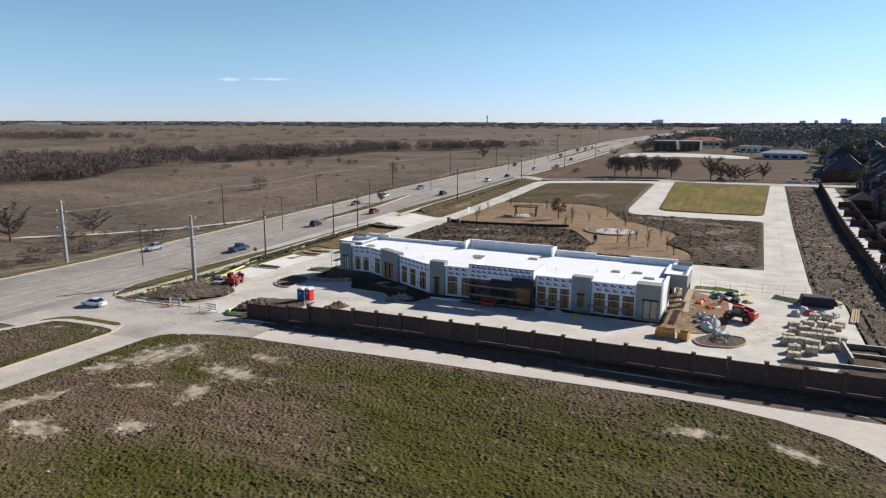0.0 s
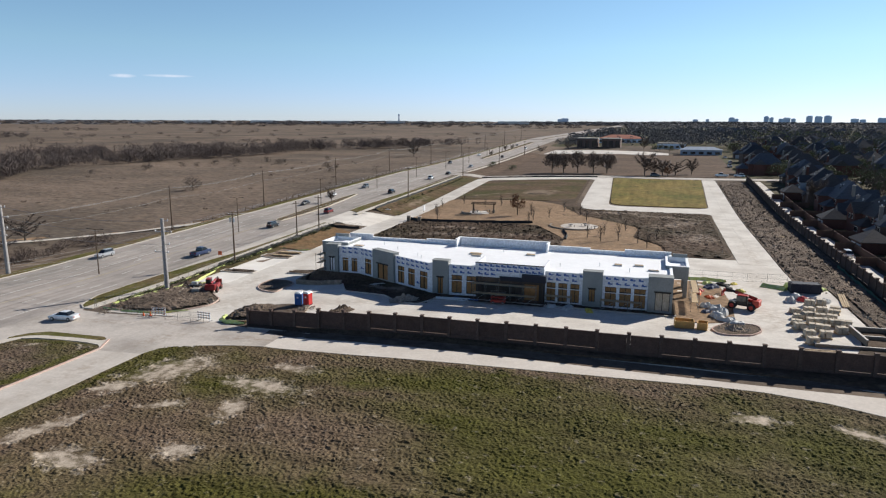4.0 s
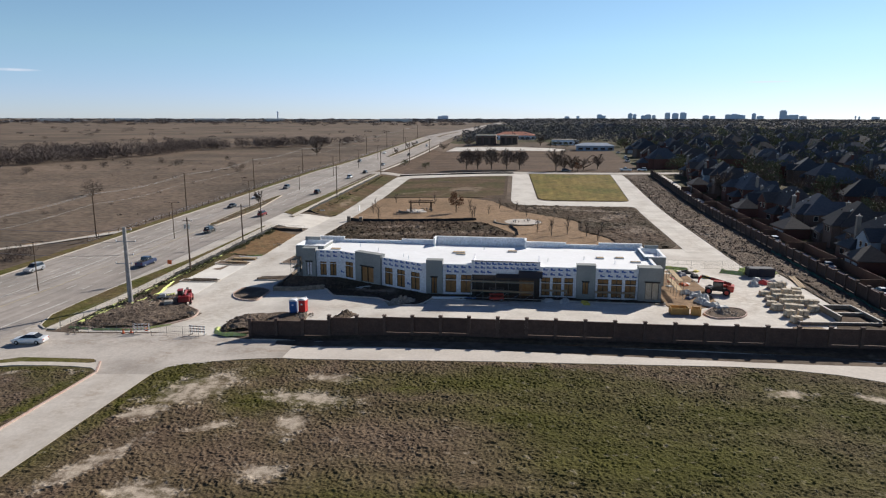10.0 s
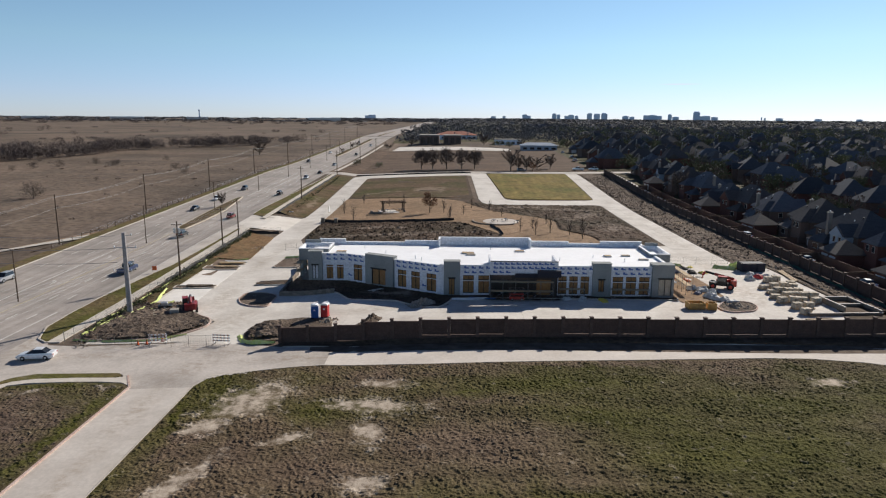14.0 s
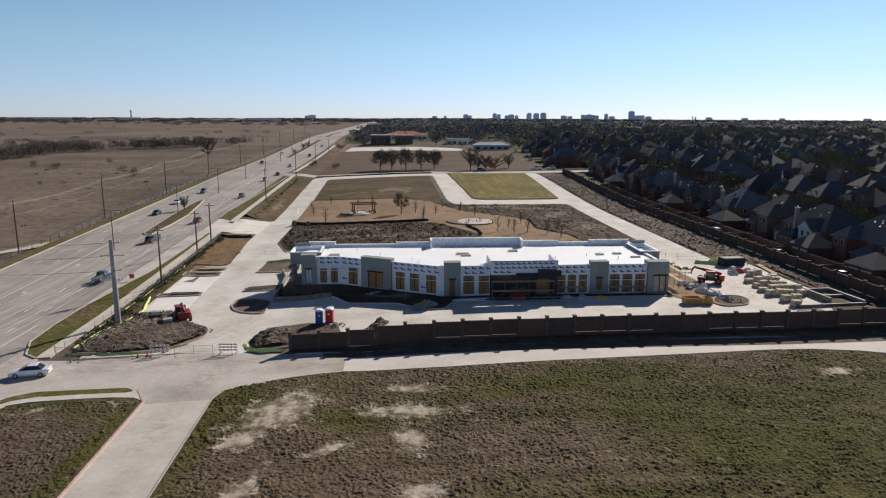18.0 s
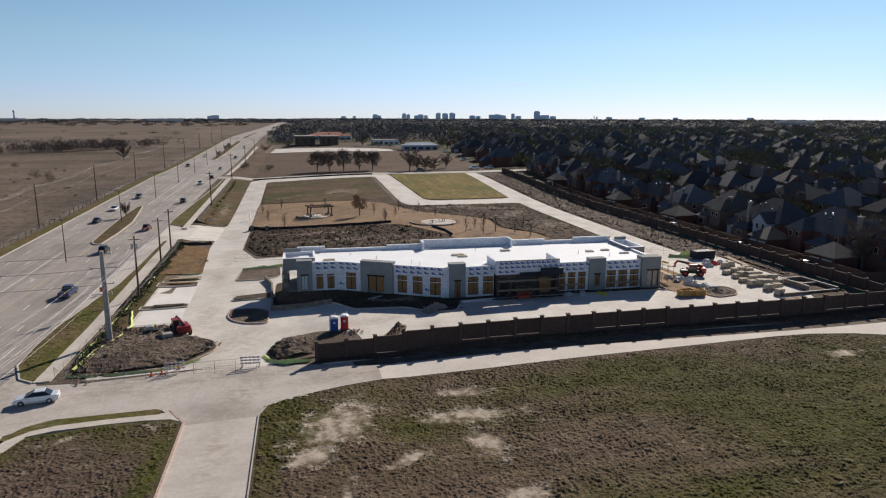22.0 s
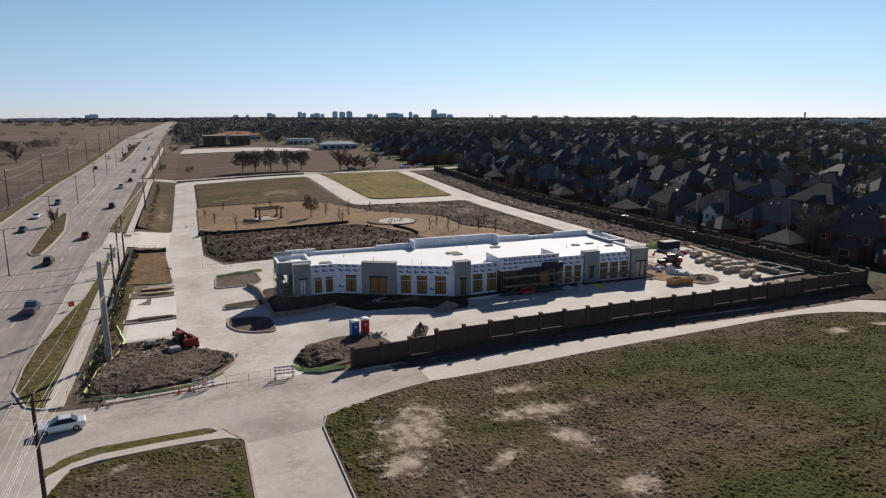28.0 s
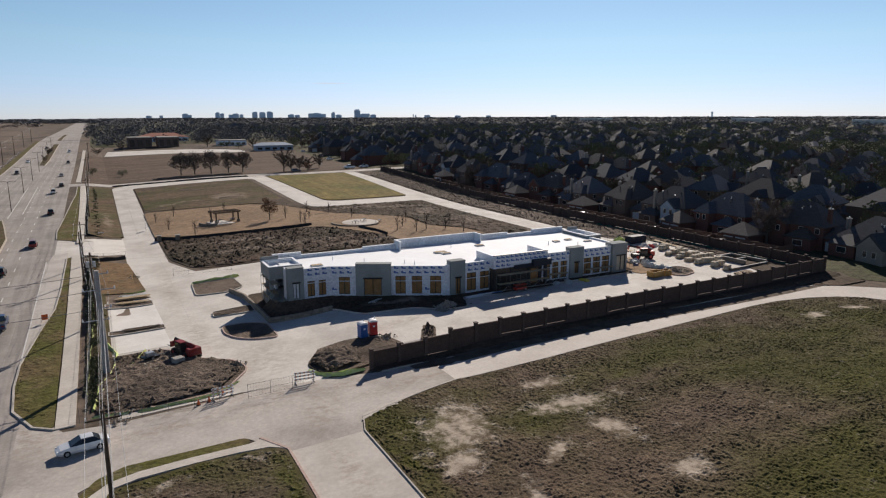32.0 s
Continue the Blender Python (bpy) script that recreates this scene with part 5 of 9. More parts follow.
backfill([(-78.8, 114.4), (-78.6, 111.6), (-73.6, 111.4), (-69.3, 111.6), (-51.6, 102.3), (-43.3, 101.6)], 2.2, 1.0)
backfill([(-43.4, 100.5), (-31.2, 100.5)], 1.2, 2.0)
backfill([(-31.2, 101.9), (-15.4, 101.9), (-11.3, 101.6)], 1.5, 3.0)

# ---- poles, lamps and wires along the road ----
def steel_pole(x, y, top, label):
    z = h(x, y)
    root = tagged(empty("utility_pole", x, y, z), label, "utility pole", "steel transmission poles")
    H = top - z
    part("shaft", tube([(0, 0, -0.4), (0, 0, H * 0.5), (0, 0, H)], [0.46, 0.38, 0.30], 12), POLE_CONC, root)
    part("base_plate", tube([(0, 0, 0.0), (0, 0, 0.12)], 0.62, 12), STEEL, root)
    for zz, x0, x1 in ((H - 0.5, 0.2, 1.3), (H - 2.6, -1.7, 1.9), (H - 5.0, 0.2, 1.3), (H - 6.6, -2.1, 0.9)):
        arm = part("cross_arm", tube([(x0, 0, zz), (x1, 0, zz + 0.08)], 0.07, 6), STEEL, root)
        for e in (x0, x1):
            if abs(e) > 0.5:
                part("insulator", tube([(e, 0, zz - 0.05), (e, 0, zz + 0.12), (e, 0, zz + 0.42)], [0.05, 0.11, 0.04], 8), WHITE_PLASTIC, arm, "pale post insulator")
    return root


def wood_pole(x, y, top, label="brown wooden utility pole with a cross arm", transformer=False, arm=1.2):
    z = h(x, y)
    root = tagged(empty("utility_pole", x, y, z), label, "utility pole", "wooden utility poles")
    H = top - z
    part("shaft", tube([(0, 0, -0.3), (0, 0, H)], [0.2, 0.13], 8), WOOD_POLE, root)
    if arm:
        a = part("cross_arm", box(-arm, arm, -0.06, 0.06, H - 0.75, H - 0.62), WOOD_POLE, root)
        for e in (-arm + 0.1, 0.0, arm - 0.1):
            part("insulator", tube([(e, 0, H - 0.62), (e, 0, H - 0.4)], [0.06, 0.04], 6), WHITE_PLASTIC, a)
    if transformer:
        for e in (-0.45, 0.45):
            part("transformer", tube([(e, -0.2, H - 2.3), (e, -0.2, H - 1.4)], 0.24, 10), STEEL, root, "grey can transformer")
    return root


steel_pole(-104.0, 98.8, 11.7, "tall grey steel utility pole beside the dirt island")
steel_pole(-147.0, 100.7, 12.2, "tall pale steel utility pole on the pasture side")
wood_pole(-104.0, 55.4, 10.6, "dark wooden utility pole on the corner lot")
wood_pole(-104.9, 122.1, 9.9, "dark wooden utility pole with can transformers", True, 1.1)
wood_pole(-107.0, 153.5, 8.6)
wood_pole(-107.0, 166.0, 8.9)
for k, (x, y, t) in enumerate(((-105.9, 236.6, 12.5), (-106.2, 315.0, 14.4), (-106.0, 395.0, 14.8), (-106.0, 478.0, 15.4))):
    wood_pole(x, y, t)
WPOLES = [(-149.0, 98.0), (-149.3, 155.2), (-149.4, 204.0), (-149.6, 262.0), (-149.8, 325.0), (-150.0, 395.0), (-150.0, 465.0), (-150.0, 535.0), (-150.0, 610.0), (-150.0, 690.0)]
for x, y in WPOLES[1:]:
    wood_pole(x, y, h(x, y) + 12.8, "brown wooden utility pole at the pasture edge", False, 0.0)


def lamp_post(x, y, mast):
    if not mast:
        z = h(x, y)
        root = tagged(empty("street_lamp", x, y, z), "brown twin-arm street lamp on the road median", "street lamp", "median street lamps")
        part("post", tube([(0, 0, 0), (0, 0, 9.8)], [0.13, 0.08], 8), WOOD_POLE, root)
        for sx in (-1, 1):
            arm = part("arm", tube([(0, 0, 9.6), (sx * 0.7, 0, 9.85), (sx * 1.5, 0, 9.9)], 0.05, 6), WOOD_POLE, root)
            part("lamp_head", box(sx * 1.9 - 0.35, sx * 1.9 + 0.35, -0.14, 0.14, 9.84, 9.96, 0.03), DARK_FRAME, arm)
        return root
    return copy_thing(mast, pose(x, y, h(x, y)))


first_lamp = None
for x, y in ((-127.9, 157.0), (-128.0, 207.0), (-128.2, 258.0), (-128.4, 308.0), (-128.6, 358.0), (-128.8, 408.0), (-129.2, 458.0), (-129.3, 508.0), (-129.4, 558.0)):
    lamp = lamp_post(x, y, first_lamp)
    first_lamp = first_lamp or lamp
lamp = lamp_post(-128.3, 106.6, first_lamp)


def wire(name, pts, sag, label, r=0.022):
    """One cable hung from point to point."""
    bm = bmesh.new()
    line = []
    for a, b in zip(pts, pts[1:]):
        a, b = Vector(a), Vector(b)
        for i in range(13 if b is not Vector(pts[-1]) else 12):
            u = i / 12
            line.append(a + (b - a) * u - Vector((0, 0, 4 * sag * u * (1 - u))))
    seen, clean = None, []
    for p in line:
        if seen is None or (p - seen).length > 0.01:
            clean.append(p)
        seen = p
    add_tube(bm, clean, r, 4)
    return tagged(part(name, bm, WIRE), label, "power line", "overhead power lines")


for dx, dz in ((-1.1, -0.4), (1.1, -0.4), (0.0, -3.2)):
    wire("power_line", [(x + dx * 0.5, y, h(x, y) + 12.6 + dz) for x, y in WPOLES], 0.9, "thin power cable along the pasture poles", 0.022)
for dx, za, zb, zc in ((-1.1, 10.3, 11.2, 9.4), (0.0, 10.4, 9.0, 9.4), (1.1, 10.3, 11.0, 9.4)):
    wire("power_line", [(-104.0 + dx, -30.0, 10.6), (-104.0 + dx, 55.4, za), (-104.0 + dx, 98.8, zb - 2.2), (-104.9 + dx, 122.1, zc), (-107.0 + dx, 153.5, 8.1), (-107.0 + dx, 166.0, 8.4), (-105.9 + dx, 236.6, 11.9), (-106.2 + dx, 315.0, 13.8), (-106.0, 395.0, 14.2), (-106.0, 478.0, 14.8)], 0.7, "thin power cable above the sidewalk", 0.013)
for za, zb in ((11.1, 11.8), (9.0, 9.6), (6.6, 7.4)):
    wire("power_line", [(-105.4, 98.8, za), (-147.0, 100.7, zb), (-190.0, 102.5, za)], 1.0, "transmission cable crossing the main road", 0.03)
wire("power_line", [(-104.0, 98.8, 5.1), (-104.9, 122.1, 5.4), (-107.0, 153.5, 5.2), (-107.0, 166.0, 5.4), (-105.9, 236.6, 8.2), (-106.2, 315.0, 9.8)], 0.8, "telephone cable above the sidewalk", 0.014)

for dx, za, zb, zc in ((-0.3, 8.6, 8.0, 7.6), (0.3, 8.1, 7.4, 7.2), (-0.2, 7.4, 6.8, 6.6), (0.2, 6.8, 6.2, 6.2)):
    wire("power_line", [(-104.0 + dx, -30.0, za + 0.2), (-104.0 + dx, 55.4, za), (-104.0 + dx, 98.8, zb), (-104.9 + dx, 122.1, zc), (-107.0 + dx, 153.5, zc - 0.8), (-107.0 + dx, 166.0, zc - 0.6), (-105.9 + dx, 236.6, zc + 2.1)], 0.6, "thin communication cable above the sidewalk", 0.016)

# ---- trees ----
BARK = material("grey_bark", [(0.075, 0.060, 0.048), (0.12, 0.098, 0.08)], 3.0, 0.95, dims="obj")
TWIG = material("bare_winter_twigs", [(0.11, 0.084, 0.068), (0.16, 0.125, 0.105)], 0.2, 0.95, vary=0.2)
TWIG_DARK = material("dark_bare_twigs", [(0.070, 0.055, 0.044), (0.110, 0.088, 0.070)], 0.4, 0.95, vary=0.2)
TWIG_GREY = material("grey_creek_brush", [(0.076, 0.060, 0.054), (0.112, 0.090, 0.081)], 0.05, 0.95, vary=0.15)
RUSSET = material("russet_dead_leaves", [(0.13, 0.062, 0.032), (0.19, 0.095, 0.05)], 2.0, 0.9, vary=0.1)
OAK_LEAF = material("live_oak_leaves", [(0.075, 0.084, 0.040), (0.145, 0.150, 0.078)], 0.6, 0.85, vary=0.3)
# far canopy: bare-tree grey, lightened and cooled in the colour in place of haze
FAR_LEAF = material("hazed_tree_canopy", [(0.094, 0.094, 0.102), (0.145, 0.140, 0.146)], 0.02, 0.95, vary=0.2)


def limb_paths(rng, height, spread, n=7, trunk=0.16):
    """Paths of the limbs that leave the trunk, bending up and out."""
    out = []
    for k in range(n):
        a = k * 2.4 + rng.uniform(-0.4, 0.4)
        z0 = height * (trunk + 0.45 * k / n)
        r = spread * rng.uniform(0.6, 1.0)
        tip = Vector((math.cos(a) * r, math.sin(a) * r, min(height * 0.97, z0 + height * rng.uniform(0.26, 0.5))))
        p0 = Vector((0, 0, z0))
        mid = p0.lerp(tip, 0.5) + Vector((rng.uniform(-0.3, 0.3), rng.uniform(-0.3, 0.3), -0.05 * height))
        out.append([p0, mid, tip])
    return out


def leaf_tri(vs, fs, c, size, rng, flat=1.0):
    d1 = Vector((rng.gauss(0, 1), rng.gauss(0, 1), rng.gauss(0, 1) * flat)).normalized() * size
    d2 = Vector((rng.gauss(0, 1), rng.gauss(0, 1), rng.gauss(0, 1) * flat)).normalized() * size
    k = len(vs)
    vs += [tuple(c - d1 * 0.6), tuple(c + d2), tuple(c + d1 * 0.6 - d2 * 0.4)]
    fs.append((k, k + 1, k + 2))


def tree(name, label, seed, height, spread, kind, category="tree", group=""):
    """A trunk with limbs, and a crown of twigs (bare) or of leaf clumps (leafy, russet)."""
    rng = random.Random(seed)
    root = tagged(empty(name), label, category, group)
    bm = bmesh.new()
    trunk_r = 0.026 * height
    add_tube(bm, [(0, 0, -0.2)] + [(rng.uniform(-0.1, 0.1), rng.uniform(-0.1, 0.1), height * u) for u in (0.16, 0.26, 0.36, 0.46, 0.56, 0.66)] + [(0, 0, height * 0.85)], [trunk_r * k for k in (1.1, 0.9, 0.8, 0.7, 0.6, 0.5, 0.4, 0.12)], 6)
    bm.verts.ensure_lookup_table()
    bole = list(bm.verts)
    limbs = limb_paths(rng, height, spread, 10)
    for pth in limbs:
        old = set(bm.verts)
        add_tube(bm, pth, [trunk_r * 0.42, trunk_r * 0.26, trunk_r * 0.08], 4, False)
        ring = [v for v in bm.verts if v not in old][:4]
        base = min(bole, key=lambda v: (v.co - pth[0]).length)
        bmesh.ops.weld_verts(bm, targetmap={ring[0]: base})
    part("trunk", bm, BARK, root)
    vs, fs = [], []
    if kind in ("bare", "sparse"):
        for pth in limbs:
            for _ in range(64 if kind == "bare" else 9):
                u = rng.uniform(0.15, 1.0)
                p = pth[0].lerp(pth[1], u * 2) if u < 0.5 else pth[1].lerp(pth[2], u * 2 - 1)
                d = Vector((p.x * 0.25 + rng.gauss(0, 0.9), p.y * 0.25 + rng.gauss(0, 0.9), rng.uniform(-0.15, 1.5))).normalized() * rng.uniform(0.08, 0.22) * height
                s = d.cross(Vector((rng.gauss(0, 1), rng.gauss(0, 1), rng.gauss(0, 1)))).normalized() * (0.0055 if kind == "bare" else 0.003) * height
                w = d.cross(s).normalized()
                k = len(vs)
                vs += [tuple(p - s), tuple(p + s), tuple(p + d), tuple(p + d * 0.8 + w * 0.07 * height), tuple(p + d * 0.75 - w * 0.06 * height + s * 5)]
                fs += [(k, k + 1, k + 2), (k, k + 1, k + 3), (k, k + 1, k + 4)]
        part("crown", (vs, fs), TWIG, root, "leafless twiggy crown")
    else:
        n = {"leafy": 26, "dense": 36, "shrub": 40}.get(kind, 20)
        for i in range(n):
            a = rng.uniform(0, math.tau)
            u = rng.random()
            zc = height * ((0.12 + 0.72 * u) if kind == "shrub" else (0.34 + 0.56 * u))
            r = spread * math.sqrt(rng.uniform(0.12, 1.0)) * (1.0 - 0.55 * abs(u - 0.35))
            c0 = Vector((math.cos(a) * r, math.sin(a) * r, zc))
            cr = spread * rng.uniform(0.28, 0.46)
            for _ in range(46):
                d = Vector((rng.gauss(0, 1), rng.gauss(0, 1), rng.gauss(0, 0.75))).normalized() * cr * rng.uniform(0.55, 1.05)
                leaf_tri(vs, fs, c0 + d, (0.028 if kind == "shrub" else 0.045) * height * rng.uniform(0.7, 1.3), rng)
        part("crown", (vs, fs), {"leafy": OAK_LEAF, "dense": TWIG, "shrub": TWIG_DARK}.get(kind, RUSSET), root, {"leafy": "dense leafy crown", "shrub": "dense tangle of fine bare twigs", "dense": "full rounded crown of dry brown leaves"}.get(kind, "crown of russet leaves"))
    return root


def plant(proto, x, y, scale=1.0, turn=0.0, dz=0.0):
    t = copy_thing(proto, pose(x, y, h(x, y) + dz, 0, 0, turn))
    t.scale = (scale, scale, scale * random.uniform(0.9, 1.1))
    return t


random.seed(11)
oak_a = tree("tree", "dark green live oak tree with a rounded crown", 1, 8.0, 4.2, "leafy", group="live oaks")
oak_b = tree("tree", "dark green live oak tree with a broad crown", 2, 7.0, 4.8, "leafy", group="live oaks")
oak_c = tree("tree", "tall dark evergreen tree", 3, 9.5, 3.8, "leafy", group="live oaks")
bare_a = tree("tree", "leafless grey-brown tree with a fine twiggy crown", 4, 8.5, 4.0, "bare", group="bare trees")
bare_b = tree("tree", "tall leafless grey-brown tree", 5, 10.5, 4.2, "bare", group="bare trees")
bare_c = tree("tree", "low spreading leafless tree", 6, 6.5, 4.6, "bare", group="bare trees")
bush_a = tree("tree", "broad dense leafless tree alone in the pasture", 15, 7.4, 4.4, "shrub", group="pasture trees")
bush_b = tree("shrub", "low rounded leafless shrub in the pasture", 16, 4.4, 2.9, "shrub", "shrub", "pasture shrubs")
row_a = tree("tree", "rounded tree with dry brown leaves in a street row", 14, 9.0, 3.6, "dense", group="street row trees")
rus = tree("tree", "young tree holding russet dead leaves", 7, 5.0, 1.7, "russet", group="garden trees")
sap = tree("sapling", "thin leafless sapling staked in the garden bed", 8, 4.2, 0.9, "sparse", "sapling", "garden saplings")
BASES = ((oak_a, 300, 430), (oak_b, 330, 470), (oak_c, 370, 455), (bare_a, 350, 420), (bare_b, 390, 505), (bare_c, 300, 520))
for p, x, y in BASES:
    p.matrix_basis = pose(x, y, h(x, y))
# five trees in a row, then four bare ones behind the lawn
for k, x in enumerate((-66.5, -60.4, -53.0, -45.0, -38.2)):
    if k:
        plant(row_a, x, 347.0 - k, (1.2, 1.2, 1.25, 1.1, 1.15)[k], 70 * k)
row_a.matrix_basis = pose(-66.5, 347.0, h(-66.5, 347.0)) @ Matrix.Scale(1.2, 4)
for k, (x, y) in enumerate(((-19.7, 335.5), (-15.4, 338.0), (-11.4, 337.0), (-5.2, 343.0), (2.6, 349.0))):
    plant((bare_b, bare_a, bare_a, bare_c, bare_a)[k], x, y, (1.15, 1.0, 1.05, 1.2, 0.95)[k], 70 * k)
for x, y, s in ((-104.5, 370.0, 0.55), (-91.5, 365.0, 0.55)):
    plant(oak_b, x, y, s, x)
for x, y, s, p in ((-101.0, 520.0, 1.0, bare_c), (-84.0, 556.0, 1.2, bare_c), (-24.0, 552.0, 1.1, bare_a), (-12.0, 536.0, 0.7, oak_b), (-5.0, 528.0, 0.7, oak_b), (-16.0, 540.0, 0.6, oak_b), (4.0, 520.0, 0.9, bare_a), (-129.3, 470.0, 0.5, bare_a), (-129.4, 520.0, 0.5, bare_b), (-129.4, 545.0, 0.55, bare_a)):
    plant(p, x, y, s, x * 7)
# bushes and lone trees in the pasture
for x, y, s, p in ((-203.0, 357.0, 1.1, bush_b), (-199.0, 361.0, 0.7, bush_b), (-177.5, 131.0, 1.35, bare_c), (-186.5, 112.0, 1.4, bare_a), (-193.0, 105.0, 1.1, bare_c), (-172.0, 120.0, 0.6, bare_c),
                   (-189.0, 470.0, 1.3, bare_a), (-253.0, 391.0, 0.7, bush_b), (-265.0, 390.0, 0.9, bush_b), (-274.0, 367.0, 1.0, bush_b), (-281.0, 354.0, 1.0, bush_b), (-290.0, 336.0, 0.8, bush_b), (-284.0, 341.0, 0.7, bush_b), (-294.0, 309.0, 1.0, bush_b), (-216.0, 298.0, 0.45, bush_b), (-163.0, 117.0, 0.5, bush_b), (-129.0, 217.0, 0.45, bare_b), (-300.0, 318.0, 0.8, bush_b), (-188.0, 331.0, 0.9, bush_b), (-310.0, 285.0, 0.7, bush_b), (-235.0, 420.0, 0.8, bush_b)):
    plant(p, x, y, s, x * 13)
bush_a.matrix_basis = pose(-213.4, 246.5, h(-213.4, 246.5) - 0.3)
bush_b.matrix_basis = pose(-246.0, 372.0, h(-246.0, 372.0))
# garden trees
for x, y, s in ((-85.7, 210.0, 1.0), (-88.0, 224.0, 0.9), (-82.0, 232.0, 0.9), (-67.0, 228.0, 1.0), (-80.3, 194.8, 1.1), (-50.5, 192.0, 1.0), (-52.4, 207.0, 1.05), (-50.2, 198.0, 0.9), (-43.0, 216.0, 1.0), (-37.2, 211.0, 0.9), (-27.4, 165.5, 1.1), (-18.3, 165.8, 1.0), (-23.1, 168.0, 1.1), (-13.8, 172.0, 1.0), (-27.2, 175.0, 0.9), (-31.0, 170.0, 1.0), (-34.0, 198.0, 0.9), (-22.0, 184.0, 0.9), (-46.0, 203.0, 0.9), (-72.0, 224.0, 0.8)):
    plant(sap, x, y, s, x * 31, 0.25)
plant(rus, -57.0, 207.5, 1.25, 0, 0.25)
sap.matrix_basis, rus.matrix_basis = pose(-16.0, 159.5, h(-16.0, 159.5) + 0.25), pose(-9.0, 330.6, h(-9.0, 330.6))


def brush(name, spots, seed, mat, label, category="trees", per=60, leaf=0.55, flat=1.0, thin=1.0):
    """Massed far trees as one thing of twig clumps: spots of (x, y, height, radius); thin: how narrow the slivers are."""
    rng = np.random.default_rng(seed)
    sp = np.array(spots)
    n = len(sp)
    z0 = np.array([h(a, b) for a, b in sp[:, :2]])
    d = rng.normal(size=(n, per, 3))
    d /= np.linalg.norm(d, axis=2, keepdims=True)
    d *= rng.uniform(0.45, 1.0, (n, per, 1)) ** 0.6
    c = np.empty((n, per, 3))
    c[..., 0] = sp[:, None, 0] + d[..., 0] * sp[:, None, 3]
    c[..., 1] = sp[:, None, 1] + d[..., 1] * sp[:, None, 3]
    c[..., 2] = z0[:, None] + sp[:, None, 2] * (0.52 + 0.48 * d[..., 2])
    e1 = rng.normal(size=(n, per, 3)) * (leaf * sp[:, None, 3:4] * 0.35)
    e1 *= thin
    e2 = rng.normal(size=(n, per, 3)) * (leaf * sp[:, None, 3:4] * 0.35)
    e2[..., 2] = np.abs(e2[..., 2]) * flat + 0.1 * flat * sp[:, None, 3]
    e1[..., 2] *= flat
    v = np.stack([c - e1, c + e1, c + e2], axis=2).reshape(-1, 3)
    f = np.arange(len(v)).reshape(-1, 3)
    me = bpy.data.meshes.new(name)
    me.from_pydata(v.tolist(), [], f.tolist())
    me.materials.append(mat)
    return tagged(new(name, me), label, category, kind="stuff")


rng = random.Random(5)
# creek woods across the pasture: the front edge, and how deep the belt is behind it
spots = []
CREEK = [(-640, 110, 150), (-430, 178, 150), (-346, 214, 130), (-330, 248, 140), (-352, 280, 150), (-354, 322, 150), (-338, 360, 150), (-328, 395, 140), (-312, 425, 120), (-300, 475, 90), (-272, 525, 60), (-240, 547, 45), (-213, 578, 30), (-174, 616, 12)]
for a, b in zip(CREEK, CREEK[1:]):
    L = math.hypot(b[0] - a[0], b[1] - a[1])
    nx, ny = -(b[1] - a[1]) / L, (b[0] - a[0]) / L
    if nx > 0:
        nx, ny = -0.7, 0.7
    for _ in range(int(L * (0.6 + (a[2] + b[2]) * 0.0085))):
        u = rng.random()
        w = (a[2] + (b[2] - a[2]) * u) * rng.random() ** 1.5
        if rng.random() < 0.25 + 0.75 * (math.sin(w * 0.09 + a[1] * 0.05) > -0.6):
            spots.append((a[0] + (b[0] - a[0]) * u + nx * w, a[1] + (b[1] - a[1]) * u + ny * w, rng.uniform(5.0, 9.5), rng.uniform(2.6, 5.2)))
brush("creek_woods", spots, 3, TWIG_GREY, "belt of leafless grey-brown creek woods", "woods", 165, 0.38, 1.0, 0.2)
spots = []
for _ in range(300):
    x, y = rng.uniform(-1600, -560), rng.uniform(330, 900)
    if math.sin(x * 0.011) + math.cos(y * 0.017 + x * 0.004) > 0.6:
        spots.append((x, y, rng.uniform(4, 8), rng.uniform(4, 9)))
for _ in range(150):
    x, y = rng.gauss(-860, 60), rng.gauss(590, 30)
    spots.append((x, y, rng.uniform(4, 9), rng.uniform(4, 8)))
for _ in range(520):
    y = 620 + rng.random() ** 2 * 1500
    spots.append((rng.uniform(-1400, -190), y, rng.uniform(1.5, 5), rng.uniform(2, 6)) if rng.random() < 0.25 else (rng.uniform(-2600, -180), rng.uniform(1500, 2600), rng.uniform(4, 8), rng.uniform(6, 14)))
brush("pasture_brush", spots, 4, TWIG_GREY, "scattered grey brush far over the pasture", "woods", 110, 0.4, 0.6, 0.25)
# low brush at the edge of the pasture
spots = [(rng.uniform(-320, -160), rng.uniform(110, 420), rng.uniform(0.4, 1.3), rng.uniform(0.5, 1.6)) for _ in range(60)]
spots += [(-152.0 - abs(rng.gauss(0, 9.0)), rng.uniform(80, 140), rng.uniform(0.6, 2.6), rng.uniform(0.8, 2.2)) for _ in range(110)]
brush("pasture_weeds", spots, 6, TWIG, "dry weeds and low brush in the pasture", "weeds", 130, 0.4, 1.0, 0.2)
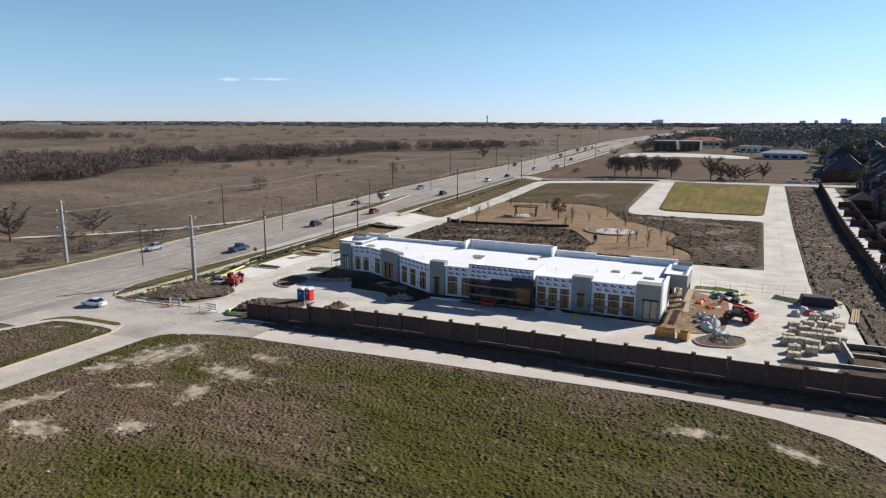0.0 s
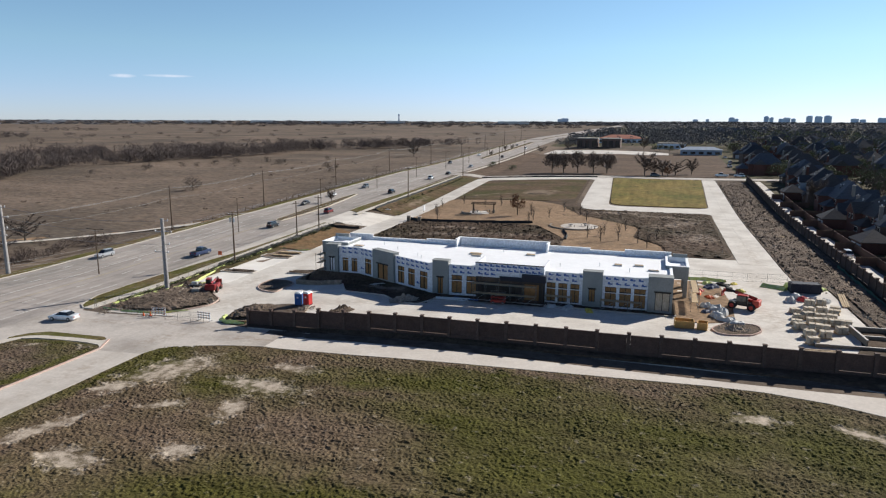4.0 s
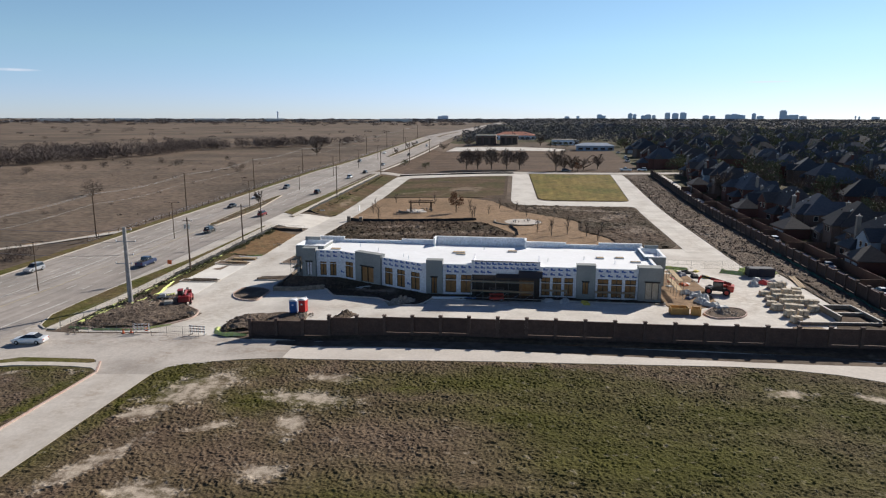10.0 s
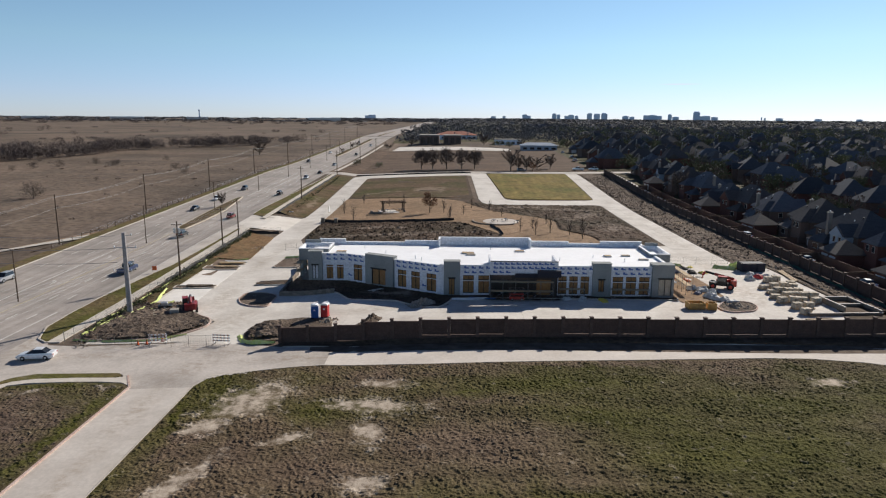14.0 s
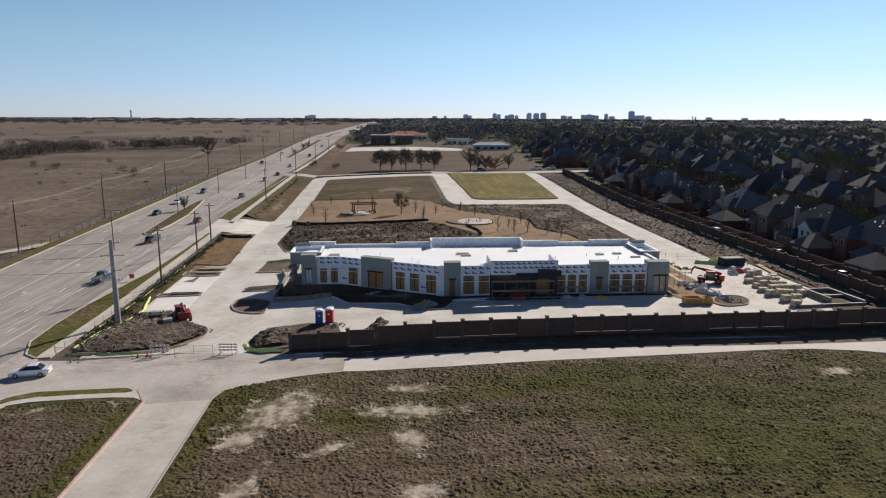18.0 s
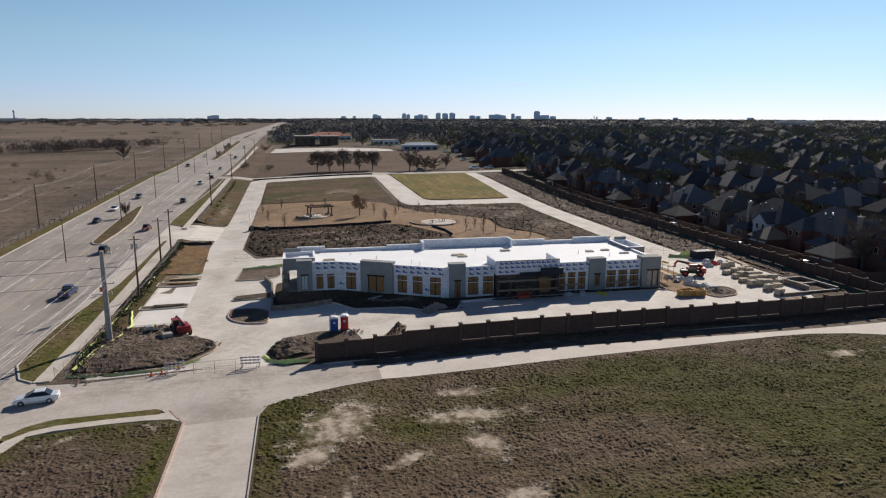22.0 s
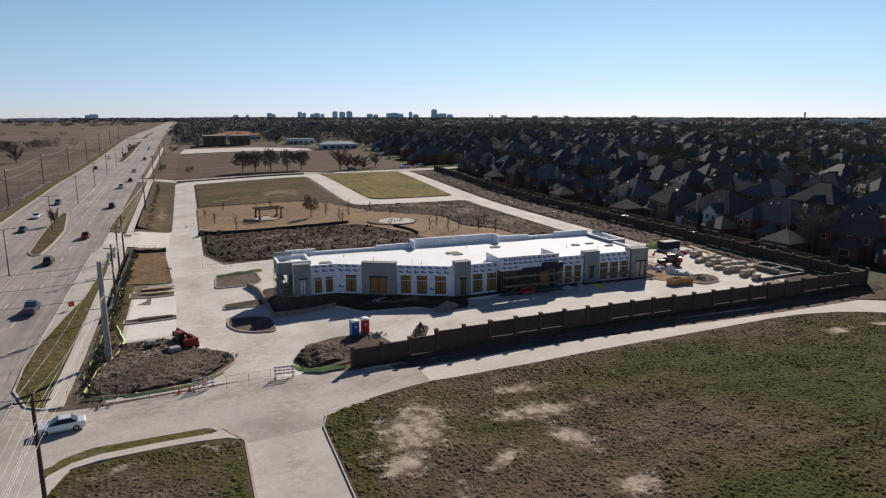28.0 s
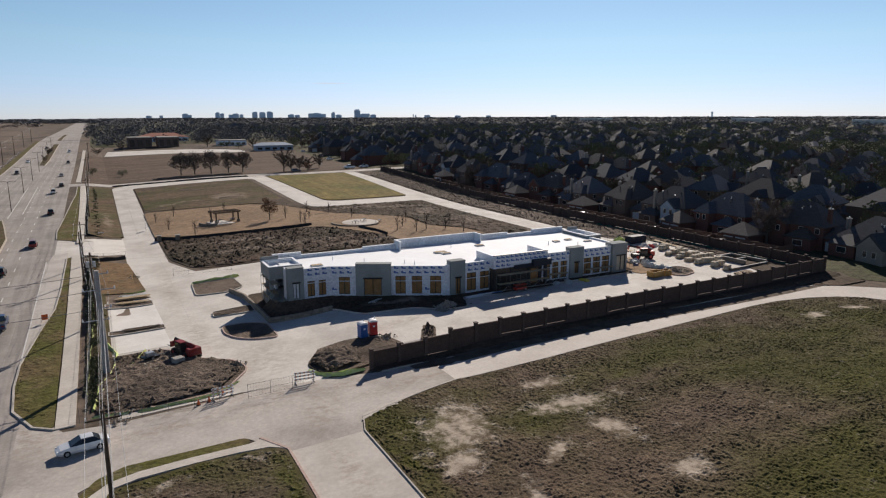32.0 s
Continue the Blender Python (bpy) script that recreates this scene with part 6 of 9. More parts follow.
# far woods round the horizon
near_spots, spots = [], []
for _ in range(6400):
    r = 560 * (8.0 ** rng.random())
    a = rng.uniform(-12, 88)
    x, y = math.sin(radians(a)) * r, math.cos(radians(a)) * r
    if x < -106 or (x < 32 and y < 690):
        continue
    (near_spots if r < 1250 else spots).append((x, y, rng.uniform(5, 9) if r < 2000 else rng.uniform(3, 5), rng.uniform(3.5, 7) if r < 1250 else rng.uniform(6, 9) * (0.6 + r / 2200)))
for _ in range(150):
    x, y = rng.uniform(-100, 34), rng.uniform(596, 700)
    if not (-72 < x < -22 and 632 < y < 670):
        near_spots.append((x, y, rng.uniform(4, 7.5), rng.uniform(2.6, 4.5)))
for _ in range(900):
    a = rng.uniform(-88, 3)
    r = rng.uniform(2300, 4600)
    spots.append((math.sin(radians(a)) * r, math.cos(radians(a)) * r, rng.uniform(2, 5), rng.uniform(14, 40)))
for _ in range(1500):
    a, r = rng.uniform(-12, 88), rng.uniform(2600, 4650)
    spots.append((math.sin(radians(a)) * r, math.cos(radians(a)) * r, rng.uniform(4, 7), rng.uniform(16, 36)))
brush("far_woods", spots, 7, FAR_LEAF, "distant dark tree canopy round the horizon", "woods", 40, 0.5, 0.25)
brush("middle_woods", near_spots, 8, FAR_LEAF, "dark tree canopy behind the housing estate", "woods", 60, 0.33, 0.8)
# canopy between and behind the far houses
spots = []
while len(spots) < 1500:
    x, y = rng.uniform(60, 900), rng.uniform(20, 900)
    if (x < 330 and y < 340 and rng.random() < 0.8) or (y > 340 and x < 330 and y < 580 and rng.random() < 0.5):
        continue
    spots.append((x, y, rng.uniform(4.5, 8.5), rng.uniform(2.6, 5.2)))
brush("estate_canopy", spots, 9, OAK_LEAF, "dark evergreen canopy among the far houses", "woods", 85, 0.28)
spots = [(rng.uniform(60, 900), rng.uniform(20, 900), rng.uniform(5, 9.0), rng.uniform(2.6, 5.0)) for _ in range(800)]
brush("estate_bare_trees", spots, 10, TWIG, "leafless brown trees among the far houses", "woods", 100, 0.24, 1.0, 0.45)

# ---- housing estate ----
ROOFS = [material("asphalt_shingles_grey", [(0.055, 0.058, 0.068), (0.088, 0.092, 0.105)], 0.7, 0.8, fine=4.0, bump=0.3, stretch=(1, 1, 6), spec=0.5, vary=0.25),
         material("asphalt_shingles_brown", [(0.062, 0.051, 0.046), (0.096, 0.080, 0.071)], 0.7, 0.8, fine=4.0, bump=0.3, stretch=(1, 1, 6), spec=0.5, vary=0.25),
         material("asphalt_shingles_dark", [(0.036, 0.037, 0.042), (0.060, 0.061, 0.066)], 0.7, 0.8, fine=4.0, bump=0.3, stretch=(1, 1, 6), spec=0.5, vary=0.25)]
BRICKS = [material("red_brick", [(0.10, 0.045, 0.035), (0.15, 0.07, 0.055)], 3.0, 0.9, fine=9.0, stretch=(1, 1, 4), vary=0.15),
          material("brown_brick", [(0.11, 0.076, 0.06), (0.16, 0.11, 0.087)], 3.0, 0.9, fine=9.0, stretch=(1, 1, 4), vary=0.15),
          material("tan_siding", [(0.20, 0.178, 0.155), (0.26, 0.235, 0.205)], 1.0, 0.85, stretch=(1, 1, 8)),
          material("blue_grey_siding", [(0.24, 0.29, 0.35), (0.30, 0.36, 0.42)], 1.0, 0.85, stretch=(1, 1, 8))]
TRIM = plain("cream_trim", (0.55, 0.52, 0.46), 0.6)
GARAGE = plain("white_garage_door", (0.48, 0.48, 0.48), 0.5)


def hip(bm, x0, x1, y0, y1, z0, rise, over=0.45, gable=False):
    """A hip (or gable) roof over a rectangle, with eaves of some thickness."""
    x0, x1, y0, y1 = x0 - over, x1 + over, y0 - over, y1 + over
    w, d = x1 - x0, y1 - y0
    if w >= d:
        c = (y0 + y1) / 2
        i = 0.05 if gable else d / 2
        r = [(x0 + i, c), (x1 - i, c)]
    else:
        c = (x0 + x1) / 2
        i = 0.05 if gable else w / 2
        r = [(c, y0 + i), (c, y1 - i)]
    if max(abs(r[0][0] - r[1][0]), abs(r[0][1] - r[1][1])) < 0.2:
        r[1] = (r[0][0] + (0.2 if w >= d else 0), r[0][1] + (0 if w >= d else 0.2))
    b = [bm.verts.new((x, y, z0 - 0.18)) for x, y in ((x0, y0), (x1, y0), (x1, y1), (x0, y1))]
    e = [bm.verts.new((x, y, z0)) for x, y in ((x0, y0), (x1, y0), (x1, y1), (x0, y1))]
    t = [bm.verts.new((x, y, z0 + rise)) for x, y in r]
    bm.faces.new(b[::-1])
    for k in range(4):
        bm.faces.new((b[k], b[(k + 1) % 4], e[(k + 1) % 4], e[k]))
    if w >= d:
        for q in ((e[0], e[1], t[1], t[0]), (e[1], e[2], t[1]), (e[2], e[3], t[0], t[1]), (e[3], e[0], t[0])):
            bm.faces.new(q)
    else:
        for q in ((e[0], e[1], t[0]), (e[1], e[2], t[1], t[0]), (e[2], e[3], t[1]), (e[3], e[0], t[0], t[1])):
            bm.faces.new(q)


def gable_face(x, y0, y1, z0, rise):
    """A thin triangular gable wall that faces -x."""
    bm = bmesh.new()
    a = [bm.verts.new((x + dx, y, z)) for dx in (0.0, 0.12) for y, z in ((y0, z0), (y1, z0), ((y0 + y1) / 2, z0 + rise))]
    bm.faces.new((a[2], a[1], a[0]))
    bm.faces.new(a[3:])
    for k in range(3):
        bm.faces.new((a[k], a[(k + 1) % 3], a[3 + (k + 1) % 3], a[3 + k]))
    return bm


def house_window(root, x, y, z, w=1.1, t=1.35, side=False):
    """A framed window on a wall that faces -x, or along y when side is set."""
    if side:
        win = part("window", box(x - w / 2, x + w / 2, y - 0.05, y + 0.05, z, z + t), TRIM, root)
        part("pane", box(x - w / 2 + 0.08, x + w / 2 - 0.08, y - 0.07, y + 0.07, z + 0.08, z + t - 0.08), GLASS_DARK, win)
    else:
        win = part("window", box(x - 0.05, x + 0.05, y - w / 2, y + w / 2, z, z + t), TRIM, root)
        part("pane", box(x - 0.07, x - 0.05, y - w / 2 + 0.08, y + w / 2 - 0.08, z + 0.08, z + t - 0.08), GLASS_DARK, win)


def house(seed, roof, wall, two=True, plain_far=False):
    """A brick house: steep hipped main roof, cross wings, a low rear bay and garage wing, chimney, windows and vents. Its back faces -x."""
    rng = random.Random(seed)
    w, d = rng.uniform(10.0, 11.8), rng.uniform(13.0, 15.5)
    eave = 5.3 if two else 3.0
    pitch = rng.uniform(0.80, 0.95)
    root = tagged(empty("house"), ("two-storey" if two else "single-storey") + " brick house with steep hipped shingle roofs", "house", "estate houses")
    part("wall", box(-w / 2, w / 2, -d / 2, d / 2, -0.6, eave), wall, root)
    bm = bmesh.new()
    top = pitch * (w + 0.9) / 2
    hip(bm, -w / 2, w / 2, -d / 2, d / 2, eave + 0.1, top)
    rf = part("roof", bm, roof, root)
    gable = seed % 3 != 1
    side = rng.choice((-1, 1))
    # tall cross wing towards the back
    gy, gw, out = side * d * 0.24, rng.uniform(4.6, 6.0), rng.uniform(1.8, 3.2)
    pale = BRICKS[3] if seed == 2 else BRICKS[2] if seed == 5 else wall
    part("wing_wall", box(-w / 2 - out, -w / 2 + 0.5, gy - gw / 2, gy + gw / 2, -0.6, eave), pale, root)
    bm = bmesh.new()
    rise = pitch * (gw + 0.8) / 2
    hip(bm, -w / 2 - out, w * 0.1, gy - gw / 2, gy + gw / 2, eave + 0.1, rise, 0.4, gable)
    part("wing_roof", bm, roof, root)
    if gable:
        part("gable_wall", gable_face(-w / 2 - out - 0.52, gy - gw / 2 + 0.1, gy + gw / 2 - 0.1, eave - 0.08, rise * 0.86), pale, root, "pale gable end")
    # low bay beside it, and a cross gable to the front
    by = -side * d * 0.2
    part("bay_wall", box(-w / 2 - 2.6, -w / 2 + 0.4, by - 3.0, by + 3.0, -0.6, 2.7), wall, root)
    bm = bmesh.new()
    hip(bm, -w / 2 - 2.6, -w / 2 + 2.4, by - 3.0, by + 3.0, 2.8, 2.0, 0.4)
    part("bay_roof", bm, roof, root)
    part("porch_wall", box(w / 2 - 0.5, w / 2 + 2.0, by - 2.4, by + 2.4, -0.6, eave), wall, root)
    bm = bmesh.new()
    hip(bm, -w * 0.1, w / 2 + 2.0, by - 2.4, by + 2.4, eave + 0.1, pitch * 2.8, 0.4, True)
    part("porch_roof", bm, roof, root)
    # low garage wing at the side
    y0, y1 = (d / 2 - 0.4, d / 2 + 4.6) if side < 0 else (-d / 2 - 4.6, -d / 2 + 0.4)
    part("garage_wall", box(-w / 2 + 0.6, w / 2 - 2.5, y0, y1, -0.6, 2.9), wall, root)
    bm = bmesh.new()
    hip(bm, -w / 2 + 0.6, w / 2 - 2.5, y0, y1, 3.0, 2.5)
    part("garage_roof", bm, roof, root)
    part("garage_door", box(-w / 2 + 0.5, -w / 2 + 0.58, (y0 + y1) / 2 - 1.7, (y0 + y1) / 2 + 1.7, -0.3, 2.1), GARAGE, root)
    cx, cy = -w / 2 - 0.35, by + side * 0.6
    if seed % 2:
        cx, cy = rng.uniform(-w * 0.2, w * 0.1), -side * d * 0.46
    ch = part("chimney", box(cx - 0.42, cx + 0.42, cy - 0.36, cy + 0.36, 1.0, eave + top * 0.7 + 0.5), BRICKS[2] if seed % 3 else wall, root, "tall pale chimney")
    part("chimney_cap", box(cx - 0.52, cx + 0.52, cy - 0.46, cy + 0.46, eave + top * 0.7 + 0.5, eave + top * 0.7 + 0.65), SLAB, ch)
    part("flue", tube([(cx, cy, eave + top * 0.7 + 0.65), (cx, cy, eave + top * 0.7 + 1.0)], 0.16, 6), STEEL, ch)
    zs = (1.0, 3.6) if two else (1.0,)
    for k in range(2 if plain_far else 4):
        y, u = rng.uniform(-d * 0.22, d * 0.22), rng.uniform(0.45, 0.75)
        x = -(w / 2 + 0.45) * (1 - u)
        z = eave + 0.1 + top * u
        part("roof_vent", tube([(x, y, z - 0.2), (x, y, z + 0.35)], 0.14, 6), STEEL if k % 2 else DARK_FRAME, rf)
    if plain_far:
        for y in (-d * 0.3, d * 0.3):
            part("window", box(-w / 2 - 0.05, -w / 2 + 0.05, y - 0.6, y + 0.6, zs[-1], zs[-1] + 1.4), GLASS_DARK, root)
        return root
    for z in zs:
        for y in (-d * 0.4, -d * 0.14, d * 0.14, d * 0.4):
            if abs(y - gy) > gw / 2 + 0.6 and (z > 3 or abs(y - by) > 3.7):
                house_window(root, -w / 2, y, z)
        for x in (-w * 0.25, w * 0.2):
            house_window(root, x, side * d / 2, z, side=True)
    for y in (gy - 1.0, gy + 1.0):
        house_window(root, -w / 2 - out, y, zs[-1], 0.95)
    house_window(root, -w / 2 - 2.6, by, 0.9, 2.2)
    return root


def garage(seed, roof, wall):
    """A detached single-storey garage with a hipped roof."""
    t = tagged(empty("garage"), "small detached brick garage with a hipped shingle roof", "garage", "estate garages")
    part("wall", box(-3.2, 3.2, -3.4, 3.4, -0.6, 2.7), wall, t)
    bm = bmesh.new()
    hip(bm, -3.2, 3.2, -3.4, 3.4, 2.8, 2.6, 0.5)
    part("roof", bm, roof, t)
    for y in (-1.6, 1.6):
        part("garage_door", box(-3.28, -3.2, y - 1.25, y + 1.25, -0.3, 2.1), GARAGE, t)
    return t


random.seed(21)
protos = [house(1, ROOFS[0], BRICKS[0]), house(2, ROOFS[2], BRICKS[1]), house(3, ROOFS[1], BRICKS[0]), house(4, ROOFS[0], BRICKS[1]), house(5, ROOFS[2], BRICKS[0], False), house(7, ROOFS[1], BRICKS[1], True)]
sites = []
ROW1 = [(46.0, 86.0, 4), (45.0, 103.0, 2), (44.0, 122.0, 0), (43.0, 140.5, 1), (44.5, 160.0, 5), (43.5, 179.5, 3), (44.0, 198.5, 2), (45.0, 217.5, 4), (44.0, 236.0, 0), (43.0, 255.0, 5), (44.5, 273.5, 1), (43.5, 292.0, 2), (45.0, 310.0, 3)]
sites += [(x, yy, k, 0) for x, yy, k in ROW1]
shed = garage(1, ROOFS[1], BRICKS[0])
shed.matrix_basis = pose(33.0, 110.5, h(33.0, 110.5), 0, 0, 4)
for x, y, turn in ((34.0, 131.0, -3), (33.5, 170.0, 5), (34.0, 208.0, 0), (33.0, 264.0, 2)):
    copy_thing(shed, pose(x, y, h(x, y), 0, 0, turn))
rng = random.Random(8)
for r, x in enumerate((84.0, 118.0, 162.0, 196.0, 240.0, 274.0)):
    yy = 70.0 + rng.uniform(0, 8)
    while yy < 330 + 40 * r:
        if r < 2 or rng.random() < 0.75:
            sites.append((x + rng.uniform(-2, 2), yy, rng.randrange(6), 0 if r % 2 else 180))
        yy += rng.uniform(17.0, 19.5)
for r, y0 in enumerate((356.0, 392.0, 436.0, 472.0, 516.0, 552.0)):
    xx = 36.0 + r * 3
    while xx < 330:
        if not (xx < 60 and y0 > 500):
            sites.append((xx, y0 + rng.uniform(-2, 2), rng.randrange(6), 90 if r % 2 else -90))
        xx += rng.uniform(17.0, 19.5)
far_protos = [house(1, ROOFS[0], BRICKS[0], True, True), house(2, ROOFS[2], BRICKS[1], True, True), house(3, ROOFS[1], BRICKS[0], True, True), house(4, ROOFS[0], BRICKS[1], True, True), house(5, ROOFS[2], BRICKS[0], False, True), house(7, ROOFS[1], BRICKS[1], True, True)]
used = set()
for x, y, k, turn in sites:
    if 70 < x and y > 330 and y < 330 + 40 * 5 and x < 60:
        continue
    m = pose(x, y, h(x, y), 0, 0, turn + rng.uniform(-6, 6) * (1 if x < 60 else 2.5) + (90 if x > 60 and rng.random() < 0.3 else 0))
    group = far_protos if x > 100 or y > 340 else protos
    if (k, group is protos) in used:
        copy_thing(group[k], m)
    else:
        used.add((k, group is protos))
        group[k].matrix_basis = m
# estate trees between the houses
rng = random.Random(9)
count = 0
while count < 225:
    x, y = 30 + rng.random() ** 1.3 * 300, rng.uniform(70, 560)
    near = min(max(abs(x - a), abs(y - b)) for a, b, _, _ in sites)
    if near < 8.2 or x < 33 or near > 30:
        continue
    p = rng.choice((oak_a, oak_b, oak_c, oak_b, bare_a, bare_b))
    plant(p, x, y, rng.uniform(0.65, 1.05), rng.uniform(0, 360))
    count += 1
# massed crowns over the yards and streets behind the first row
for name, n, mat, label, per, leaf in (("estate_oaks", 900, OAK_LEAF, "dark evergreen oaks in the estate yards", 170, 0.2), ("estate_leafless_trees", 900, TWIG, "leafless brown trees in the estate yards", 150, 0.14)):
    spots = []
    while len(spots) < n:
        x, y = (rng.uniform(58, 345), rng.uniform(60, 600)) if rng.random() < 0.5 else (rng.uniform(150, 345), rng.uniform(60, 600))
        if min(max(abs(x - a), abs(y - b)) for a, b, _, _ in sites) > (7.6 if x < 150 else 5.5):
            spots.append((x, y, rng.uniform(5.5, 9.0) * (1.0 if x < 110 and y < 330 else 1.25), rng.uniform(2.6, 4.6)))
    brush(name, spots, n, mat, label, "trees", per, leaf, 1.0, 0.5 if mat is TWIG else 1.0)
# farther roofs that stand out among the trees
def far_roofs(name, n, seed, r0, r1, mat, label):
    rng = random.Random(seed)
    bm = bmesh.new()
    k = 0
    while k < n:
        r, a = rng.uniform(r0, r1), rng.uniform(2, 80)
        x, y = math.sin(radians(a)) * r, math.cos(radians(a)) * r
        if x < 60 or (x < 330 and y < 590):
            continue
        w, d = rng.uniform(9, 15), rng.uniform(8, 12)
        hip(bm, x - w / 2, x + w / 2, y - d / 2, y + d / 2, h(x, y) + 4.4, rng.uniform(3.2, 4.4))
        k += 1
    return tagged(part(name, bm, mat), label, "houses", kind="stuff")


far_roofs("estate_roofs", 110, 3, 380, 1300, ROOFS[1], "distant brown shingle roofs among trees")
far_roofs("estate_roofs_grey", 110, 4, 380, 1500, ROOFS[0], "distant grey shingle roofs among trees")
# low board fences round the back yards
for k, (x0, y0, x1, y1) in enumerate(((25.5, 98.0, 34.0, 98.0), (25.5, 116.0, 35.0, 116.0), (26.0, 134.0, 35.0, 134.5), (26.0, 152.5, 35.0, 152.5), (26.0, 170.0, 35.0, 170.0), (26.0, 189.0, 35.0, 189.0), (26.0, 207.0, 35.0, 207.0), (26.0, 226.0, 35.0, 226.0), (26.0, 244.0, 35.0, 244.0), (26.0, 262.0, 35.0, 262.0), (29.5, 98.5, 29.5, 115.5), (30.0, 116.5, 30.0, 133.8), (30.0, 135.0, 30.0, 152.0), (30.0, 153.0, 30.0, 169.5), (30.0, 171.0, 30.0, 188.5), (30.0, 190.0, 30.0, 206.5), (30.0, 208.0, 30.0, 225.5), (30.0, 227.0, 30.0, 243.5), (30.0, 245.0, 30.0, 261.5))):
    f = ribbon("board_fence", [(x0, y0), (x1, y1)], 0.08, 1.85, WOOD_BOARD if k else (WOOD_BOARD := material("cedar_boards", [(0.10, 0.058, 0.040), (0.15, 0.09, 0.065)], 2.0, 0.9, stretch=(4, 4, 0.4))), "weathered brown cedar board fence between yards", "fence", 0.1, kind="")
    f["group"] = "yard fences"
sheet("alley", [(24.2, 90.0), (28.6, 90.0), (29.0, 314.0), (24.4, 314.0)], PAVE, 0.11, "narrow concrete alley behind the houses", "alley", 0.05)

# ---- the building site ----
def thing(name, label, category, x, y, turn=0.0, group="", dz=0.06):
    return tagged(empty(name, x, y, h(x, y) + dz, turn), label, category, group)


def toilet(x, y, turn, mat, label):
    t = thing("portable_toilet", label, "portable toilet", x, y, turn, "portable toilets")
    part("body", box(-0.56, 0.56, -0.56, 0.56, 0.12, 2.05, 0.03), mat, t)
    part("skid", box(-0.6, 0.6, -0.6, 0.6, 0.0, 0.12), BLACK, t)
    part("door", box(-0.4, 0.4, -0.60, -0.565, 0.2, 1.95, 0.01), mat, t)
    bm = bmesh.new()
    add_tube(bm, [(0, -0.6, 2.05), (0, 0.6, 2.05)], 0.6, 16)
    for v in bm.verts:
        v.co.z = 2.05 + max(0.0, v.co.z - 2.05) * 0.5
    part("roof", bm, WHITE_PLASTIC, t, "white domed roof")
    part("vent_pipe", tube([(0.4, 0.4, 2.1), (0.4, 0.4, 2.6)], 0.05, 8), WHITE_PLASTIC, t)
    part("sign", box(-0.15, 0.15, -0.61, -0.603, 1.3, 1.55), WHITE_PLASTIC, t)
    return t


toilet(-71.0, 91.5, 8, BLUE_PLASTIC, "blue portable toilet with a white roof")
toilet(-69.4, 91.6, -5, RED_PLASTIC, "red portable toilet with a white roof")


def wheel(parent, x, y, r, w, hub):
    bm = bmesh.new()
    add_tube(bm, [(x, y - w / 2, r), (x, y - w / 2 + 0.04, r), (x, y + w / 2 - 0.04, r), (x, y + w / 2, r)], [r * 0.86, r, r, r * 0.86], 16)
    wh = part("wheel", bm, BLACK, parent)
    s = math.copysign(1, y)
    part("rim", tube([(x, y + s * w / 2 - s * 0.02, r), (x, y + s * (w / 2 + 0.02), r)], r * 0.52, 12), hub, wh)
    return wh


def telehandler(x, y, turn, mat, label, boom_up):
    t = thing("telehandler", label, "telehandler", x, y, turn, "telehandlers")
    bm = bmesh.new()
    add_box(bm, -2.3, 2.1, -0.5, 0.5, 0.55, 1.15, None, 0.05)
    part("chassis", bm, DARK_FRAME, t)
    part("engine_cover", box(-1.9, 0.9, -1.15, -0.5, 0.75, 1.55, 0.08), mat, t)
    part("counterweight", box(-2.5, -1.5, -0.95, 0.95, 0.7, 1.75, 0.1), mat, t)
    bm = bmesh.new()
    add_box(bm, -0.8, 0.8, 0.35, 1.15, 0.75, 2.35, None, 0.08)
    cab = part("cab", bm, DARK_FRAME, t)
    part("cab_roof", box(-0.85, 0.75, 0.3, 1.2, 2.35, 2.45, 0.03), mat, cab)
    part("cab_glass", box(-0.6, 0.82, 0.42, 1.17, 1.4, 2.25), GLASS_DARK, cab)
    a = radians(boom_up)
    d = Vector((math.cos(a), 0, math.sin(a)))
    p0 = Vector((-2.0, -0.1, 1.85))
    part("boom", tube([p0, p0 + d * 3.4], 0.27, 4), mat, t)
    part("inner_boom", tube([p0 + d * 3.4, p0 + d * 5.0], 0.2, 4), DARK_FRAME, t)
    e = p0 + d * 5.0
    part("boom_head", tube([e, e + Vector((0.35, 0, -0.7))], 0.2, 6), mat, t)
    part("carriage", box(e.x + 0.3, e.x + 0.45, -0.75, 0.55, e.z - 1.2, e.z - 0.4), mat, t)
    for yy in (-0.5, 0.3):
        part("fork", box(e.x + 0.45, e.x + 1.6, yy, yy + 0.12, e.z - 1.2, e.z - 1.13), DARK_FRAME, t)
    for wx in (-1.45, 1.45):
        for wy in (-1.0, 1.0):
            wheel(t, wx, wy, 0.62, 0.42, mat)
    return t


telehandler(-94.0, 99.6, 112, RED_MACHINE, "dark red telehandler with lowered boom beside the dirt island", 1)
telehandler(-0.6, 108.9, 160, ORANGE_MACHINE, "orange-red telehandler parked on the concrete lot", 12)
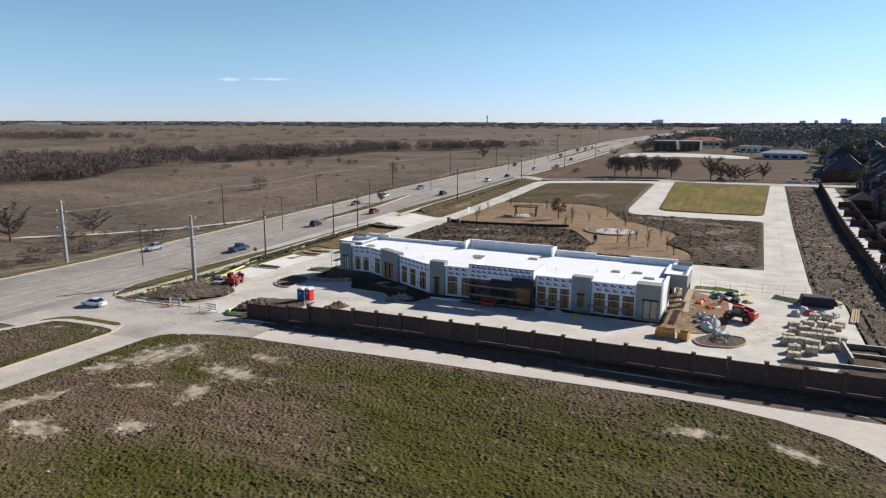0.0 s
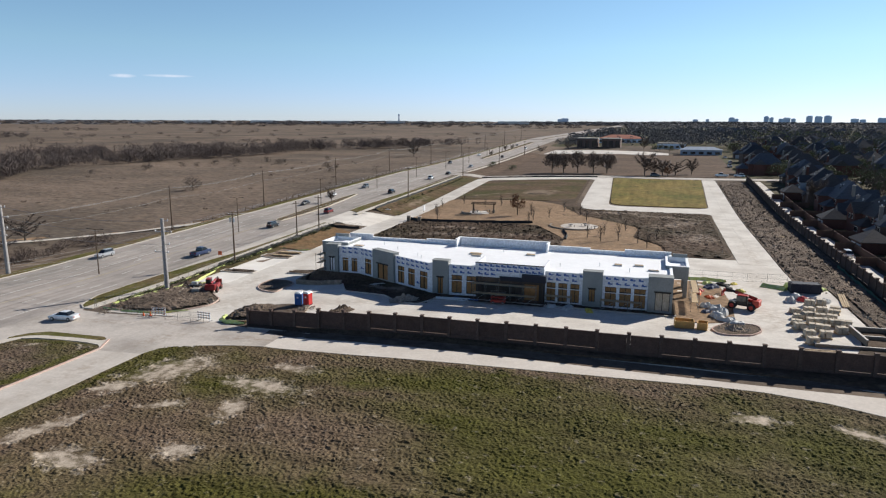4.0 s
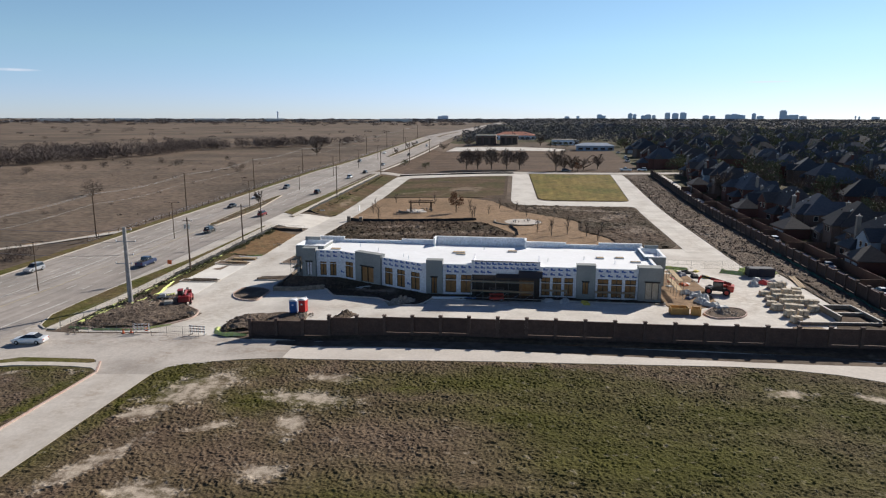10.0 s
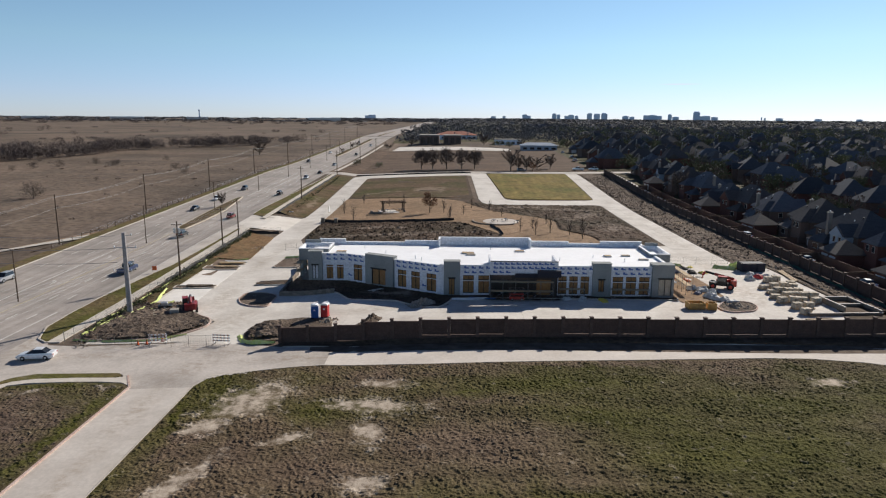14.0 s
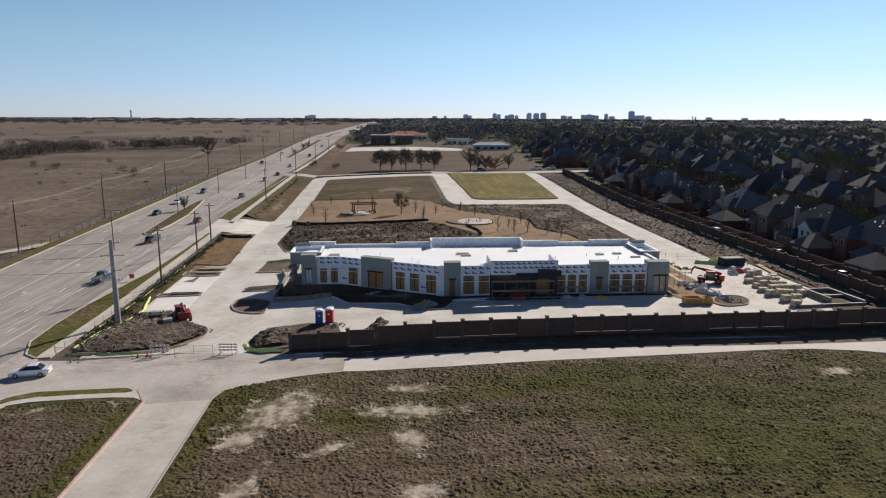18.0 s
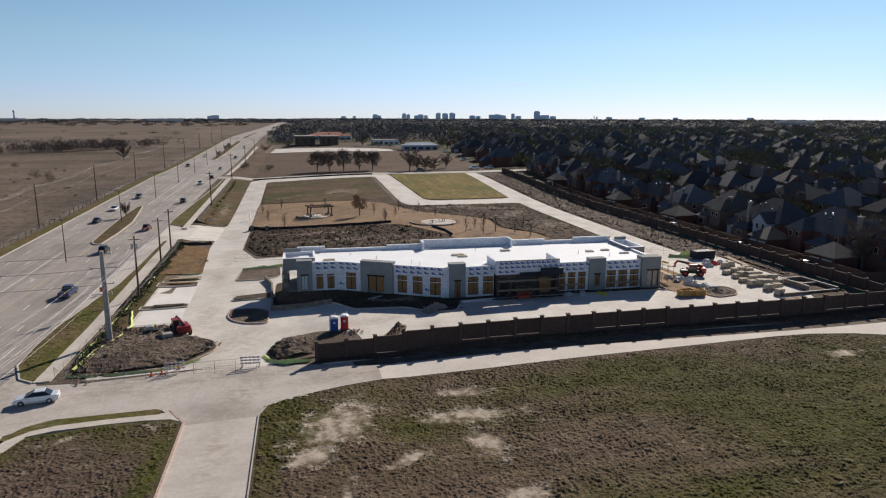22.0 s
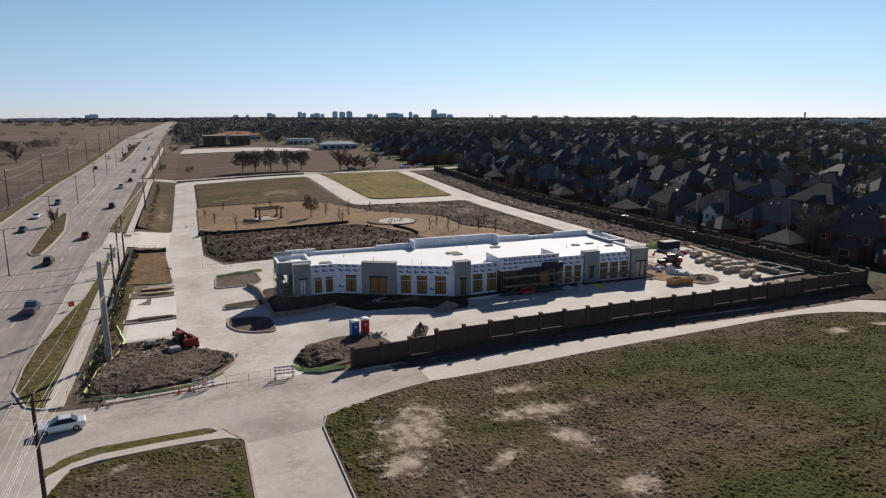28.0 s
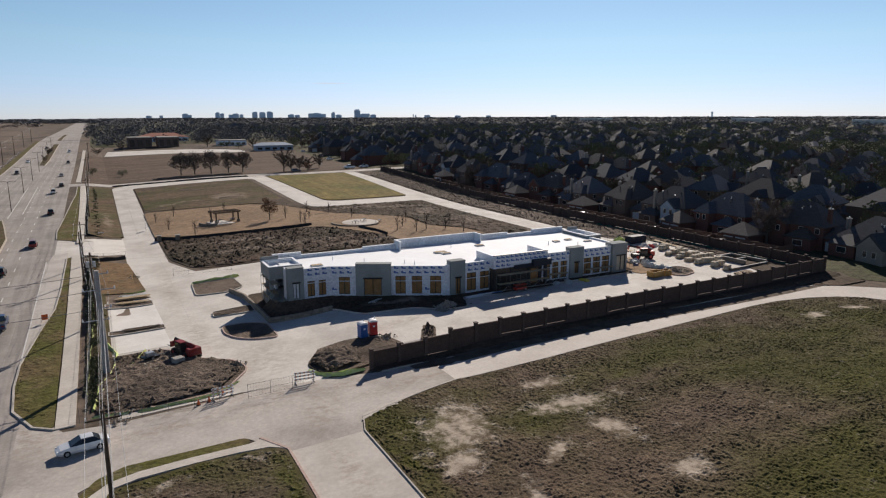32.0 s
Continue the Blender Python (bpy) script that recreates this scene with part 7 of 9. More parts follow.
# formwork and block beside the red machine
t = thing("formwork", "rectangular white timber formwork lying on dirt", "formwork", -97.0, 97.6, 25, dz=0.45)
for x0, x1, y0, y1 in ((-2.2, 2.2, -1.5, -1.38), (-2.2, 2.2, 1.38, 1.5), (-2.2, -2.08, -1.38, 1.38), (2.08, 2.2, -1.38, 1.38)):
    part("board", box(x0, x1, y0, y1, -0.2, 0.2), LIMESTONE, t)
t = thing("concrete_block", "grey square concrete block on dirt", "concrete block", -95.4, 96.4, 20, dz=0.3)
part("body", box(-0.7, 0.7, -0.6, 0.6, -0.2, 1.0, 0.05), SLAB, t)
t = thing("trailer", "small dark equipment trailer beside the red machine", "trailer", -98.6, 100.2, 20, dz=0.4)
part("bed", box(-1.1, 1.1, -0.7, 0.7, 0.35, 0.55, 0.03), DARK_FRAME, t)
part("motor_box", box(-0.6, 0.5, -0.45, 0.45, 0.55, 1.1, 0.06), STEEL, t)
part("drawbar", tube([(1.1, 0, 0.45), (2.2, 0, 0.3)], 0.05, 6), STEEL, t)
for wy in (-0.75, 0.75):
    wheel(t, 0.0, wy, 0.33, 0.2, STEEL)


def bin_box(x, y, turn, w, d, hgt, mat, label, name="dumpster"):
    t = thing(name, label, "dumpster", x, y, turn, "waste bins")
    for x0, x1, y0, y1 in ((-w / 2, w / 2, -d / 2, -d / 2 + 0.08), (-w / 2, w / 2, d / 2 - 0.08, d / 2), (-w / 2, -w / 2 + 0.08, -d / 2 + 0.08, d / 2 - 0.08), (w / 2 - 0.08, w / 2, -d / 2 + 0.08, d / 2 - 0.08)):
        part("side", box(x0, x1, y0, y1, 0.1, hgt), mat, t)
    part("floor", box(-w / 2 + 0.08, w / 2 - 0.08, -d / 2 + 0.08, d / 2 - 0.08, 0.1, 0.2), mat, t)
    for k in range(4):
        part("rib", box(-w / 2 + 0.2 + k * (w - 0.5) / 3, -w / 2 + 0.3 + k * (w - 0.5) / 3, -d / 2 - 0.07, -d / 2, 0.15, hgt - 0.1), mat, t)
    for sy in (-1, 1):
        part("skid", box(-w / 2, w / 2, sy * d * 0.3 - 0.08, sy * d * 0.3 + 0.08, 0.0, 0.1), DARK_FRAME, t)
    return t


bin_box(-10.0, 95.7, 3, 2.7, 1.7, 1.15, DUMP_YELLOW, "open rusty yellow steel waste skip")
bin_box(-7.5, 95.4, -8, 1.4, 1.5, 1.15, DUMP_YELLOW, "small open rusty yellow steel skip")
bin_box(10.8, 122.8, 4, 4.8, 2.2, 1.7, CANVAS_BLACK, "large black covered waste bin by the east wall")
part("cover", box(-2.2, 2.2, -1.0, 1.0, 1.62, 1.74, 0.04), CANVAS_BLACK, bpy.data.objects["dumpster.002"], "black tarp cover")

# pallets of cut stone
rng = random.Random(31)


def stone_pallet(hgt):
    t = tagged(empty("stone_pallet"), "wooden pallet stacked with tan cut limestone", "pallet", "pallets of stone")
    part("pallet", box(-0.6, 0.6, -0.5, 0.5, 0.0, 0.13), LUMBER, t)
    z = 0.135
    while z < hgt:
        a = rng.uniform(0.26, 0.34)
        cut = rng.uniform(-0.15, 0.15)
        for x0, x1 in ((-0.55, cut - 0.01), (cut + 0.01, 0.55)):
            part("stone", box(x0 + rng.uniform(0, 0.05), x1 - rng.uniform(0, 0.05), -0.45 + rng.uniform(0, 0.06), 0.45 - rng.uniform(0, 0.06), z, z + a - 0.012, 0.02), LIMESTONE, t)
        z += a
    return t


stacks = [stone_pallet(v) for v in (0.5, 0.75, 1.0)]
k = 0
for x, y in ((7.0, 108.4), (8.8, 108.8), (10.8, 109.2), (12.4, 109.6), (6.6, 105.2), (8.2, 105.6), (9.8, 105.4), (11.4, 105.2), (6.2, 102.0), (7.8, 102.2), (9.4, 102.4), (11.0, 102.4), (12.5, 102.0), (6.0, 99.2), (7.6, 99.4), (9.2, 99.2), (10.8, 99.0), (6.4, 96.0), (8.2, 96.4), (6.4, 92.9), (10.0, 113.6), (11.8, 114.2), (12.8, 111.6)):
    m = pose(x + rng.uniform(-0.3, 0.3), y + rng.uniform(-0.3, 0.3), h(x, y) + 0.13, 0, 0, rng.uniform(-20, 20))
    if k < 3:
        stacks[k].matrix_basis = m @ pose(0, 0, 0)
    else:
        c = copy_thing(stacks[rng.randrange(3)], m)
        c.scale = (1.35, 1.25, 1.0)
    k += 1
for s in stacks:
    s.scale = (1.35, 1.25, 1.0)
# concrete block enclosure at the wall
BLOCK = material("grey_concrete_block", [(0.20, 0.165, 0.125), (0.28, 0.235, 0.185)], 1.5, 0.92, fine=5.0)
t = thing("block_enclosure", "unfinished grey concrete block bin enclosure", "enclosure", 12.6, 96.2, 4)
for x0, x1, y0, y1, z in ((0.0, 5.2, 4.2, 4.4, 0.7), (5.0, 5.2, -4.0, 4.2, 0.7), (0.0, 0.2, -2.6, 4.2, 0.9), (-6.6, 5.2, -4.2, -4.0, 0.4), (-6.6, -6.4, -4.0, -2.4, 0.4), (0.2, 5.0, 0.6, 0.8, 0.5)):
    wl = part("block_wall", box(x0, x1, y0, y1, -0.1, z), BLOCK, t)
    part("cap", box(x0 - 0.03, x1 + 0.03, y0 - 0.03, y1 + 0.03, z, z + 0.08), PAVE, wl, "pale bond beam cap")
part("gravel_floor", box(0.2, 5.0, -4.0, 4.2, 0.0, 0.07), DIRT_DARK, t, "dark enclosure floor")
t = thing("timber_stack", "stack of form timber by the wall", "timber", 6.8, 89.4, 8, "timber stacks")
for k in range(5):
    part("timber", box(-2.4 + 0.1 * k, 2.2, -0.7 + 0.3 * k, -0.46 + 0.3 * k, 0.0, 0.25), WOOD_POLE if k % 2 else LUMBER, t)


def lumpy(w, d, hgt, seed, n=9, m=7, clod=0.0):
    """A sagging, creased mound: wrapped goods, a tarp or a heap."""
    bm = bmesh.new()
    rows = []
    for j in range(m + 1):
        row = []
        for i in range(n + 1):
            u, v = 2 * i / n - 1, 2 * j / m - 1
            e = max(abs(u), abs(v))
            z = hgt * max(0.0, 1 - e ** 4) * (0.75 + 0.5 * noise.noise((u * 1.7 + seed, v * 1.7, seed * 0.7))) * (1 + clod * noise.noise((u * 6 + seed, v * 6, 2.0)) + clod * noise.noise((u * 13, v * 13, seed)))
            if clod:
                z *= max(0.0, 1 - math.hypot(u, v)) ** 0.7 * 1.35
            row.append(bm.verts.new((u * w / 2 + 0.12 * noise.noise((u * 3, v * 3, seed)), v * d / 2 + 0.12 * noise.noise((v * 3, u * 3, seed + 5)), max(-0.05, z) if e < 0.99 else -0.08)))
        rows.append(row)
    for j in range(m):
        for i in range(n):
            bm.faces.new((rows[j][i], rows[j][i + 1], rows[j + 1][i + 1], rows[j + 1][i]))
    return bm


PALE_TARP = material("pale_grey_tarp", [(0.42, 0.43, 0.42), (0.58, 0.58, 0.56)], 1.2, 0.6)
RED_TARP = plain("red_wrap", (0.45, 0.04, 0.04), 0.6)
RUBBLE = material("rubble", [(0.24, 0.20, 0.155), (0.38, 0.33, 0.27)], 1.5, 0.95, fine=4.0, bump=0.6, bump_dist=0.1)
YELLOW = plain("yellow_plastic_sheet", (0.62, 0.50, 0.08), 0.6)
BLUE_TARP = plain("blue_tarp", (0.06, 0.075, 0.13), 0.6)
for k, (x, y, w, d, z, mat, label) in enumerate((
        (-4.8, 106.6, 2.2, 1.5, 1.1, PALE_TARP, "pale grey tarp over stacked materials"), (-6.2, 108.2, 1.8, 1.4, 0.9, PALE_TARP, "grey plastic wrapped bags of mortar"), (-4.0, 104.2, 2.0, 1.6, 1.3, PALE_TARP, "tall white wrapped pallet of bags"),
        (-5.0, 102.4, 2.4, 1.6, 1.1, PALE_TARP, "pale wrapped pallet of bags"), (-3.8, 100.8, 2.6, 1.5, 1.0, PALE_TARP, "creased grey tarp over bags"), (-2.4, 99.8, 2.4, 1.2, 0.5, PALE_TARP, "flattened grey tarp on the sand"), (-6.4, 104.6, 1.4, 1.2, 0.6, BLUE_TARP, "dark sheet folded on the sand"),
        (-7.0, 116.4, 2.2, 1.3, 0.6, ORANGE, "orange plastic barrier pile"), (-5.2, 114.2, 1.8, 1.2, 0.5, ORANGE, "orange plastic netting on the sand"), (-6.4, 118.4, 1.2, 1.0, 0.5, RED_TARP, "red wrapped bundle on the sand"), (-8.0, 112.6, 1.2, 1.0, 0.4, PALE_TARP, "pale folded sheet on the sand"),
        (-4.4, 121.6, 3.0, 2.0, 0.8, BLUE_TARP, "dark blue tarp over a pile"), (-1.6, 121.0, 2.4, 1.6, 0.6, BLACK_FABRIC, "black sheeting on the ground"), (0.4, 120.6, 1.6, 1.2, 0.5, YELLOW, "yellow plastic sheet over a bundle"), (-2.4, 124.4, 2.6, 1.6, 0.7, BLACK_FABRIC, "black sheeting over timber"), (-4.8, 124.8, 1.8, 1.3, 0.6, LIME, "lime green fabric heap by the building corner"), (-0.2, 126.2, 1.6, 1.0, 0.4, YELLOW, "olive sheeting on the ground"),
        (7.4, 115.4, 1.9, 1.5, 1.0, PALE_TARP, "white wrapped pallet of goods"), (9.6, 116.6, 1.8, 1.4, 0.9, RED_TARP, "red wrapped pallet of goods"), (8.6, 117.8, 1.8, 1.4, 1.1, PALE_TARP, "white wrapped pallet of goods"), (11.2, 117.0, 1.6, 1.3, 0.8, PALE_TARP, "white wrapped bundle beside pallets"), (12.8, 116.4, 1.8, 1.4, 0.8, PALE_TARP, "pale wrapped pallet of goods"),
        (9.4, 126.4, 3.4, 1.8, 1.2, LIME, "lime green tarp over a heap by the black bin"), (13.6, 126.0, 3.0, 1.8, 0.8, LIME, "pale green tarp over a low heap"), (13.0, 124.6, 2.4, 1.6, 0.9, BLACK_FABRIC, "black tarp heap by the bin"),
        (-54.2, 97.4, 5.4, 3.0, 0.75, RUBBLE, "heap of rubble and soil in the planting bed"), (-62.0, 88.2, 6.5, 2.2, 0.7, DIRT, "low heap of soil behind the wall"), (-68.4, 89.0, 2.4, 1.4, 0.6, RUBBLE, "small heap of rubble by the toilets"),
        (-88.8, 91.8, 2.0, 1.6, 0.6, RUBBLE, "broken concrete at the island tip"), (-3.0, 97.0, 3.0, 2.2, 0.5, RUBBLE, "heap of twisted scrap in the east island"),
        (-30.0, 100.2, 1.7, 1.0, 0.6, PALE_TARP, "pale tarp on the ground before the facade"), (-27.4, 100.0, 2.6, 1.2, 0.7, PALE_TARP, "grey tarp heap before the facade"), (-24.0, 99.6, 2.2, 1.1, 0.5, YELLOW, "olive sheeting heap before the facade"),
        (-97.5, 90.0, 5.0, 3.5, 0.5, DIRT, "low spoil heap on the dirt island"), (-92.5, 89.0, 4.0, 2.6, 0.6, DIRT, "low spoil heap on the dirt island"), (-77.0, 88.6, 4.0, 3.2, 0.6, DIRT, "spoil heap on the gate island"))):
    ob = part("tarp" if mat not in (RUBBLE, DIRT) else "mound", lumpy(w, d, z, k + 1, *((22, 18, 0.9) if mat in (RUBBLE, DIRT) else ())), mat)
    ob.matrix_basis = pose(x, y, h(x, y) + 0.1, 0, 0, 37 * k)
    tagged(ob, label, "tarp" if mat not in (RUBBLE, DIRT) else "heap")

# loose stones on the heaps and islands
verts, faces = [], []
rng = random.Random(41)
for cx, cy, rr, n in ((-54.2, 97.2, 2.4, 70), (-68.4, 89.0, 1.6, 30), (-88.9, 91.6, 1.8, 40), (-96.0, 91.0, 6.0, 90), (-100.0, 95.0, 4.0, 60), (-77.0, 87.5, 2.5, 50), (-103.0, 83.6, 2.0, 30), (-3.0, 97.0, 2.4, 50), (18.0, 110.0, 3.0, 60), (17.0, 125.0, 4.0, 50), (16.5, 170.0, 4.5, 70), (17.0, 230.0, 4.5, 50), (-100.0, 155.0, 4.0, 40)):
    for _ in range(n):
        a, r = rng.uniform(0, math.tau), rr * math.sqrt(rng.random())
        x, y, s = cx + math.cos(a) * r, cy + math.sin(a) * r, rng.uniform(0.08, 0.28)
        z = h(x, y) + 0.2
        k = len(verts)
        for dx, dy, dz in ((1, 0, 0), (0, 1, 0), (-1, 0, 0), (0, -1, 0), (0.2, 0.1, 0.9)):
            verts.append((x + dx * s * rng.uniform(0.7, 1.3), y + dy * s * rng.uniform(0.7, 1.3), z + dz * s))
        faces += [(k, k + 1, k + 4), (k + 1, k + 2, k + 4), (k + 2, k + 3, k + 4), (k + 3, k, k + 4)]
tagged(part("loose_stones", (verts, faces), RUBBLE), "loose stones and clods on the bare dirt", "stones", kind="stuff")

# stone retaining wall round the west end of the planting bed
def block_wall(name, line, height, mat, label, course=0.3, length=0.8, width=0.35):
    root = tagged(empty(name), label, "wall", kind="structure")
    mesh = bpy.data.meshes.new("block")
    bm = box(0.008, length - 0.008, -width / 2, width / 2, 0.0, course - 0.012, 0.015)
    bm.to_mesh(mesh)
    bm.free()
    mesh.materials.append(mat)
    for (x0, y0), (x1, y1) in zip(line, line[1:]):
        L = math.hypot(x1 - x0, y1 - y0)
        n = max(1, round(L / length))
        turn = math.degrees(math.atan2(y1 - y0, x1 - x0))
        for c in range(int(height / course)):
            for i in range(n):
                u = (i + (0.0 if c % 2 else 0.12)) / n
                x, y = x0 + (x1 - x0) * u, y0 + (y1 - y0) * u
                b = shared("stone_block", mesh, root, pose(x, y, h(x, y) + 0.05 + c * course, 0, 0, turn) @ Matrix.Diagonal((L / n / length, 1, 1, 1)))
    return root


BROWNSTONE = material("brown_garden_stone", [(0.20, 0.165, 0.125), (0.30, 0.25, 0.20)], 1.5, 0.92, fine=5.0, bump=0.3, vary=0.2)
block_wall("wall_retaining", [(-82.8, 130.2), (-81.2, 124.0), (-80.7, 113.0), (-80.6, 107.4), (-70.6, 106.6)], 0.95, BROWNSTONE, "low brown stone retaining wall of the planting bed")


# temporary wire fencing and barricades
def mesh_fence(line, label, gap=3.0, hgt=1.8, mid=True):
    root = tagged(empty("site_fence"), label, "fence", "temporary site fences")
    pts = []
    for (x0, y0), (x1, y1) in zip(line, line[1:]):
        n = max(1, round(math.hypot(x1 - x0, y1 - y0) / gap))
        pts += [(x0 + (x1 - x0) * i / n, y0 + (y1 - y0) * i / n) for i in range(n)]
    pts.append(line[-1])
    for x, y in pts:
        part("post", tube([(x, y, h(x, y) - 0.1), (x, y, h(x, y) + hgt)], 0.025, 6), DARK_STEEL, root)
    for z in (hgt - 0.06, 0.2) + ((hgt * 0.5,) if mid else ()):
        part("rail", tube([(x, y, h(x, y) + z) for x, y in pts], 0.014, 4), DARK_STEEL, root)
    bm = bmesh.new()
    for (x0, y0), (x1, y1) in zip(pts, pts[1:]):
        L = math.hypot(x1 - x0, y1 - y0)
        n = int(L / 0.3)
        for i in range(n):
            u = i / n
            x, y = x0 + (x1 - x0) * u, y0 + (y1 - y0) * u
            z = h(x, y)
            add_box(bm, x - 0.004, x + 0.004, y - 0.004, y + 0.004, z + 0.2, z + hgt - 0.06)
    tagged(part("wire_mesh", bm, DARK_STEEL, root, "thin upright mesh wires"), kind="stuff")
    return root


mesh_fence([(-107.0, 84.6), (-106.2, 83.4), (-92.6, 81.0)], "temporary wire site fence round the dirt island")
mesh_fence([(-89.4, 80.9), (-81.6, 80.4)], "wire mesh gate across the site entrance", 2.6)
mesh_fence([(-106.3, 86.0), (-105.8, 120.0), (-105.4, 172.0), (-98.4, 176.5)], "temporary wire site fence along the sidewalk")
mesh_fence([(-90.5, 150.5), (-79.0, 148.6)], "wire site fence behind the west islands")
mesh_fence([(-8.0, 131.0), (2.6, 130.6), (9.6, 131.2)], "wire site fence across the east drive")


FADED = plain("faded_orange_sheeting", (0.50, 0.27, 0.17), 0.7)


def barricade(x, y, turn):
    t = thing("barricade", "striped white and red road barricade", "barricade", x, y, turn, "road barricades")
    for sx in (-1.1, 1.1):
        part("leg", box(sx - 0.04, sx + 0.04, -0.04, 0.04, 0.0, 1.5), WHITE_PLASTIC, t)
        part("foot", box(sx - 0.05, sx + 0.05, -0.6, 0.6, 0.0, 0.06), DARK_FRAME, t)
    for z in (0.45, 0.85, 1.25):
        b = part("board", box(-1.3, 1.3, -0.065, -0.04, z, z + 0.2), WHITE_PLASTIC, t)
        for k in range(5):
            part("stripe", box(-1.2 + k * 0.52, -0.98 + k * 0.52, -0.072, -0.066, z + 0.01, z + 0.19), FADED, b)
    return t


barricade(-92.0, 82.6, 8)
barricade(-82.4, 81.6, -4)
# fabric strips
def fabric(name, line, width, height, mat, label, group="", dz=0.1, ragged=0.35):
    """A low, wavering strip of site fabric along a plan line."""
    vs, fs = [], []
    fine = []
    for (x0, y0), (x1, y1) in zip(line, line[1:]):
        n = max(1, int(math.hypot(x1 - x0, y1 - y0) / 0.8))
        fine += [(x0 + (x1 - x0) * i / n, y0 + (y1 - y0) * i / n) for i in range(n)]
    fine.append(line[-1])
    for i, (x, y) in enumerate(fine):
        w = width * (1 + 0.5 * noise.noise((x * 0.7, y * 0.7, 1.0)))
        hh = max(0.06, height * (1 + ragged * 2 * noise.noise((x * 0.5, y * 0.5, 7.0))))
        j = 0.25 * noise.noise((x * 0.4, y * 0.4, 4.0))
        z = h(x, y) + dz
        vs += [(x - w / 2 + j, y - w / 2 + j, z), (x + j, y + j, z + hh), (x + w / 2 + j, y + w / 2 + j, z)]
    for i in range(len(fine) - 1):
        a, b = 3 * i, 3 * i + 3
        fs += [(a, b, b + 1, a + 1), (a + 1, b + 1, b + 2, a + 2), (a, a + 2, b + 2, b)]
    ob = part(name, (vs, fs), mat)
    return tagged(ob, label, "site fabric", group or "site fabric strips")


fabric("barrier_fabric", [(-105.6, 87.0), (-104.9, 94.0), (-103.2, 99.5), (-102.6, 106.0), (-104.4, 114.0)], 0.5, 0.35, LIME, "lime green barrier fabric sagging round the dirt island")
fabric("barrier_fabric", [(-89.6, 86.2), (-92.0, 84.3), (-97.0, 83.8), (-101.0, 84.0)], 0.6, 0.25, LIME, "lime green fabric strip on the island kerb")
fabric("silt_sock", [(-105.6, 85.0), (-102.0, 84.2)], 0.45, 0.22, LIME, "pale and green silt sock along the street kerb")
fabric("barrier_fabric", [(-79.8, 82.2), (-77.6, 81.0), (-74.6, 81.2)], 0.3, 0.45, LIME, "lime green fabric by the wall end")
fabric("barrier_fabric", [(-106.3, 92.0), (-106.1, 104.0), (-105.7, 112.0), (-105.4, 122.0), (-105.3, 138.0)], 0.2, 0.28, LIME, "lime green barrier fabric along the sidewalk", ragged=0.4)
fabric("barrier_fabric", [(-80.9, 85.0), (-80.2, 83.0), (-78.4, 81.8), (-75.6, 81.5)], 0.55, 0.3, LIME, "lime green fabric looped round the gate island", ragged=0.4)
fabric("barrier_fabric", [(-104.6, 92.0), (-102.4, 97.0), (-100.4, 101.0), (-99.0, 104.6)], 0.25, 0.4, LIME, "lime green fabric looped over the dirt island", ragged=0.4)
fabric("barrier_fabric", [(-88.0, 140.6), (-83.0, 141.0), (-79.0, 141.6)], 0.7, 0.5, LIME, "lime green fabric behind the drive island")
fabric("barrier_fabric", [(-8.6, 128.6), (-5.0, 129.2), (-1.5, 128.0)], 0.8, 0.5, LIME, "lime green fabric by the building corner")
fabric("barrier_fabric", [(4.6, 126.0), (6.6, 125.0), (8.2, 123.6)], 1.3, 0.7, LIME, "lime green fabric beside the black bin")
fabric("barrier_fabric", [(-103.8, 141.0), (-99.0, 140.4), (-96.6, 140.8)], 0.25, 0.25, LIME, "lime fabric along the planting strip")
fabric("silt_fence", [(-30.0, 82.6), (-10.0, 83.4), (22.0, 84.2)], 0.25, 0.55, GREEN_FABRIC, "dark green silt fence at the foot of the wall", dz=0.0)
fabric("silt_fence", [(22.0, 88.0), (22.2, 150.0)], 0.25, 0.5, GREEN_FABRIC, "dark green silt fence at the foot of the east wall", dz=0.05)
fabric("silt_fence", [(-106.4, 205.0), (-106.3, 245.0), (-106.2, 312.0)], 0.3, 0.75, BLACK_FABRIC, "black silt fence along the sidewalk", dz=0.05, ragged=0.1)
fabric("silt_fence", [(-106.0, 118.0), (-105.8, 170.0), (-98.6, 175.0)], 0.3, 0.95, BLACK_FABRIC, "black silt fence along the parking bays", dz=0.05, ragged=0.2)
fabric("silt_fence", [(-106.4, 205.0), (-103.0, 203.4), (-98.0, 206.4)], 0.3, 0.3, BLACK_FABRIC, "black silt fence round the swale", dz=0.05, ragged=0.2)
fabric("silt_fence", [(-90.4, 195.2), (-85.0, 192.0), (-76.9, 190.2), (-62.0, 189.2), (-54.0, 189.4), (-49.2, 190.2)], 0.5, 0.95, BLACK_FABRIC, "black sheeted low retaining edge of the garden bed", dz=0.1, ragged=0.05)
fabric("silt_fence", [(-38.6, 179.6), (-36.6, 172.0), (-36.0, 165.0)], 0.5, 0.8, BLACK_FABRIC, "black sheeted low retaining edge", dz=0.1, ragged=0.05)
fabric("drain_sock", [(-72.0, 318.6), (-45.0, 318.8), (-41.0, 318.4)], 0.8, 0.6, BLACK_FABRIC, "black silt fence along the cross street", dz=0.1, ragged=0.1)
fabric("drain_sock", [(-97.0, 318.8), (-72.0, 318.6)], 0.6, 0.5, BLACK_FABRIC, "black silt fence along the cross street", dz=0.1, ragged=0.1)

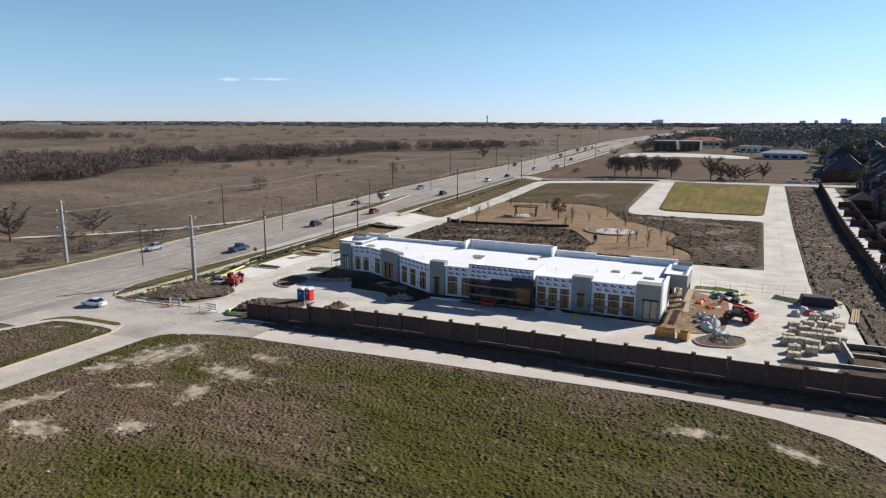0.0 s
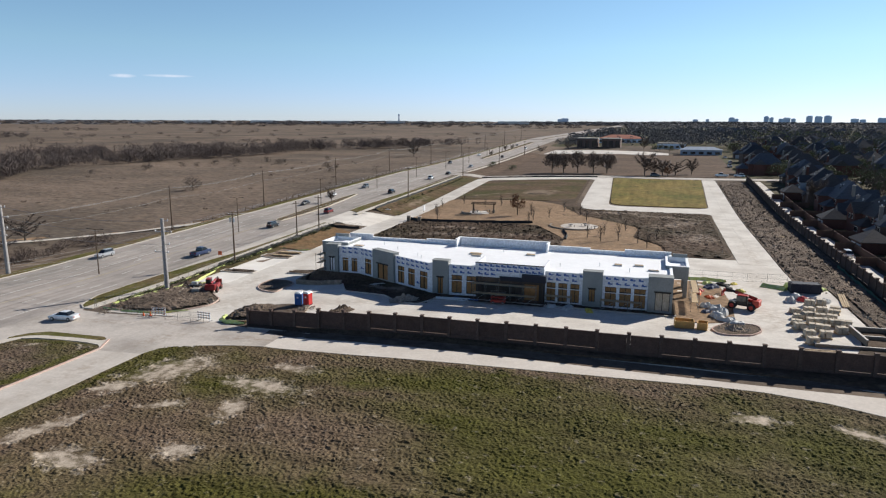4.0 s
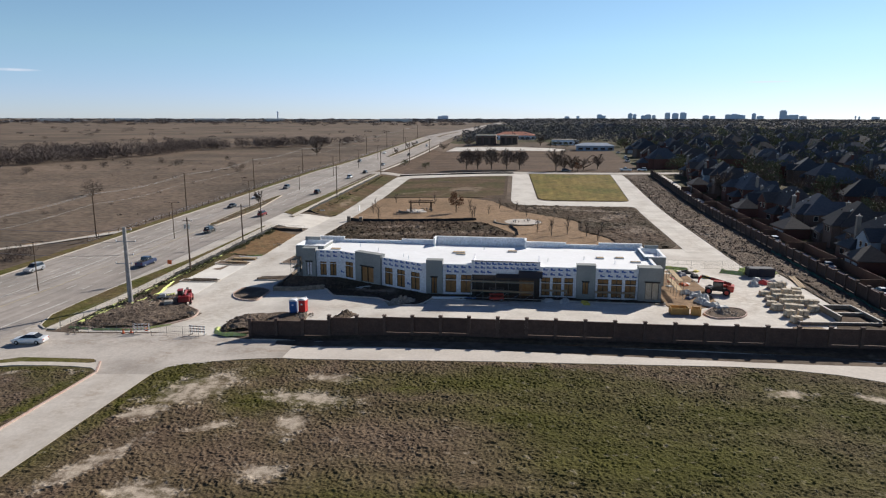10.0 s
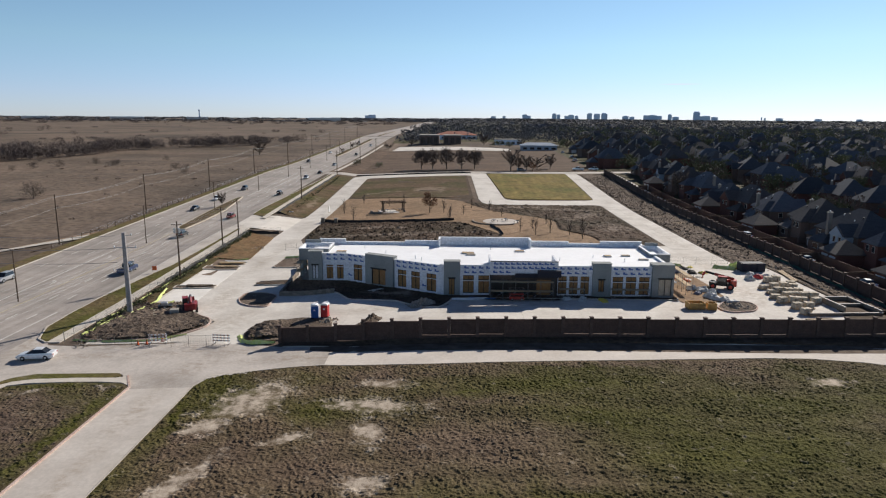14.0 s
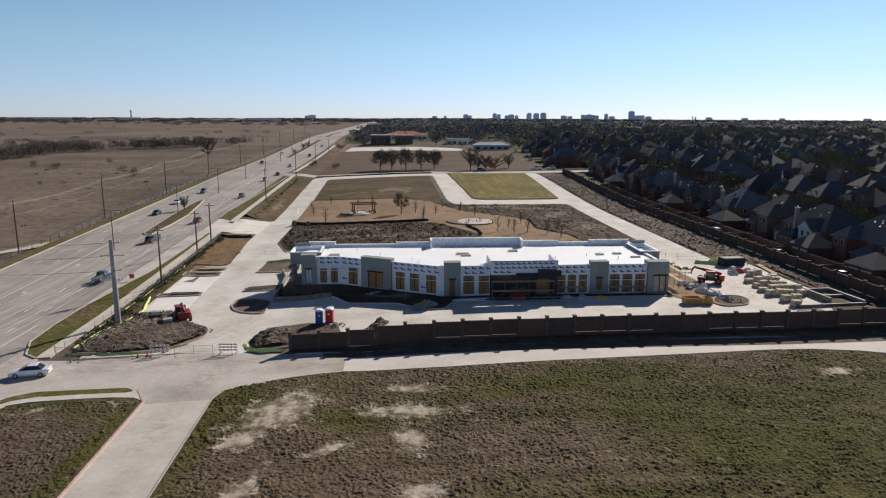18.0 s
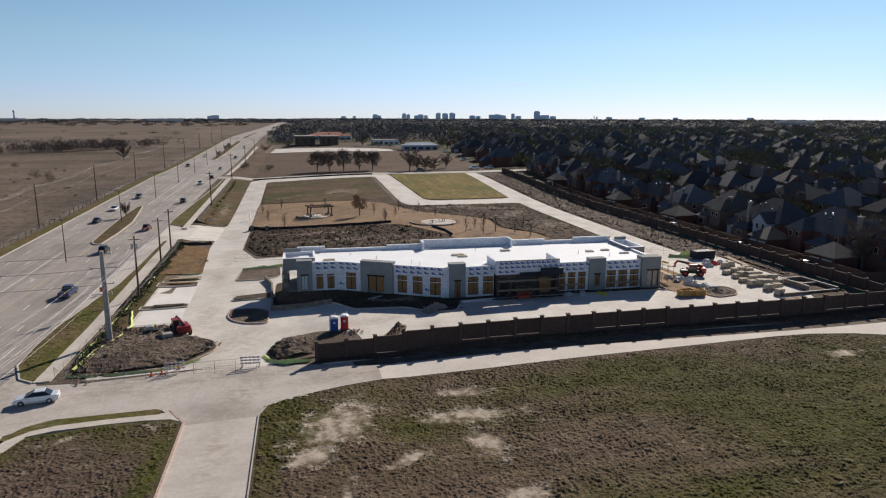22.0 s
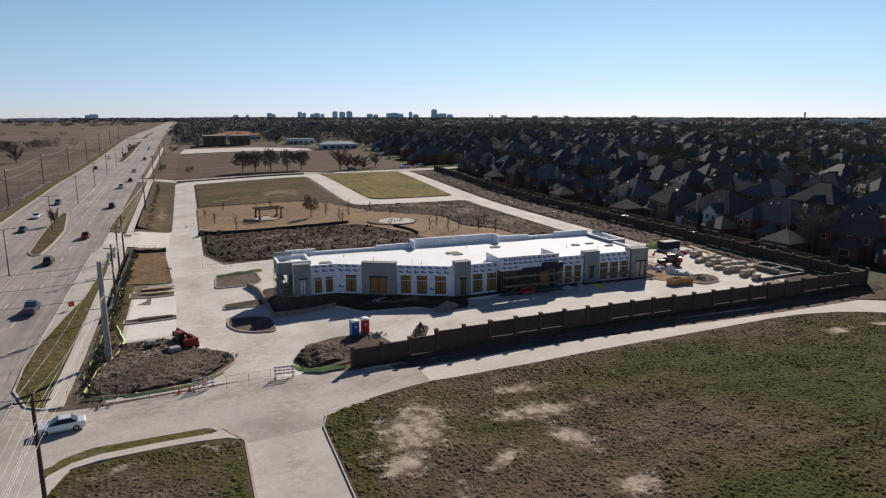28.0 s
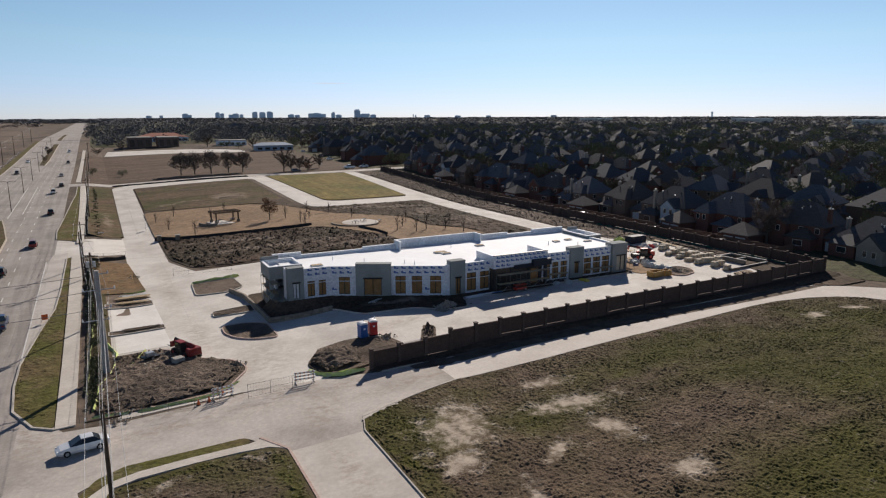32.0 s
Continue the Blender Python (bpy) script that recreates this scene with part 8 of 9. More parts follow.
# planks, pipes and lumber lying about
def bundle(x, y, turn, n, length, mat, label, name="pipe_bundle", r=0.06, round_=True):
    t = thing(name, label, "bundle", x, y, turn, "bundles of material", 0.22)
    for k in range(n):
        yy, z = (k % 4) * r * 2.6 + random.uniform(-0.1, 0.1), (k // 4) * r * 2.2
        o = random.uniform(-0.4, 0.4)
        if round_:
            part("pipe", tube([(-length / 2 + o, yy, z), (length / 2 + o, yy + random.uniform(-0.3, 0.3), z)], r, 6), mat, t)
        else:
            part("plank", box(-length / 2 + o, length / 2 + o, yy, yy + r * 2, z, z + 0.05), mat, t)
    return t


random.seed(51)
bundle(-46.5, 99.4, 4, 9, 5.5, WHITE_PLASTIC, "bundle of white plastic pipes in the bed")
bundle(-44.5, 100.0, -8, 6, 4.0, BLUE_PLASTIC, "bundle of blue pipes in the bed")
bundle(-62.6, 106.2, 30, 6, 3.0, PALE_TARP, "pale boards leaning on the ground", "plank_bundle", 0.1, False)
bundle(-99.0, 132.0, 0, 8, 5.0, LUMBER, "pile of form planks on the parking bay island", "plank_bundle", 0.12, False)
bundle(-99.0, 135.4, 4, 8, 5.5, LUMBER, "pile of form planks beside the silt fence", "plank_bundle", 0.14, False)
bundle(-98.6, 115.6, 2, 6, 5.0, WOOD_POLE, "weathered planks on the parking bay island", "plank_bundle", 0.12, False)
bundle(-98.6, 137.4, -2, 5, 4.5, PALE_TARP, "pale boards at the parking bay", "plank_bundle", 0.14, False)
bundle(16.4, 118.0, 82, 4, 9.0, LUMBER, "long planks edging the stone pallets", "plank_bundle", 0.12, False)
bundle(-85.5, 116.0, 0, 5, 4.0, WOOD_POLE, "weathered planks on the drive island", "plank_bundle", 0.12, False)
bundle(17.5, 185.0, 20, 5, 3.5, LUMBER, "pale boards on the dirt strip", "plank_bundle", 0.14, False)
bundle(-104.0, 209.0, 12, 4, 3.0, WHITE_PLASTIC, "white pipes in the swale", "pipe_bundle", 0.1)


# scaffolds on the side porches and before the entrance
def scaffold(x, y, turn, bays, lifts, label):
    t = thing("scaffold", label, "scaffold", x, y, turn, "mason scaffolds", 0.1)
    for i in range(bays + 1):
        for yy in (0.0, 1.1):
            part("upright", tube([(i * 2.1, yy, 0), (i * 2.1, yy, lifts * 1.6 + 0.4)], 0.03, 5), DARK_STEEL, t)
    for l in range(1, lifts + 1):
        for yy in (0.0, 1.1):
            part("ledger", tube([(0, yy, l * 1.6), (bays * 2.1, yy, l * 1.6)], 0.025, 5), DARK_STEEL, t)
        part("deck", box(0.0, bays * 2.1, 0.1, 1.0, l * 1.6 + 0.03, l * 1.6 + 0.09), LUMBER, t)
    for i in range(bays):
        part("brace", tube([(i * 2.1, 0, 0.1), (i * 2.1 + 2.1, 0, 1.6)], 0.02, 5), STEEL, t)
    return t


scaffold(-7.6, 104.0, 90, 4, 2, "steel mason scaffold with plank decks by the east porch")
scaffold(-78.9, 120.5, -90, 4, 3, "steel mason scaffold by the west porch")
scaffold(-43.0, 98.9, 0, 5, 2, "steel scaffold with planks before the entrance")
scaffold(-31.2, 100.4, 0, 2, 1, "low steel scaffold before the facade")
scaffold(-22.4, 100.4, 0, 3, 1, "low steel scaffold before the facade")
t = thing("scissor_lift", "small orange scissor lift before the entrance", "lift", -38.6, 99.2, 4, dz=0.2)
part("base", box(-1.2, 1.2, -0.5, 0.5, 0.2, 0.65, 0.04), ORANGE_MACHINE, t)
for sy in (-0.3, 0.3):
    part("scissor_arm", tube([(-1.0, sy, 0.65), (1.0, sy, 1.0)], 0.05, 5), DARK_FRAME, t)
    part("scissor_arm", tube([(1.0, sy, 0.65), (-1.0, sy, 1.0)], 0.05, 5), DARK_FRAME, t)
part("platform", box(-1.2, 1.2, -0.5, 0.5, 1.0, 1.1), ORANGE_MACHINE, t)
part("guard_rail", tube([(-1.2, -0.5, 2.0), (1.2, -0.5, 2.0), (1.2, 0.5, 2.0), (-1.2, 0.5, 2.0), (-1.2, -0.5, 2.0)], 0.03, 5), DARK_STEEL, t)
for sx in (-1.15, 1.15):
    for sy in (-0.45, 0.45):
        part("rail_post", tube([(sx, sy, 1.1), (sx, sy, 2.0)], 0.025, 5), DARK_STEEL, t)
for sx in (-0.8, 0.8):
    for sy in (-0.5, 0.5):
        wheel(t, sx, sy, 0.22, 0.14, STEEL)

# ---- garden: pergola, seat walls, pillars ----
t = thing("pergola", "dark timber pergola with stone column bases", "pergola", -69.5, 212.0, 12, dz=0.3)
for sx in (-3.4, 3.4):
    for sy in (-2.0, 2.0):
        part("post", box(sx - 0.16, sx + 0.16, sy - 0.16, sy + 0.16, 0.0, 3.0), WOOD_POLE, t)
        part("plinth", box(sx - 0.38, sx + 0.38, sy - 0.38, sy + 0.38, 0.0, 0.9, 0.03), BROWNSTONE, t)
for sy in (-2.0, 2.0):
    part("beam", box(-4.2, 4.2, sy - 0.1, sy + 0.1, 3.0, 3.3), WOOD_POLE, t)
for k in range(11):
    part("rafter", box(-4.0 + 0.8 * k - 0.05, -4.0 + 0.8 * k + 0.05, -2.8, 2.8, 3.3, 3.5), WOOD_POLE, t)
part("patio", box(-4.6, 4.6, -3.4, 3.4, -0.1, 0.06), PAVE, t, "pale concrete patio")


def seat_group(x, y, turn, label):
    t = thing("picnic_table", label, "table", x, y, turn, "garden tables", 0.36)
    part("tabletop", tube([(0, 0, 0.7), (0, 0, 0.76)], 0.6, 12), DARK_FRAME, t)
    part("pedestal", tube([(0, 0, 0), (0, 0, 0.7)], 0.1, 8), DARK_FRAME, t)
    for k in range(3):
        a = k * math.tau / 3
        s = part("stool", tube([(math.cos(a), math.sin(a), 0.42), (math.cos(a), math.sin(a), 0.47)], 0.2, 10), DARK_FRAME, t)
        part("stool_leg", tube([(math.cos(a), math.sin(a), 0), (math.cos(a), math.sin(a), 0.42)], 0.05, 6), DARK_FRAME, s)
    return t


seat_group(-71.5, 211.5, 0, "round dark metal garden table with stools")
seat_group(-67.6, 212.6, 40, "round dark metal garden table with stools")
seat_group(-37.2, 186.0, 10, "round dark metal garden table with stools")
seat_group(-33.6, 188.6, 50, "round dark metal garden table with stools")
seat_group(-30.4, 184.6, 30, "round dark metal garden table with stools")
ARC = [(-36.0 + 7.4 * math.cos(radians(a)), 188.0 + 7.4 * math.sin(radians(a))) for a in range(168, 312, 8)]
block_wall("wall_seat", ARC, 0.6, BROWNSTONE, "curved low stone seat wall in the garden", 0.3, 1.0, 0.45)
sheet("garden_pad", [(-35.0 + 5.4 * math.cos(radians(a)), 188.0 + 5.4 * math.sin(radians(a))) for a in range(0, 360, 12)], DRIVE, 0.34, "round concrete patio in the garden", "patio", 0.1)
block_wall("wall_seat_pergola", [(-77.0, 211.6), (-75.6, 208.6), (-72.6, 207.2)], 0.9, BROWNSTONE, "curved dark stone wall beside the pergola", 0.3, 1.0, 0.45)
for x, y in ((-89.6, 193.6), (-85.2, 191.4)):
    t = thing("stone_pillar", "square dark stone gate pillar", "pillar", x, y, 5, "garden pillars", 0.1)
    part("shaft", box(-0.5, 0.5, -0.5, 0.5, -0.1, 1.5, 0.03), BROWNSTONE, t)
    part("cap", box(-0.6, 0.6, -0.6, 0.6, 1.5, 1.65, 0.03), SLAB, t)
t = thing("site_sign", "plain white board sign on two posts", "sign", -91.4, 214.0, 80, dz=0.2)
part("board", box(-0.6, 0.6, -0.03, 0.03, 0.4, 2.4), WHITE_PLASTIC, t)
for sx in (-0.5, 0.5):
    part("post", box(sx - 0.05, sx + 0.05, 0.03, 0.1, 0.0, 2.3), LUMBER, t)
t = thing("road_work_sign", "orange square road work sign on a stand", "sign", -112.4, 127.0, 10, dz=0.1)
part("board", box(-0.45, 0.45, -0.02, 0.02, 0.5, 1.4), ORANGE, t)
for sx in (-0.5, 0.5):
    part("leg", tube([(sx, 0.03, 0.5), (sx, 0.5, 0.0)], 0.03, 5), STEEL, t)
for k, (x, y) in enumerate(((-91.8, 83.6), (-93.6, 82.4), (-94.8, 82.2))):
    t = thing("traffic_cone", "orange traffic cone at the site entrance", "traffic cone", x, y, 0, "traffic cones")
    part("cone", tube([(0, 0, 0.05), (0, 0, 0.75)], [0.19, 0.03], 10), ORANGE, t)
    part("base", box(-0.24, 0.24, -0.24, 0.24, 0.0, 0.05), BLACK, t)


# pasture fence
root = tagged(empty("pasture_fence"), "old wire fence with thin wooden posts along the pasture", "fence")
pm = bpy.data.meshes.new("post")
bm = tube([(0, 0, -0.2), (0, 0, 1.4)], 0.07, 5)
bm.to_mesh(pm)
bm.free()
pm.materials.append(WOOD_POLE)
line = []
for k in range(90):
    y = 150 + 4.5 * k
    x = -148.2
    line.append((x, y, h(x, y)))
    shared("post", pm, root, pose(x, y, h(x, y), random.uniform(-4, 4), random.uniform(-4, 4), 0))
for z in (0.45, 0.85, 1.25):
    part("wire", tube([(x, y, zz + z) for x, y, zz in line], 0.02, 3), STEEL, root)
sheet("track", [(-200.0, 103.0), (-176.0, 133.0), (-160.0, 150.0), (-147.0, 166.0), (-145.4, 172.0), (-149.0, 172.0), (-162.0, 155.0), (-179.0, 137.5), (-204.0, 107.0)], MULCH, 0.1, "pale dirt track into the pasture", "track", 0.05)

# ---- vehicles ----
CAR_PAINTS = {"white": (0.72, 0.73, 0.74), "black": (0.016, 0.016, 0.018), "silver": (0.36, 0.37, 0.39), "dark red": (0.20, 0.02, 0.02), "dark blue": (0.03, 0.05, 0.12), "grey": (0.11, 0.115, 0.12)}
PAINT = {k: material(k.replace(" ", "_") + "_car_paint", [c], 2.0, 0.28, 0.2, dims="obj", spec=0.6) for k, c in CAR_PAINTS.items()}
HEADLAMP, TAILLAMP = plain("clear_lamp_lens", (0.7, 0.7, 0.68), 0.15), plain("red_lamp_lens", (0.35, 0.01, 0.01), 0.2)


def loft(sections):
    """A body from cross-sections (x, half width, bottom, shoulder, top, top half width)."""
    bm = bmesh.new()
    rings = []
    for x, w, z0, z1, z2, tw in sections:
        rings.append([bm.verts.new((x, y, z)) for y, z in ((-w * 0.92, z0), (-w, (z0 + z1) / 2), (-w * 0.97, z1), (-tw, z2), (tw, z2), (w * 0.97, z1), (w, (z0 + z1) / 2), (w * 0.92, z0))])
    for a, b in zip(rings, rings[1:]):
        for k in range(8):
            bm.faces.new((a[k], a[(k + 1) % 8], b[(k + 1) % 8], b[k]))
    bm.faces.new(rings[0])
    bm.faces.new(rings[-1][::-1])
    bmesh.ops.recalc_face_normals(bm, faces=bm.faces)
    return bm


def car(colour, kind, label):
    """A car, facing +x: body, glasshouse, roof, wheels and lamps."""
    t = tagged(empty(kind), label, {"sedan": "car", "suv": "car", "pickup": "pickup truck"}[kind], "vehicles")
    p = PAINT[colour]
    L, H = {"sedan": (2.4, 1.45), "suv": (2.45, 1.75), "pickup": (2.95, 1.9)}[kind]
    s = 0.95 if kind == "sedan" else 1.08
    z0 = 0.22 if kind == "sedan" else 0.32
    if kind == "pickup":
        part("body", loft([(-L, 0.92, z0 + 0.1, 0.8, 1.12, 0.9), (-L + 0.1, 0.96, z0, 0.85, 1.16, 0.92), (-0.6, 0.98, z0, 0.9, 1.18, 0.92), (1.5, 0.98, z0, 0.9, 1.2, 0.9), (2.75, 0.94, z0, 0.85, 1.08, 0.85), (L, 0.88, z0 + 0.15, 0.75, 0.95, 0.8)]), p, t)
        part("cabin", loft([(-0.75, 0.9, 1.12, 1.2, 1.25, 0.84), (-0.6, 0.9, 1.12, 1.5, H, 0.72), (0.8, 0.9, 1.12, 1.5, H, 0.72), (1.6, 0.88, 1.12, 1.2, 1.24, 0.8)]), GLASS_DARK, t, "dark tinted glass")
        part("roof", box(-0.58, 0.78, -0.72, 0.72, H - 0.02, H + 0.05, 0.03), p, t)
        part("bed_cover", box(-L + 0.15, -0.78, -0.82, 0.82, 1.15, 1.2, 0.02), BLACK, t, "dark bed cover")
    else:
        part("body", loft([(-L, 0.78, z0 + 0.15, 0.7, s - 0.1, 0.74), (-L + 0.15, 0.88, z0, 0.72, s, 0.8), (-1.4, 0.91, z0, 0.75, s + 0.02, 0.82), (1.0, 0.91, z0, 0.75, s, 0.82), (L - 0.35, 0.87, z0, 0.65, s - 0.18, 0.76), (L, 0.72, z0 + 0.12, 0.5, s - 0.34, 0.66)]), p, t)
        back = -L + (0.75 if kind == "sedan" else 0.2)
        part("cabin", loft([(back, 0.8, s - 0.06, s - 0.02, s, 0.74), (back + (0.6 if kind == "sedan" else 0.3), 0.8, s - 0.06, s + 0.1, H - 0.03, 0.6), (0.2, 0.82, s - 0.06, s + 0.1, H - 0.02, 0.62), (1.15, 0.8, s - 0.06, s - 0.02, s, 0.74)]), GLASS_DARK, t, "dark tinted glass")
        part("roof", box(back + (0.65 if kind == "sedan" else 0.35), 0.15, -0.6, 0.6, H - 0.04, H + 0.03, 0.03), p, t)
    for wx in (-L * 0.6, L * 0.62):
        for wy in (-0.82, 0.82):
            wheel(t, wx, wy, 0.33 if kind == "sedan" else 0.39, 0.22, STEEL)
    for sy in (-0.62, 0.62):
        part("headlight", box(L - 0.2, L - 0.06, sy - 0.14, sy + 0.14, s - 0.42, s - 0.26), HEADLAMP, t)
        part("tail_light", box(-L - 0.005, -L + 0.1, sy - 0.14, sy + 0.12, s - 0.3, s - 0.12), TAILLAMP, t)
    part("bumper", box(L - 0.16, L + 0.03, -0.7, 0.7, z0 + 0.08, z0 + 0.24, 0.03), BLACK if kind == "pickup" else p, t)
    return t


fleet = {}
for colour, kind, x, y, turn, label in (
        ("white", "sedan", -106.6, 77.4, 188, "white sedan waiting at the street corner"),
        ("black", "suv", -122.2, 166.0, 91, "black car driving on the main road"), ("dark red", "suv", -118.2, 194.0, 91, "dark red car driving on the main road"),
        ("black", "sedan", -135.4, 209.0, -89, "black car driving on the main road"), ("white", "sedan", -136.2, 232.0, -89, "white car driving on the main road"),
        ("grey", "suv", -134.6, 260.0, -89, "grey car driving on the main road"), ("black", "suv", -116.6, 246.0, 91, "black car driving on the main road"),
        ("white", "suv", -118.0, 300.0, 91, "white car driving on the main road"), ("black", "sedan", -116.0, 322.0, 91, "black car driving on the main road"),
        ("silver", "sedan", -117.6, 372.0, 91, "silver car driving on the main road"), ("black", "suv", -137.6, 395.0, -89, "black car driving on the main road"),
        ("white", "sedan", -138.0, 470.0, -89, "white car driving on the main road"), ("grey", "suv", -116.6, 452.0, 91, "grey car driving on the main road"),
        ("silver", "suv", -139.8, 120.0, -90, "silver car driving on the main road"), ("dark blue", "pickup", -118.6, 128.0, 90, "dark blue pickup truck on the main road"),
        ("white", "suv", -118.0, 545.0, 91, "white car driving on the main road"), ("black", "sedan", -134.0, 590.0, -89, "black car driving on the main road"),
        ("white", "pickup", 15.4, 337.4, 172, "white pickup truck parked behind the site"), ("white", "suv", 23.2, 337.2, 175, "white car parked behind the site"),
        ("grey", "suv", -14.6, 331.0, 2, "grey car on the cross street"), ("white", "pickup", 24.6, 398.0, 95, "white pickup truck parked by the field"), ("silver", "suv", 27.4, 425.0, 95, "silver car parked by the field"), ("white", "sedan", 28.6, 470.0, 95, "white car parked by the field"),
        ("silver", "sedan", 27.2, 133.0, 88, "silver car parked in the alley"), ("white", "suv", 26.6, 162.0, 92, "white car parked in the alley"), ("white", "sedan", 27.4, 112.0, 90, "white car parked in the alley")):
    m = pose(x, y, h(x, y) + 0.12, 0, 0, turn)
    if (colour, kind) in fleet:
        c = copy_thing(fleet[colour, kind], m)
        c["label"] = label
    else:
        c = fleet[colour, kind] = car(colour, kind, label)
        c.matrix_basis = m

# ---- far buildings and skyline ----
# the pale blue of the skyline towers is distance haze put into base colours
FAR_WALL = material("pale_haze_facade", [(0.72, 0.78, 0.86), (0.80, 0.85, 0.91)], 0.02, 0.9)
FAR_HAZE = material("far_haze_blue", [(0.62, 0.72, 0.84), (0.70, 0.78, 0.88)], 0.02, 0.6)
FAR_BLUE = material("pale_blue_metal", [(0.30, 0.36, 0.44), (0.40, 0.45, 0.52)], 0.3, 0.7)
BRICK_DARK = material("dark_brick_facade", [(0.12, 0.085, 0.07), (0.17, 0.12, 0.10)], 0.8, 0.9)
RED_TILE = material("red_clay_roof", [(0.30, 0.115, 0.075), (0.36, 0.15, 0.10)], 0.5, 0.9)


def low_building(x0, x1, y0, y1, z, wall, roof, label, windows=6, pitched=0.0):
    g0 = h((x0 + x1) / 2, y0)
    t = tagged(empty("retail_building", (x0 + x1) / 2, (y0 + y1) / 2, g0), label, "building", "far low buildings")
    w, d = (x1 - x0) / 2, (y1 - y0) / 2
    part("wall", box(-w, w, -d, d, -0.5, z), wall, t)
    if pitched:
        bm = bmesh.new()
        hip(bm, -w, w, -d, d, z + 0.1, pitched, 0.8)
        part("roof", bm, roof, t)
    else:
        part("roof", box(-w - 0.3, w + 0.3, -d - 0.3, d + 0.3, z, z + 0.6), roof, t)
    for k in range(windows):
        x = -w + (k + 0.5) * 2 * w / windows
        part("window", box(x - w / windows * 0.6, x + w / windows * 0.6, -d - 0.08, -d + 0.02, 0.6, z - 1.4), GLASS_DARK, t)
    return t


low_building(-79.0, -62.0, 572.0, 592.0, 7.6, BRICK_DARK, SLAB, "dark brick office building with tall windows", 3)
low_building(-58.0, -43.0, 566.0, 586.0, 7.2, BRICK_DARK, SLAB, "dark brick office building beside the far lot", 3)
low_building(-67.0, -27.0, 640.0, 662.0, 3.8, FAR_WALL, RED_TILE, "long low building with a red tile roof", 8, 3.4)
low_building(-14.0, 8.0, 562.0, 574.0, 4.0, FAR_WALL, SLAB, "long pale low building", 5)
low_building(2.0, 29.0, 498.0, 508.0, 3.6, FAR_BLUE, FAR_BLUE, "pale blue-grey low building", 5, 2.0)
# skyline towers on the horizon: bearing, width and height in degrees
rng = random.Random(61)
R_SKY = 4500.0
for deg, wide, high in ((6.15, 0.42, 0.26), (6.5, 0.3, 0.16), (8.6, 0.35, 0.36), (8.95, 0.3, 0.28), (10.0, 0.5, 0.26), (9.6, 0.3, 0.18), (10.45, 0.3, 0.2), (11.5, 0.42, 0.4), (12.1, 0.5, 0.37), (12.7, 0.5, 0.42), (14.4, 0.5, 0.2), (14.9, 0.4, 0.15), (16.0, 0.4, 0.26), (16.5, 0.7, 0.3), (17.0, 0.5, 0.22), (17.85, 0.3, 0.36), (18.3, 0.5, 0.16), (19.86, 0.5, 0.58), (20.5, 0.8, 0.24), (21.2, 0.5, 0.16), (24.8, 0.12, 0.12), (25.8, 0.5, 0.1), (-6.8, 0.6, 0.14), (-7.2, 0.4, 0.08), (3.5, 0.4, 0.1), (4.4, 0.25, 0.12), (28.4, 0.5, 0.06), (31.0, 0.4, 0.06),  (36.5, 0.5, 0.07)):
    x, y = -60 + math.sin(radians(deg)) * R_SKY, math.cos(radians(deg)) * R_SKY
    w, z = R_SKY * radians(wide), R_SKY * radians(high)
    t = tagged(empty("tower_block", x, y, 31.0, -deg), "distant tower block on the skyline in haze-pale colour", "tower block", "skyline towers")
    part("wall", box(-w / 2, w / 2, -15, 15, -25, z * 0.86), FAR_HAZE if rng.random() < 0.5 else FAR_WALL, t)
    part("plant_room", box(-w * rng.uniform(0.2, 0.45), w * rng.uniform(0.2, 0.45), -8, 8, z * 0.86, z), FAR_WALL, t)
for deg, r, top, wide in ((-20.5, 3300.0, 0.43, 4.2), (24.7, 4300.0, 0.16, 3.5), (49.0, 3600.0, 0.3, 4.5)):
    x, y = -70 + math.sin(radians(deg)) * r, math.cos(radians(deg)) * r
    z = r * radians(top)
    t = tagged(empty("water_tower", x, y, 31.0), "slender water tower on the horizon in haze-pale colour", "water tower")
    part("shaft", tube([(0, 0, -30), (0, 0, z - 9)], [wide, wide * 0.8], 12), FAR_HAZE, t)
    part("tank", tube([(0, 0, z - 9), (0, 0, z - 7), (0, 0, z - 3), (0, 0, z)], [wide * 0.8, wide * 1.15, wide * 1.15, wide * 0.7], 12), FAR_HAZE, t)
# pale warehouses far over the pasture
for k, (deg, r, w, z) in enumerate(((-56, 2500, 90, 9), (-53, 2600, 120, 10), (-48, 2700, 80, 9), (-42, 2800, 70, 9), (-38, 2700, 100, 10), (-33, 2900, 90, 10), (-27, 2900, 120, 10), (-22, 2800, 80, 11), (-12, 2600, 120, 12), (-60, 1100, 20, 5), (58, 1400, 70, 9), (50, 1700, 90, 10), (66, 1500, 80, 9), (38, 1900, 90, 10))):
    x, y = math.sin(radians(deg)) * r, math.cos(radians(deg)) * r
    t = tagged(empty("warehouse", x, y, h(x, y), -deg), "long pale distant warehouse", "warehouse", "far warehouses")
    part("wall", box(-w / 2, w / 2, -12, 12, -4, z), PAINT_WHITE, t)
    part("roof", box(-w / 2 - 0.5, w / 2 + 0.5, -12.5, 12.5, z, z + 0.8), ROOF_WHITE, t)

